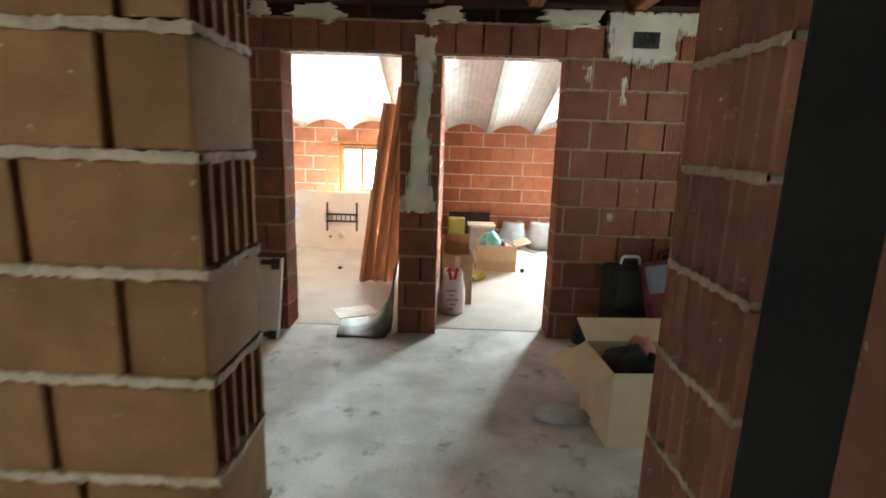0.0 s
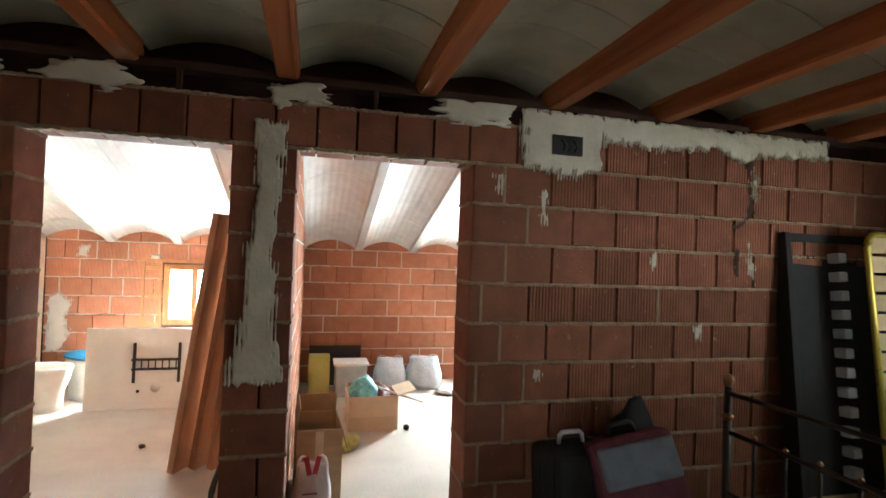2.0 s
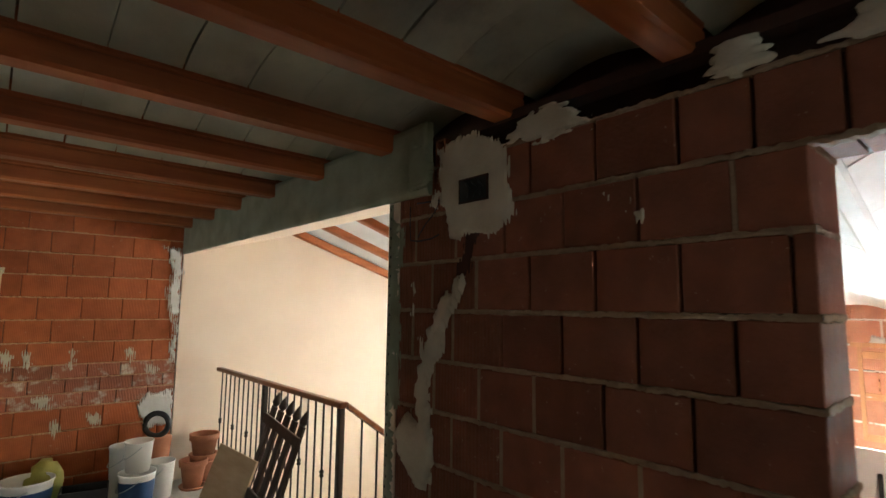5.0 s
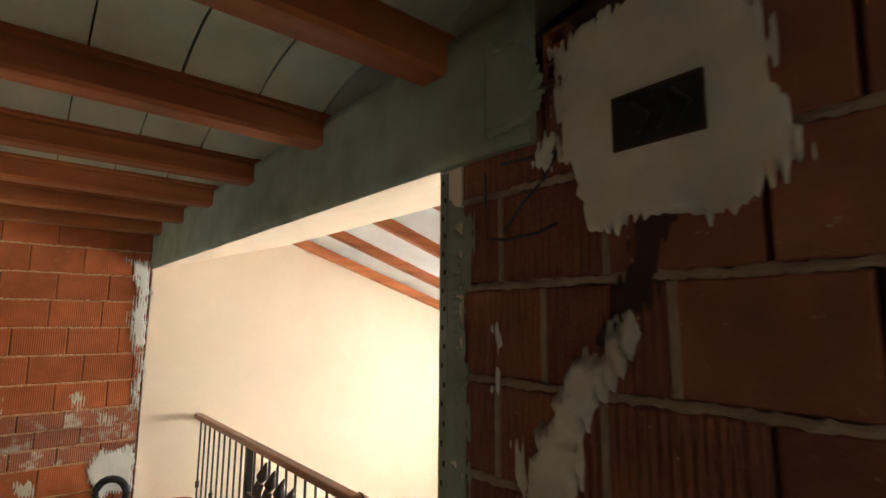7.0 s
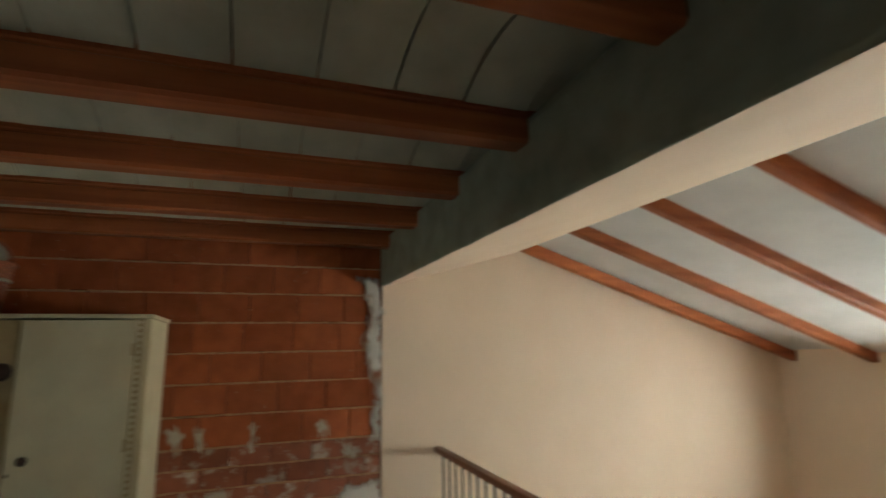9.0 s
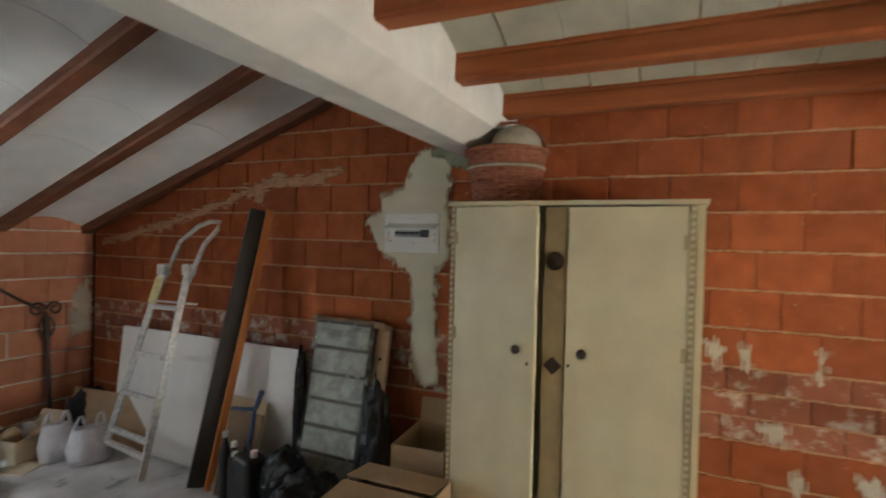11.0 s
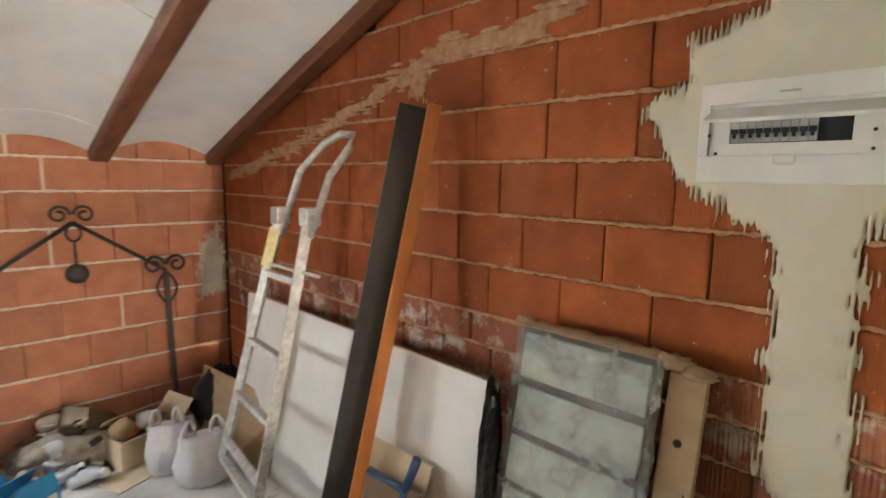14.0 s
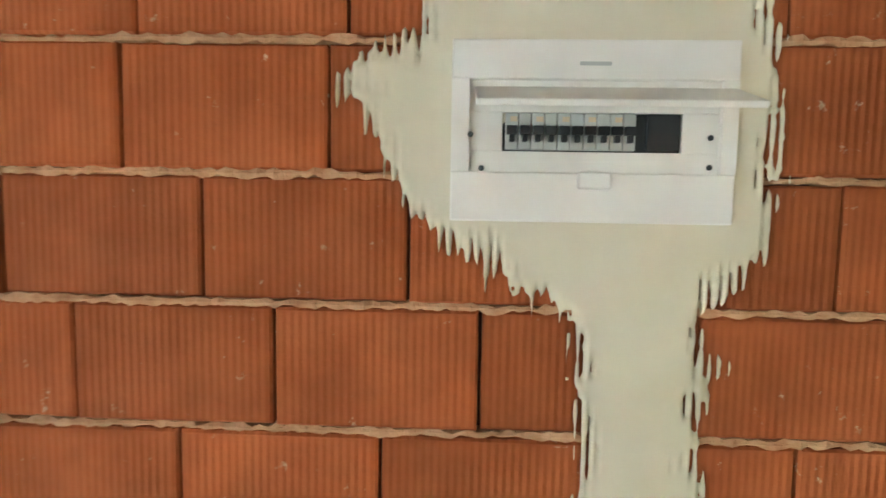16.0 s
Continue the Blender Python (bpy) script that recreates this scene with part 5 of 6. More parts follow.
for j in range(nz + 1):
    row = []
    for i in range(nx + 1):
        u, w = i / nx, j / nz
        bulge = 0.027 + 0.004 * noise.fractal((u * 5, w * 14, 2), 0.8, 2, 4) + 0.003 * noise.noise((u * 26, w * 70, 9)) - 0.003 * math.cos(math.tau * w * 7.2)
        edge = max(0.0, abs(u - 0.5) - 0.46) * 0.7
        row.append(bm.verts.new((bulge - edge, -0.228 + 0.456 * u + 0.006 * noise.noise((w * 18, u * 3, 6)), 0.01 + 1.19 * w)))
    grid.append(row)
for j in range(nz):
    for i in range(nx):
        bm.faces.new((grid[j][i], grid[j][i + 1], grid[j + 1][i + 1], grid[j + 1][i])).smooth = True
part("film", bm, FILM, wr, "crumpled transparent bubble wrap")
for y in (-0.232, 0.214):
    bm = tube([(0.012 + 0.008 * noise.noise((k * 0.7, y, 1)), y + 0.009 + 0.006 * noise.noise((k * 0.9, y, 5)), 0.02 + 1.18 * k / 40) for k in range(41)], [0.014 + 0.006 * noise.noise((k * 1.7, y, 3)) for k in range(41)], 7)
    part("film_edge", bm, FILM, wr, "gathered shiny edge of the bubble wrap")
bm = bmesh.new()
last = None
for k in range(51):
    y = -0.245 + 0.50 * k / 50
    top = 1.212 + 0.014 * noise.noise((k * 0.31, 1.7, 3.0)) + 0.010 * noise.noise((k * 1.3, 0, 0))
    ring = [bm.verts.new((0.028 + 0.012 * noise.noise((k * 0.5, 5, i)) - 0.024 * i, y, 1.188 + (top - 1.188) * h)) for i, h in enumerate((0.0, 0.65, 1.0, 0.8))]
    if last:
        for i in range(3):
            bm.faces.new((last[i], ring[i], ring[i + 1], last[i + 1])).smooth = True
    last = ring
part("torn_edge", bm, CARD, wr, "ragged folded brown packing edge")
bm = bmesh.new()
last = None
for k in range(41):
    f = k / 40
    y, sag = -0.20 + 0.40 * f, 0.045 * math.sin(math.pi * min(1, f * 1.15))
    ring = [bm.verts.new((0.046 + 0.007 * noise.noise((k * 0.6, i, 2)), y, 1.175 - sag - h + 0.008 * noise.noise((k * 0.7, i, 9)))) for i, h in enumerate((0.0, 0.02, 0.045))]
    if last:
        for i in range(2):
            bm.faces.new((last[i], ring[i], ring[i + 1], last[i + 1])).smooth = True
    last = ring
part("foam_fold", bm, FILM, wr, "clear film fold sagging below the top")
for k, (y, z, q) in enumerate(((-0.225, 1.20, 0.035), (0.25, 1.19, 0.045), (0.31, 1.175, 0.04))):
    part("torn_flap", lump(q * 0.5, q, q * 0.9, 31 + k, 0.8, 4.5), CARD, wr, "torn brown tape and paper", m=pose(-0.005, y, z - q * 0.5))
part("side_board", box(-0.055, 0.235, 0.0, -0.025, 0.33, 1.16, 0.004), CARD, wr, "brown cardboard side")
part("hole", lathe([(0.001, 0), (0.011, 0), (0.011, 0.003), (0.001, 0.004)], 12, cap=False), BLACK, wr, m=pose(-0.0245, 0.28, 0.98, 0, 90, 0))
for k, (x, y, a, b, c) in enumerate(((-5.46, 0.60, 0.13, 0.15, 0.44), (-5.40, 0.82, 0.13, 0.20, 0.36), (-5.62, 1.14, 0.09, 0.09, 0.86), (-5.71, 0.50, 0.06, 0.04, 1.00), (-5.38, 0.95, 0.12, 0.12, 0.20))):
    single("bin_liner", lump(a, b, c, 10 + k, 0.22, 2.4, 4), BLACK_BAG, pose(x, y, 0, 0, 0, k * 40 if c < 0.8 else 0), "shiny black bin liner bundled against the wall", "bag", "black bin liners")
can = thing("jerry_can", "black plastic jerry can with a pale cap on the floor", "canister", pose(-5.42, 0.36, 0, 0, 0, 70))
part("body", box(-0.10, -0.075, 0, 0.10, 0.075, 0.36, 0.035, seg=4), BLACK_RUBBER, can)
part("cap", lathe([(0.022, 0.36), (0.022, 0.395), (0.018, 0.40)], 14), WHITE_PLASTIC, can, "pale screw cap", m=pose(0.05, 0, 0))
part("handle", tube([(-0.08, 0, 0.35), (-0.07, 0, 0.40), (0.0, 0, 0.41), (0.02, 0, 0.36)], 0.012, 6), BLACK_RUBBER, can)
for k in range(4):
    part("ridge", box(-0.085, -0.078, 0.06 + k * 0.05, 0.085, -0.072, 0.075 + k * 0.05, 0.002), BLACK_RUBBER, can)
tool = thing("scraper_tool", "blue forked tool handle propped on the boards", "tool", pose(-5.50, 0.16, 0.0))
part("shaft", tube([(0.05, 0.10, 0.0), (0.0, 0.13, 0.50), (-0.02, 0.13, 0.62)], 0.014, 8), BLUE_PAINT, tool)
part("fork", tube([(-0.02, 0.13, 0.60), (-0.03, 0.05, 0.585), (-0.03, -0.08, 0.57)], 0.014, 8), BLUE_PAINT, tool)
part("fork", tube([(-0.02, 0.13, 0.60), (-0.04, 0.17, 0.72)], 0.016, 8), BLUE_PAINT, tool)
for k, (x, y, hh) in enumerate(((-5.44, 0.20, 0.40), (-5.46, 0.10, 0.44), (-5.40, 0.25, 0.36))):
    bt = thing("bottle", "dark plastic bottle with a white cap", "bottle", pose(x, y, 0), "bottles by the boards")
    part("body", lathe([(0.035, 0), (0.037, 0.02), (0.037, hh * 0.7), (0.016, hh * 0.85), (0.014, hh * 0.93)], 16), BLACK_RUBBER if k else DARK_BROWN, bt)
    part("cap", lathe([(0.018, hh * 0.93), (0.018, hh), (0.014, hh + 0.004)], 14), WHITE_PLASTIC, bt)

# wrought-iron well frame against the south wall
gt = thing("iron_well_frame", "rusty wrought-iron gable frame with scrolls and a pulley", "iron frame", pose(-5.045, -1.90, 0, 5, 0, 0))


def scroll(cx, cz, r, d, turns=1.35, start=0.0):
    return [(cx + d * (r * (1 - 0.72 * k / 22)) * math.cos(start + turns * math.tau * k / 22), 0, cz + (r * (1 - 0.72 * k / 22)) * math.sin(start + turns * math.tau * k / 22)) for k in range(23)]


for s in (-1, 1):
    x = s * 0.46
    part("post", box(x - 0.014, -0.014, 0, x + 0.014, 0.014, 1.03, 0.003), IRON, gt)
    part("rafter", tube([(x, 0, 1.04), (0, 0, 1.36)], 0.012, 8), IRON, gt)
    for d in (-1, 1):
        part("scroll", tube(scroll(x + d * 0.066, 1.075, 0.060, -d), 0.010, 6), IRON, gt)
        part("leaf", tube([(x, 0, 1.03), (x + d * 0.035, 0, 0.99), (x + d * 0.058, 0, 0.94), (x + d * 0.05, 0, 0.89), (x + d * 0.02, 0, 0.845), (x, 0, 0.83)], 0.009, 6), IRON, gt)
        if s == 1:
            part("scroll", tube(scroll(d * 0.060, 1.405, 0.052, -d), 0.009, 6), IRON, gt)
ring = part("ring", tube([(0.035 * math.cos(k * math.tau / 16), 0, 1.30 + 0.045 * math.sin(k * math.tau / 16)) for k in range(16)], 0.008, 6, closed=True), IRON, gt)
part("hook", tube([(0, 0, 1.255), (0, 0, 1.12)], 0.007, 6), IRON, gt)
part("pulley", lathe([(0.02, -0.02), (0.055, -0.016), (0.048, 0), (0.055, 0.016), (0.02, 0.02)], 20), IRON, gt, "dark pulley wheel", m=pose(0, 0, 1.07, 90, 0, 0))

# things along the south wall
carton(pose(-4.46, -1.93, 0, 0, 0, 184), 0.22, 0.16, 0.38, "worn brown cardboard box standing by the south wall", CARD, ((0, 20), (2, 30)))
cup = thing("plastic_pot", "white plastic pot with a dark label on the floor", "pot", pose(-4.38, -1.86, 0))
part("body", lathe([(0.045, 0), (0.05, 0.01), (0.058, 0.13), (0.055, 0.13), (0.048, 0.012), (0.001, 0.010)], 20, cap=False), WHITE_PLASTIC, cup)
part("label", box(-0.03, 0.049, 0.02, 0.03, 0.056, 0.055, 0.002), BLACK, cup)
for x, y, r, f in ((-4.50, -1.55, 200, ((0, 100),)), (-4.68, -1.40, 210, ((0, 75), (2, 60)))):
    bx = carton(pose(x, y, 0, 0, 0, r), 0.20, 0.17, 0.16, "bright blue open card box on the concrete floor", BLUE, f, "blue boxes", False)
    part("label", box(-0.07, -0.088, 0.09, 0.08, -0.0855, 0.14), PAPER, bx, "white printed label")
    part("label", box(-0.08, -0.088, 0.01, -0.02, -0.0855, 0.03), PAPER, bx)
    single("tin", lathe([(0.05, 0), (0.052, 0.01), (0.052, 0.16), (0.047, 0.16), (0.047, 0.15), (0.001, 0.15)], 18, cap=False), GREY_DIRT, pose(x, y, 0.006), "dull grey tin standing in a blue box", "tin", "tins")
rng = random.Random(12)
for k in range(34):
    x, y = rng.uniform(-5.12, -4.72), rng.uniform(-2.0, -1.74)
    mt = rng.choice((CARD_PALE, PAPER, GREY_DIRT, DARK_BROWN, BAG_GREY, CARD))
    z = max(0, 0.26 * (1 - abs(x + 4.93) / 0.28)) * rng.uniform(0.0, 0.9)
    if k % 3:
        single("scrap", box(-rng.uniform(0.05, 0.16), -0.03, 0, rng.uniform(0.03, 0.12), 0.03, rng.uniform(0.012, 0.04), 0.004), mt, pose(x, y, z, rng.uniform(-25, 25), rng.uniform(-25, 25), rng.uniform(0, 360)), "offcut in a heap of builders' rubbish", "scrap", "rubbish heap")
    else:
        single("crumpled_scrap", lump(0.07, 0.06, 0.10, k, 0.4, 2.5, 2), mt, pose(x, y, z), "crumpled scrap in a heap of builders' rubbish", "scrap", "rubbish heap")
single("rubbish_mound", lump(0.27, 0.15, 0.22, 5, 0.4, 3), GREY_DIRT, pose(-4.93, -1.87, 0), "mound of grey rubble and scraps by the wall", "rubble")
def bent_sheet(m, w, d, sag, mat, label):
    """A stiff offcut, bowed along its length."""
    bm = bmesh.new()
    rows = [[bm.verts.new((w * (i / 10 - 0.5), d * j, sag * (1 - (2 * i / 10 - 1) ** 2) + 0.004 * noise.noise((i, j, 3)))) for i in range(11)] for j in (-0.5, 0.5)]
    for i in range(10):
        bm.faces.new((rows[0][i], rows[0][i + 1], rows[1][i + 1], rows[1][i])).smooth = True
    bmesh.ops.solidify(bm, geom=bm.faces[:], thickness=0.009)
    return single("bent_offcut", bm, mat, m, label, "offcut", "rubbish heap")


bent_sheet(pose(-4.95, -1.84, 0.21, 14, -32, 20), 0.36, 0.09, 0.03, PAPER, "bowed white strip on top of the rubbish")
bent_sheet(pose(-5.02, -1.86, 0.24, -30, -24, -8), 0.28, 0.14, 0.02, CARD_PALE, "pale bowed board on top of the rubbish")
bent_sheet(pose(-4.80, -1.88, 0.16, 40, -40, 30), 0.24, 0.10, 0.02, CARD, "brown bowed board on the rubbish")
for k in range(6):
    x, y = -4.98 + 0.055 * k, -1.66 + 0.03 * (k % 3)
    bt = thing("small_bottle", "small clear bottle with a white cap lying down", "bottle", pose(x, y, 0.032 + 0.012 * (k % 2), 78, 0, 200 + 27 * k), "bottles in the rubbish")
    part("body", lathe([(0.020, 0), (0.030, 0.008), (0.030, 0.09), (0.016, 0.115), (0.015, 0.12)], 14), BAG_GREY, bt)
    part("cap", lathe([(0.018, 0.12), (0.018, 0.143), (0.015, 0.146)], 14), PAPER, bt)
carton(pose(-5.25, -1.76, 0, 0, 0, 195), 0.36, 0.26, 0.17, "shallow pale box holding reddish scraps", CARD_PALE, ((0, 150), (2, 40), (1, 130)), "", False)
for k in range(7):
    single("crumpled_scrap", lump(0.06, 0.05, 0.12, 20 + k, 0.4, 2.5, 2), (ORANGE_CL, CARD, PAPER, DARK_BROWN)[k % 4], pose(-5.38 + 0.045 * k, -1.80 + 0.05 * (k % 2), 0.02 + 0.05 * (k % 3)), "crumpled scrap in a shallow box", "scrap", "scraps in the box")
single("cardboard_sheet", box(-0.14, -0.10, 0, 0.14, 0.10, 0.006, 0.001), CARD_PALE, pose(-5.14, -1.52, 0.001, 0, 0, 20), "pale cardboard piece lying on the floor", "cardboard")


def carrier(m, s, h, mat, label, seed, group="", loop_h=1.34):
    """A full carrier bag: creased body, sloping shoulders and two upright strap loops."""
    b = thing("carrier_bag", label, "bag", m, group)
    bm = bmesh.new()
    n, rings = 40, []
    for f, rx, ry in ((0.0, 0.72, 0.62), (0.03, 0.90, 0.78), (0.2, 1.0, 0.86), (0.42, 1.02, 0.86), (0.62, 0.96, 0.74), (0.8, 0.84, 0.50), (0.93, 0.80, 0.36), (1.0, 0.78, 0.28)):
        ring = []
        for k in range(n):
            a = k * math.tau / n
            c, t = math.cos(a), math.sin(a)
            d = 1 + 0.10 * noise.fractal((c * 1.6 + seed, t * 1.6, f * 2.4), 0.8, 2, 4) + 0.05 * f * noise.noise((c * 7 + seed, t * 7, f * 1.2))
            ring.append(bm.verts.new((s * rx * d * c, s * ry * d * t, h * f * (1 + 0.05 * noise.noise((c * 2, t * 2, seed))))))
        rings.append(ring)
    for p, q in zip(rings, rings[1:]):
        for k in range(n):
            bm.faces.new((p[k], p[(k + 1) % n], q[(k + 1) % n], q[k])).smooth = True
    bm.faces.new(rings[0][::-1])
    bm.faces.new(rings[-1])
    part("bag_body", bm, mat, b)
    for d in (-1, 1):
        loop = [(d * s * 0.70, 0.0, h * 0.93), (d * s * 0.64, 0.012, h * (0.5 + loop_h / 2)), (d * s * 0.52, 0.02, h * loop_h), (d * s * 0.38, 0.012, h * (loop_h - 0.01)), (d * s * 0.30, 0.0, h * (0.49 + loop_h / 2)), (d * s * 0.24, 0, h * 0.93)]
        bm = tube(loop, [0.016, 0.012, 0.008, 0.008, 0.012, 0.016], 6)
        part("bag_handle", bm, mat, b)
    return b


carrier(pose(-5.31, -1.46, 0, 0, 0, -20), 0.115, 0.27, BAG_WHITE, "full white carrier bag standing on the floor", 3, "white carrier bags")
carrier(pose(-5.42, -1.24, 0, 0, 0, -12), 0.145, 0.26, BAG_WHITE, "full white carrier bag standing on the floor", 4, "white carrier bags")
single("white_ring", tube([(0.19 * math.cos(k * math.tau / 24), 0.15 * math.sin(k * math.tau / 24), 0.0) for k in range(24)], 0.03, 8, closed=True), WHITE_PLASTIC, pose(-3.80, -1.80, 0.15, 55, 0, 165), "white plastic ring leaning near the wall", "ring")
single("sack", lump(0.18, 0.12, 0.40, 31, 0.3, 2), BLACK_CLOTH, pose(-5.72, -1.78, 0), "dark sack in the corner", "sack")

# boxes beside the wardrobe
carton(pose(-5.06, 1.55, 0, 0, 0, 92), 0.46, 0.44, 0.56, "closed brown cardboard box in front of the wardrobe", CARD, ((0, 3), (2, 6)))
carton(pose(-5.62, 1.50, 0, 0, 0, 95), 0.30, 0.40, 0.62, "open brown cardboard box with a dark inside by the wardrobe", CARD, ((2, 100),), "", False)
single("black_bin", lump(0.12, 0.10, 0.50, 40, 0.15), BLACK_CLOTH, pose(-5.64, 1.50, 0.007), "black padded thing in the open box", "bag")
carton(pose(-4.82, 0.90, 0, 0, 0, 70), 0.26, 0.20, 0.22, "white card box with red print on the floor", PAPER, ((0, 10), (2, 10)), "", False)
single("paper_sheet", box(-0.06, -0.05, 0, 0.06, 0.05, 0.09, 0.01), PAPER, pose(-5.12, 0.98, 0.0, 0, 0, 30), "white paper packet on the floor", "paper")

# ---------------------------------------------------------------- by the stairwell
def bucket(m, r, h, label, mat=WHITE_PLASTIC, band=None, group="buckets"):
    b = thing("bucket", label, "bucket", m, group)
    part("shell", lathe([(0.001, 0.008), (r * 0.80, 0.008), (r * 0.985, h * 0.985), (r * 1.02, h), (r * 1.03, h * 0.97), (r * 1.0, h * 0.93), (r * 0.98, h * 0.92), (r * 0.84, 0), (0.001, 0)], 28, cap=False), mat, b)
    if band:
        part("label", lathe([(r * 0.860, h * 0.12), (r * 0.985, h * 0.80)], 28, cap=False), band, b, "printed navy band")
    part("handle", tube([(r * 1.0 * math.cos(a), -r * 1.04 * math.sin(a), h * 0.86 - 0.10 * math.sin(a)) for a in [radians(x) for x in range(0, 181, 15)]], 0.004, 5), BREAKER_G, b)
    return b


bucket(pose(-5.35, 3.80, 0), 0.135, 0.30, "white paint bucket with a navy printed band", band=BLUE_PAINT)
bucket(pose(-5.36, 3.80, 0.301), 0.105, 0.24, "white bucket stacked on a paint bucket")
bucket(pose(-5.66, 3.76, 0), 0.12, 0.45, "tall white tub on the floor")
bucket(pose(-5.55, 4.02, 0), 0.11, 0.30, "plain white bucket on the floor")
bucket(pose(-5.50, 3.10, 0), 0.17, 0.34, "wide white bucket with a navy band", band=BLUE_PAINT)
single("yellow_bag", lump(0.16, 0.13, 0.40, 7, 0.35), OLIVE_CARD, pose(-5.72, 3.22, 0), "crumpled yellow plastic bag behind the bucket", "bag")
tray = thing("tool_crate", "dark open plastic crate on the floor", "crate", pose(-5.45, 3.46, 0, 0, 0, 80))
part("body", box(-0.16, -0.11, 0, 0.16, -0.10, 0.22, 0.003, box(-0.16, 0.10, 0, 0.16, 0.11, 0.22, 0.003, box(-0.16, -0.10, 0, -0.15, 0.10, 0.22, 0.003, box(0.15, -0.10, 0, 0.16, 0.10, 0.22, 0.003, box(-0.16, -0.11, 0, 0.16, 0.11, 0.01))))), BLACK_RUBBER, tray)
single("garment", lump(0.13, 0.10, 0.14, 9, 0.4), PINK, pose(-5.20, 3.16, 0), "faded pink cloth on the floor", "clothes")


def pot(m, r, h, label):
    p = thing("flower_pot", label, "flower pot", m, "terracotta pots")
    part("pot_body", lathe([(0.001, 0), (r * 0.62, 0), (r * 0.88, h * 0.78), (r, h * 0.79), (r * 1.03, h), (r * 0.9, h), (r * 0.86, h * 0.8), (r * 0.6, 0.02), (0.001, 0.02)], 26, cap=False), TERRACOTTA, p)
    part("saucer", lathe([(0.001, 0), (r * 0.85, 0), (r * 0.95, 0.025), (r * 0.9, 0.025), (r * 0.8, 0.008), (0.001, 0.008)], 26, cap=False), TERRACOTTA, p, m=pose(0, 0, -0.0))
    return p


pot(pose(-5.60, 4.30, 0), 0.12, 0.25, "terracotta flower pot with a saucer")
pot(pose(-5.72, 4.42, 0), 0.125, 0.26, "terracotta flower pot stacked upright")
pot(pose(-5.72, 4.42, 0.18), 0.13, 0.26, "terracotta flower pot stacked on another")
single("hose_reel", tube([(0.10 * math.cos(k * math.tau / 20), 0, 0.10 + 0.10 * math.sin(k * math.tau / 20)) for k in range(20)], 0.025, 8, closed=True), BLACK_RUBBER, pose(-5.80, 4.02, 0.46, 0, 0, 60), "black rubber ring on top of a tub", "ring")
single("tub", lathe([(0.001, 0), (0.10, 0), (0.13, 0.45), (0.001, 0.45)], 20, cap=False), TERRACOTTA, pose(-5.79, 4.02, 0), "brown tub against the wall", "tub")
fence = thing("picket_panel", "dark wooden picket panel leaning on the stair railing", "fence panel", pose(-4.25, 4.30, 0, -14, 8, 0))
for k in range(5):
    x = -0.24 + 0.12 * k
    bm = box(x - 0.032, -0.012, 0, x + 0.032, 0.012, 0.88, 0.003)
    bm2 = lathe([(0.014, 0.88), (0.034, 0.91), (0.022, 0.95), (0.004, 0.99)], 8)
    bmesh.ops.transform(bm2, matrix=Matrix.Translation((x, 0, 0)), verts=bm2.verts)
    pk_ = part("picket", bm, DARK_BROWN, fence)
    part("picket_tip", bm2, DARK_BROWN, pk_)
for z in (0.22, 0.74):
    part("cross_rail", box(-0.30, -0.036, z, 0.30, -0.0125, z + 0.07, 0.004), DARK_BROWN, fence)
single("board_offcut", box(-0.22, -0.012, 0, 0.22, 0.012, 0.55, 0.004), CARD, pose(-4.62, 4.16, 0, -16, 10, 18), "brown board leaning in front of the picket panel", "board")

# ---------------------------------------------------------------- far left room
tv = thing("mount_board", "white board with a black bracket standing on the floor", "panel", pose(-1.04, 7.14, 0.004, -2, 0, 2))
part("board", box(-0.53, 0, 0, 0.53, 0.02, 0.77, 0.002), WHITE_LAM, tv)
for x in (-0.12, 0.27):
    part("bracket_arm", box(x - 0.012, -0.022, 0.25, x + 0.012, -0.0005, 0.63, 0.002), BLACK_RUBBER, tv, "black metal bracket arm")
for z in (0.37, 0.46):
    part("bracket_rail", box(-0.14, -0.028, z, 0.29, -0.0225, z + 0.025, 0.002), BLACK_RUBBER, tv)
for k in range(7):
    x = -0.12 + 0.06 * k
    part("bracket_web", box(x, -0.027, 0.395, x + 0.012, -0.0232, 0.46), BLACK_RUBBER, tv)
# white disc painted for the bright light showing through a hole
part("light_hole", lathe([(0.001, 0.0), (0.045, 0.0), (0.045, 0.004), (0.001, 0.006)], 20, cap=False), PAPER, tv, m=pose(0.07, -0.0005, 0.20, 90, 0, 0))
part("plug", lathe([(0.015, 0.0), (0.015, 0.006), (0.001, 0.008)], 12), BLACK, tv, m=pose(-0.08, -0.0005, 0.17, 90, 0, 0))
for x0, y0, x1, y1, z1, w in ((-0.40, 5.60, -0.15, 5.46, 1.80, 0.15), (-0.27, 5.66, 0.0, 5.50, 1.95, 0.17), (-0.15, 5.62, 0.062, 5.45, 1.97, 0.14)):
    single("plank", between((x0, y0, 0.02), (x1, y1, z1), w, 0.05), RAW_WOOD, pose(0, 0, 0), "reddish raw plank leaning on the partition wall", "plank", "leaning planks")
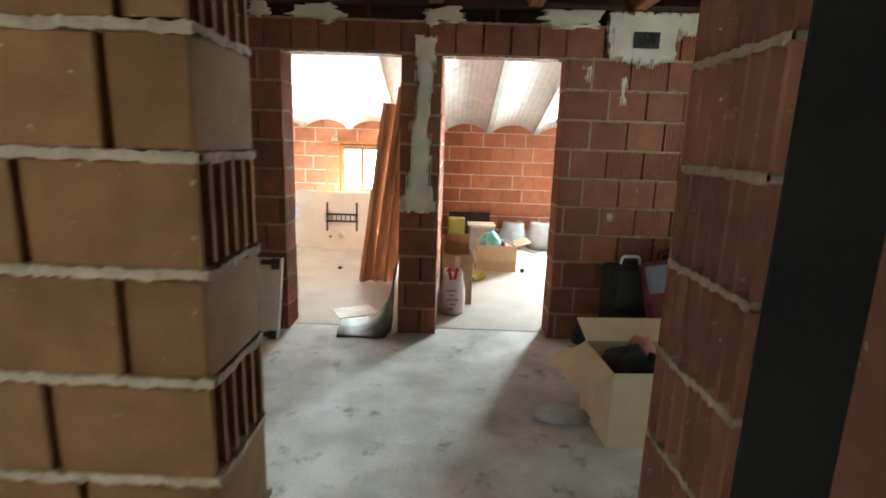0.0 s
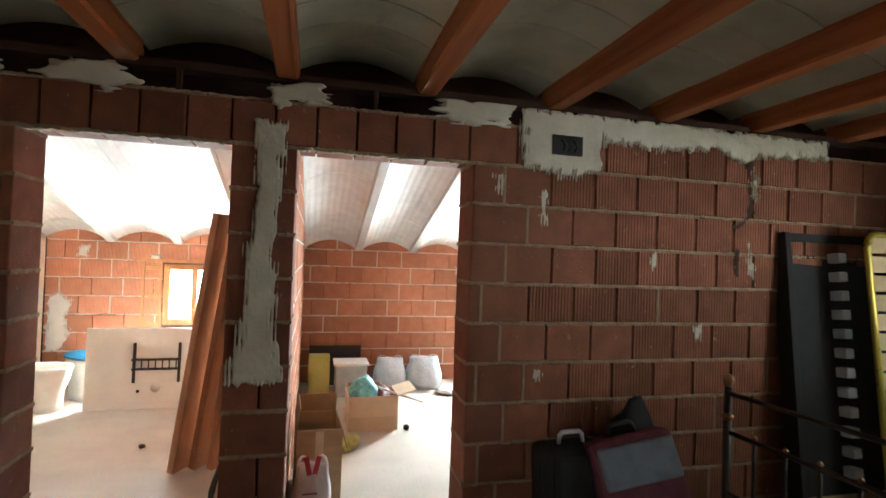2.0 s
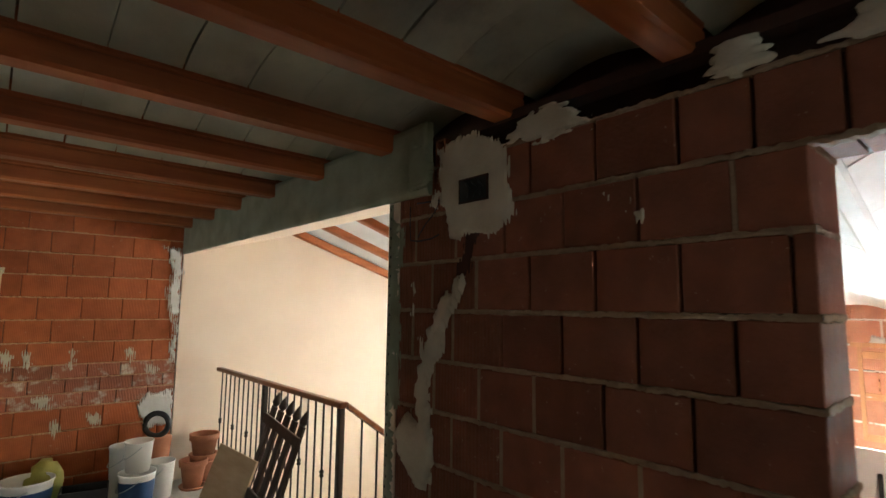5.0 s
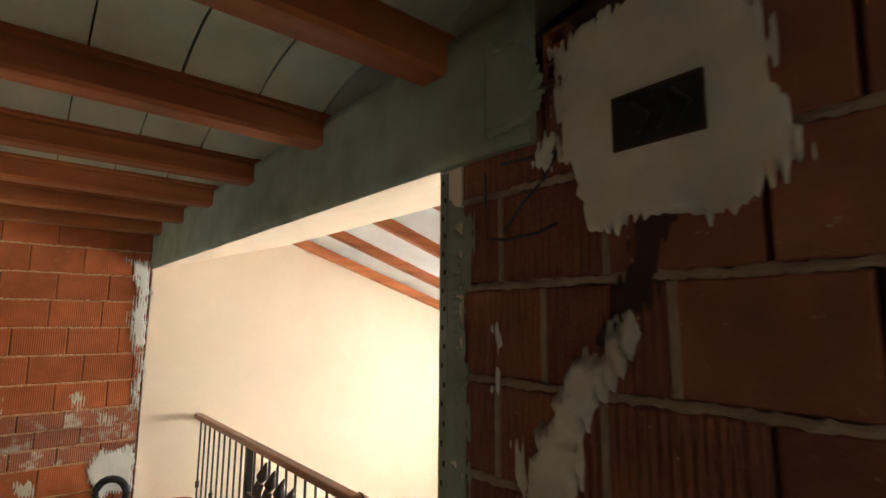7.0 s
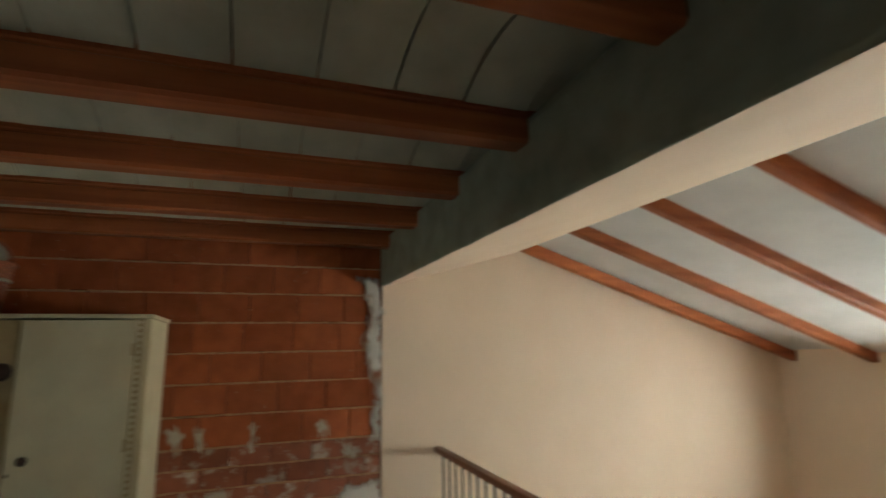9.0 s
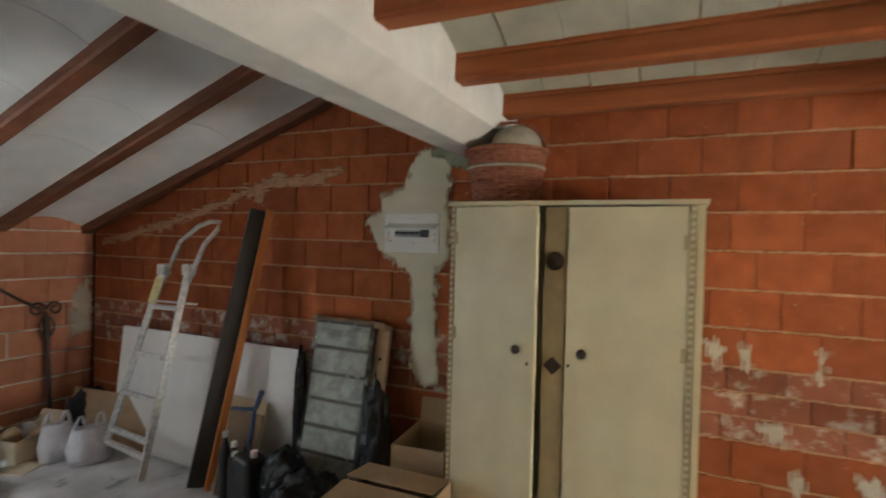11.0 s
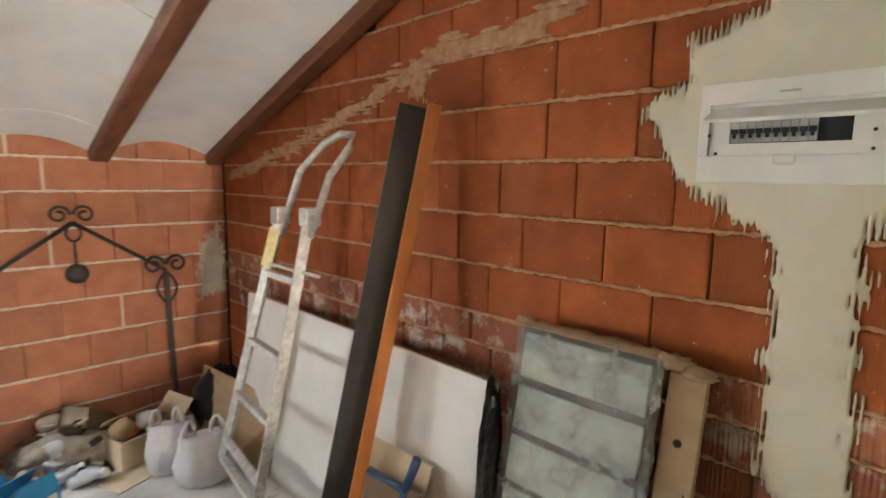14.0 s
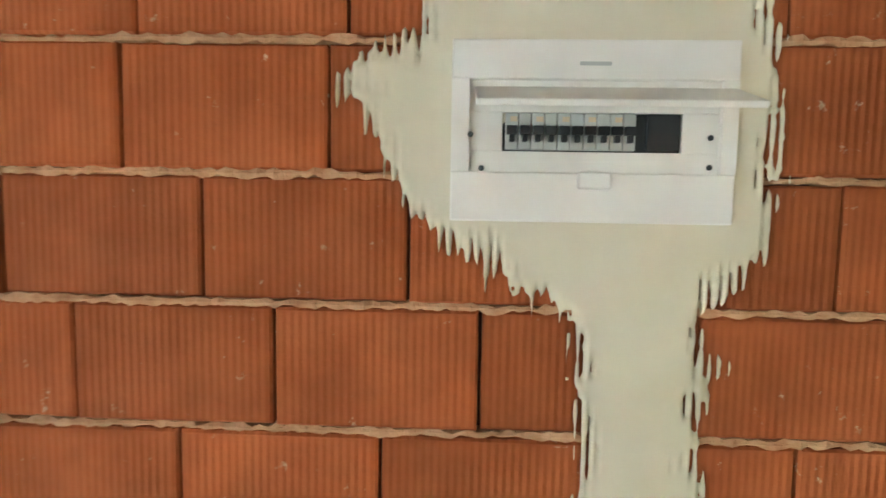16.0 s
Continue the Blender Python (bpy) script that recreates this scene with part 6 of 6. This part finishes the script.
def toilet(m, label):
    """A white pan: oval bowl with a rolled rim on a waisted foot."""
    t = thing("toilet_pan", label, "toilet", m, "toilet pans")
    bm = bmesh.new()
    rings = []
    for rx, ry, z, off in ((0.140, 0.185, 0.0, 0.02), (0.138, 0.183, 0.06, 0.02), (0.140, 0.19, 0.17, 0.02), (0.158, 0.21, 0.27, 0.0), (0.174, 0.228, 0.355, 0.0), (0.182, 0.238, 0.385, 0.0), (0.182, 0.238, 0.405, 0.0),
                           (0.17, 0.226, 0.412, 0.0), (0.145, 0.20, 0.40, 0.0), (0.12, 0.165, 0.32, 0.0), (0.06, 0.08, 0.24, 0.0)):
        rings.append([bm.verts.new((rx * math.cos(k * math.tau / 28), off + ry * math.sin(k * math.tau / 28), z)) for k in range(28)])
    for p, q in zip(rings, rings[1:]):
        for k in range(28):
            bm.faces.new((p[k], p[(k + 1) % 28], q[(k + 1) % 28], q[k])).smooth = True
    bm.faces.new(rings[0][::-1])
    bm.faces.new(rings[-1])
    part("bowl", bm, WHITE_PLASTIC, t)
    return t


toilet(pose(-1.93, 7.22, 0.004, 0, 0, 80), "white ceramic pan standing loose on the floor")
tb = toilet(pose(-1.70, 7.60, 0.004, 0, 0, 60), "white ceramic pan covered with bright blue plastic")
bm = lathe([(0.001, 0.0), (0.15, 0.0), (0.20, 0.012), (0.205, 0.03), (0.16, 0.045), (0.001, 0.05)], 28, cap=False)
for v in bm.verts:
    v.co.y *= 1.2
    v.co.z += 0.012 * noise.noise(v.co * 11)
part("lid", bm, BLUE, tb, "bright blue plastic cover", m=pose(0, 0, 0.418))
patch("plaster_smear", [(-2.28, 0.40), (-2.28, 1.0), (-2.16, 1.02), (-2.04, 0.95), (-2.10, 0.78), (-2.06, 0.60), (-2.14, 0.42)], pose(0, NORTH, 0), 0.012, 120, "white plaster rag in the room's corner", "v", 0.02, WHITEBEAM)
patch("plaster_smear", [(-2.02, 1.44), (-1.98, 1.56), (-1.90, 1.55), (-1.93, 1.42)], pose(0, NORTH, 0), 0.006, 121, "white plaster dab on the blocks", "v", 0.02, WHITEBEAM)
single("pebble", lump(0.025, 0.02, 0.03, 2, 0.2, 3, 2), DARK_BROWN, pose(-0.77, 6.1, 0.004), "small dark pebble on the floor", "stone")

# ---------------------------------------------------------------- far right room
bg = carrier(pose(0.50, 4.72, 0.004), 0.11, 0.36, BAG_WHITE, "white carrier bag with red handles and dark print", 14, "", 1.08)
for k in range(5):
    part("print", box(-0.05 + 0.03 * (k % 2), -0.100, 0.06 + k * 0.04, 0.01 + 0.02 * (k % 3), -0.092, 0.068 + k * 0.04, 0.002), BURGUNDY, bg)
for d in (-1, 1):
    part("red_handle", box(d * 0.05 - 0.014, -0.05, 0.30, d * 0.05 + 0.014, -0.042, 0.41, 0.003, m=pose(0, 0, 0, 0, d * -12, 0)), RED, bg, "red handle")
carton(pose(0.53, 5.16, 0.004, 0, 0, 3), 0.28, 0.40, 0.46, "tall open cardboard box with a dark inside", CARD, ((1, 255), (2, 75), (3, 80)))
carton(pose(1.02, 6.42, 0.004, 0, 0, 2), 0.44, 0.36, 0.30, "open pale cardboard box on the far floor", CARD_PALE, ((0, 262), (1, 165)))
single("garment", lump(0.09, 0.13, 0.20, 21, 0.4), BURGUNDY, pose(1.12, 6.42, 0.13), "burgundy cloth in the far cardboard box", "clothes")
single("wood_strip", box(-0.25, -0.012, 0, 0.25, 0.012, 0.02, 0.003), PAPER, pose(1.28, 6.36, 0.27, 0, 22, 18), "white strip sticking out of the box", "strip")
single("rag", lump(0.13, 0.06, 0.09, 22, 0.5, 3), OLIVE_CARD, pose(0.80, 5.86, 0.004, 0, 0, 60), "crumpled yellow rag on the floor", "rag")
carton(pose(0.56, 7.40, 0.004, 0, 0, 0), 0.22, 0.20, 0.44, "olive-yellow carton standing by the partition", OLIVE_CARD, ((0, 2), (2, 2)), "", False)
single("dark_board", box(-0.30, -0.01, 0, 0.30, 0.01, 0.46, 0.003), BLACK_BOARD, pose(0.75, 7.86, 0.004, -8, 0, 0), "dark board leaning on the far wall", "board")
cr = thing("storage_crate", "grey plastic crate with a pale rim", "crate", pose(0.90, 7.45, 0.004))
part("body", box(-0.17, -0.14, 0, 0.17, 0.14, 0.34, 0.02), BAG_GREY, cr)
part("rim", box(-0.19, -0.16, 0.341, 0.19, 0.16, 0.37, 0.01), WHITE_PLASTIC, cr)
single("teal_bag", lump(0.15, 0.12, 0.42, 23, 0.15, 2.0, 4), TEAL, pose(0.955, 6.44, 0.01), "teal patterned cloth bag standing in a cardboard box", "bag")
carton(pose(1.02, 7.0, 0.004), 0.34, 0.26, 0.21, "low brown box behind the open carton", CARD, (), "", False)
carrier(pose(1.36, 7.62, 0.004), 0.19, 0.36, BAG_GREY, "grey full carrier bag by the far wall", 15, "grey carrier bags", 1.07)
carrier(pose(1.78, 7.68, 0.004), 0.22, 0.36, BAG_GREY, "grey full carrier bag by the far wall", 16, "grey carrier bags", 1.05)
single("small_ball", lump(0.028, 0.028, 0.05, 3, 0.05, 2, 2), BLACK, pose(1.32, 6.22, 0.004), "small black object on the floor", "ball")
single("garment", lump(0.18, 0.12, 0.07, 26, 0.4), BAG_WHITE, pose(2.05, 7.35, 0.004), "white crumpled cloth on the floor", "clothes")
rd = thing("radiator", "white electric radiator on feet below the window", "radiator", pose(2.805, 7.90, 0.004))
part("panel", box(-0.32, -0.035, 0.07, 0.32, 0.035, 0.42, 0.012, seg=3), WHITE_PLASTIC, rd)
for k in range(9):
    x = -0.27 + k * 0.0675
    part("fin", box(x - 0.022, -0.043, 0.10, x + 0.022, -0.0355, 0.36, 0.004), WHITE_PLASTIC, rd)
part("grille", box(-0.30, -0.02, 0.4205, 0.30, 0.02, 0.428, 0.002), BREAKER_G, rd)
for x in (-0.24, 0.24):
    part("foot", tube([(x, -0.10, 0.012), (x, 0.0, 0.07), (x, 0.10, 0.012)], 0.012, 6), BREAKER, rd)

# ---------------------------------------------------------------- blockwork, block by block
BLOCKS = {}


def block_mesh(length, height, depth, mat, hollow=""):
    """One hollow clay block: chamfered face at y=0, body behind; a hollow end shows its webs."""
    key = (round(length, 3), round(height, 3), depth, mat.name, hollow)
    if key in BLOCKS:
        return BLOCKS[key]
    bm = bmesh.new()
    c = 0.004
    x0, x1 = -length / 2, length / 2
    cut0, cut1 = x0 + (0.16 if hollow == "start" else 0), x1 - (0.10 if hollow == "end" else 0)
    rows = []
    for y, i in ((0, c), (c, 0), (depth - c, 0), (depth, c)):
        rows.append([bm.verts.new(p) for p in ((cut0 + i, y, i), (cut1 - i, y, i), (cut1 - i, y, height - i), (cut0 + i, y, height - i))])
    bm.faces.new(rows[0])
    bm.faces.new(rows[-1][::-1])
    for a, b in zip(rows, rows[1:]):
        for k in range(4):
            bm.faces.new((a[k], b[k], b[(k + 1) % 4], a[(k + 1) % 4]))
    if hollow:
        e0, e1 = (x0, cut0 + 0.004) if hollow == "start" else (cut1 - 0.004, x1)
        webs = round(depth / 0.055) + 1
        for k in range(webs):
            y = (depth - 0.013) * k / (webs - 1)
            box(e0, y, 0.002, e1, y + 0.013, height - 0.002, bm=bm)
    bmesh.ops.recalc_face_normals(bm, faces=bm.faces)
    me = bpy.data.meshes.new("block")
    bm.to_mesh(me)
    bm.free()
    me.materials.append(mat)
    BLOCKS[key] = me
    return me


def clear(lo, hi, z0, z1, holes):
    """The stretches of lo..hi that no hole cuts at this height."""
    spans = [(lo, hi)]
    for a, b, h0, h1 in holes:
        if h0 < (z0 + z1) / 2 < h1:
            spans = [s for q in spans for s in ((q[0], min(q[1], a)), (max(q[0], b), q[1])) if s[1] - s[0] > 0.012]
    return spans


def mortar_strip(bm, rng, a, b, z, beds, seed, top=None):
    """One uneven bed of mortar from a to b at height z."""
    count = max(2, int((b - a) / 0.012))
    prev = None
    for k in range(count + 1):
        u = a + (b - a) * k / count
        if top and z > top(u) + 0.02:
            prev = None
            continue
        f = 0.0015 - 0.005 * noise.noise((u * 9, z * 31 + seed, 1.5)) + rng.uniform(-0.003, 0.002)
        w0 = beds + 0.003 * noise.noise((u * 14, z * 17 + seed, 4.2)) + rng.uniform(-0.0035, 0.0055)
        w1 = beds + 0.003 * noise.noise((u * 14, z * 17 + seed, 8.2)) + rng.uniform(-0.0035, 0.0055)
        ring = [bm.verts.new(p) for p in ((u, 0.035, z - w0), (u, f, z - w0 * 0.85), (u, f - 0.0015, z), (u, f, z + w1 * 0.85), (u, 0.035, z + w1))]
        if prev:
            for i in range(4):
                bm.faces.new((prev[i], ring[i], ring[i + 1], prev[i + 1]))
        prev = ring


def lay(parent, m, lo, hi, courses, length, holes, mat, bed, depth, seed, top=None, short=None, hollow=None, tight=0.004, beds=0.007, phase=None, heads=None, ribbed=None):
    """Lays blocks along x of the frame m, course by course, with uneven mortar beds between them."""
    rng = random.Random(seed)
    for n, (z0, z1, *own) in enumerate(courses):
        cmat = own[0] if own else mat
        unit = own[1] if len(own) > 1 else length
        h = z1 - z0 - 2 * beds
        for a, b in clear(lo, hi, z0, z1, holes):
            marks = [a]
            u = lo - unit + ((n % 2) * 0.5 + rng.uniform(-0.08, 0.08)) * unit
            if phase and n in phase:
                u = phase[n] - 30 * unit
            while u < b:
                size = short[2] if short and short[0] < u < short[1] and z1 > short[3] else unit
                u += size
                if a + 0.05 < u < b - 0.05:
                    marks.append(u)
            marks.append(b)
            for k, (p, q) in enumerate(zip(marks, marks[1:])):
                mid = (p + q) / 2
                if top and z0 > top(mid) - 0.03:
                    continue
                end = ""
                if hollow:
                    end = hollow(p, q, n)
                if heads and k and heads(p, n, rng):
                    o = new("mortar_head", block_mesh(0.018, round(h, 3), 0.05, bed))
                    o.parent = parent
                    o.matrix_basis = m @ Matrix.Translation((p, -0.0025, z0 + beds))
                size = round((q - p - tight - rng.uniform(0, 0.003)) / 0.004) * 0.004
                o = new("block", block_mesh(size, round(h, 3), depth, BRICK if ribbed and ribbed(mid, n) else cmat, end))
                o.parent = parent
                o.matrix_basis = m @ Matrix.Translation((mid, rng.uniform(-0.002, 0.002), z0 + beds + rng.uniform(-0.001, 0.001))) @ \
                    pose(0, 0, 0, 0, rng.uniform(-0.25, 0.25), rng.uniform(-0.3, 0.3))
    for n, (z0, z1, *own) in enumerate(courses):
        for z, last in ((z0, False), (z1, n == len(courses) - 1)):
            if z == z1 and not last:
                continue
            bm = bmesh.new()
            for a, b in clear(lo, hi, z - 0.012, z + 0.012, holes):
                mortar_strip(bm, rng, a, b, z, beds, seed, top)
            o = link("mortar_bed", bm, bed, parent)
            o.matrix_basis = m


def rows_of(z0, z1, count, *own):
    return [(z0 + (z1 - z0) * k / count, z0 + (z1 - z0) * (k + 1) / count, *own) for k in range(count)]


holes_d = [(a, b, -1, DOOR_Z) for a, b in DOORS]
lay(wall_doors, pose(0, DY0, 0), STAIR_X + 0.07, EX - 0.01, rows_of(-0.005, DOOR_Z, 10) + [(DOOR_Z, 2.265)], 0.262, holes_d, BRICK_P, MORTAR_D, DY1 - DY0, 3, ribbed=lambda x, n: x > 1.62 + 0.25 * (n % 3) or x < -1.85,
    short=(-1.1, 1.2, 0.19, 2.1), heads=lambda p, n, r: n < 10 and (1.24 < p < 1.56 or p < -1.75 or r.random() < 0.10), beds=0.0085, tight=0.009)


def jamb(p, q, n):
    if abs(q - 0.02) < 0.01:
        return "" if n % 2 else "end"
    return "start" if abs(p - 0.945) < 0.01 else ""


lay(wall_start, pose(0, SY0, 0), -1.9, 0.942, rows_of(-0.045, 2.055, 10) + [(2.055, 2.27), (2.27, 2.48)], 0.30, [(0.02, 0.945, -1, 2.055)], BRICK_S, MORTAR, SY1 - SY0, 7, hollow=jamb, tight=0.016, beds=0.0105,
    phase={4: -0.303, 5: -0.144, 6: -0.307, 7: -0.137})
rng = random.Random(77)
for n in range(11):
    z = -0.045 + 0.21 * n if n else 0.0
    for frame_m, a, b in ((pose(0.945, 0, 0, 0, 0, -90), -SY1 + 0.004, -1.274), (pose(0.02, 0, 0, 0, 0, 90), SY0 + 0.004, SY1 - 0.004)):
        bm = bmesh.new()
        mortar_strip(bm, rng, a, b, z, 0.009, n + 5)
        o = link("mortar_bed", bm, MORTAR_D, wall_start)
        o.matrix_basis = frame_m
# thin black sheet added where the block face lies in deep shade
slab("shade_sheet_start", 0.962, 1.258, 0, 1.129, 1.266, 2.48, SHADE_BLACK, "black sheet painted as deep shade on the narrow block face", "coating")
lay(wall_start, pose(0, 1.27, 0), 0.945, 1.132, rows_of(-0.045, 2.055, 10) + [(2.055, 2.27), (2.27, 2.48)], 0.30, [], BRICK_P, MORTAR_D, SY1 - 1.27, 8, hollow=jamb)
for n in range(11):
    for a, b in DOORS:
        for frame_m, u0, u1 in ((pose(b, 0, 0, 0, 0, -90), -DY1 + 0.004, -DY0 - 0.004), (pose(a, 0, 0, 0, 0, 90), DY0 + 0.004, DY1 - 0.004)):
            bm = bmesh.new()
            mortar_strip(bm, rng, u0, u1, -0.005 + (DOOR_Z + 0.005) * n / 10, 0.0095, n + 40)
            o = link("mortar_bed", bm, MORTAR_D, wall_doors)
            o.matrix_basis = frame_m
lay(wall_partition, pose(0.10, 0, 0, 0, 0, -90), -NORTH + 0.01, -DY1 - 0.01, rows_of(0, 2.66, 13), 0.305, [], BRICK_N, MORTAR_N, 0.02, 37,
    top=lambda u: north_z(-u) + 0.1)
ceil_w = lambda y: south_z(y) + 0.06 if y < 1.6 else 2.55
lay(wall_west, pose(WX, 0, 0, 0, 0, 90), SOUTH + 0.01, 4.17,
    rows_of(0, 0.77, 4) + rows_of(0.77, 1.13, 3, BRICK_DIRTY, 0.25) + rows_of(1.13, 2.65, 8), 0.305, [], BRICK_W, MORTAR_W, 0.12, 11, beds=0.0055, top=ceil_w, phase={7: 0.60, 8: 0.746, 9: 0.639, 10: 0.522})
lay(wall_south, pose(0, SOUTH, 0, 0, 0, 180), 2.2, -WX - 0.005, [(0.0, 0.06), *rows_of(0.06, 1.53, 7), (1.53, 1.72), (1.72, 1.87)], 0.305, [(3.40, 4.03, 0.80, 1.42)], BRICK_N, MORTAR_N, 0.12, 17, heads=lambda p, n, r: r.random() < 0.12, tight=0.002)
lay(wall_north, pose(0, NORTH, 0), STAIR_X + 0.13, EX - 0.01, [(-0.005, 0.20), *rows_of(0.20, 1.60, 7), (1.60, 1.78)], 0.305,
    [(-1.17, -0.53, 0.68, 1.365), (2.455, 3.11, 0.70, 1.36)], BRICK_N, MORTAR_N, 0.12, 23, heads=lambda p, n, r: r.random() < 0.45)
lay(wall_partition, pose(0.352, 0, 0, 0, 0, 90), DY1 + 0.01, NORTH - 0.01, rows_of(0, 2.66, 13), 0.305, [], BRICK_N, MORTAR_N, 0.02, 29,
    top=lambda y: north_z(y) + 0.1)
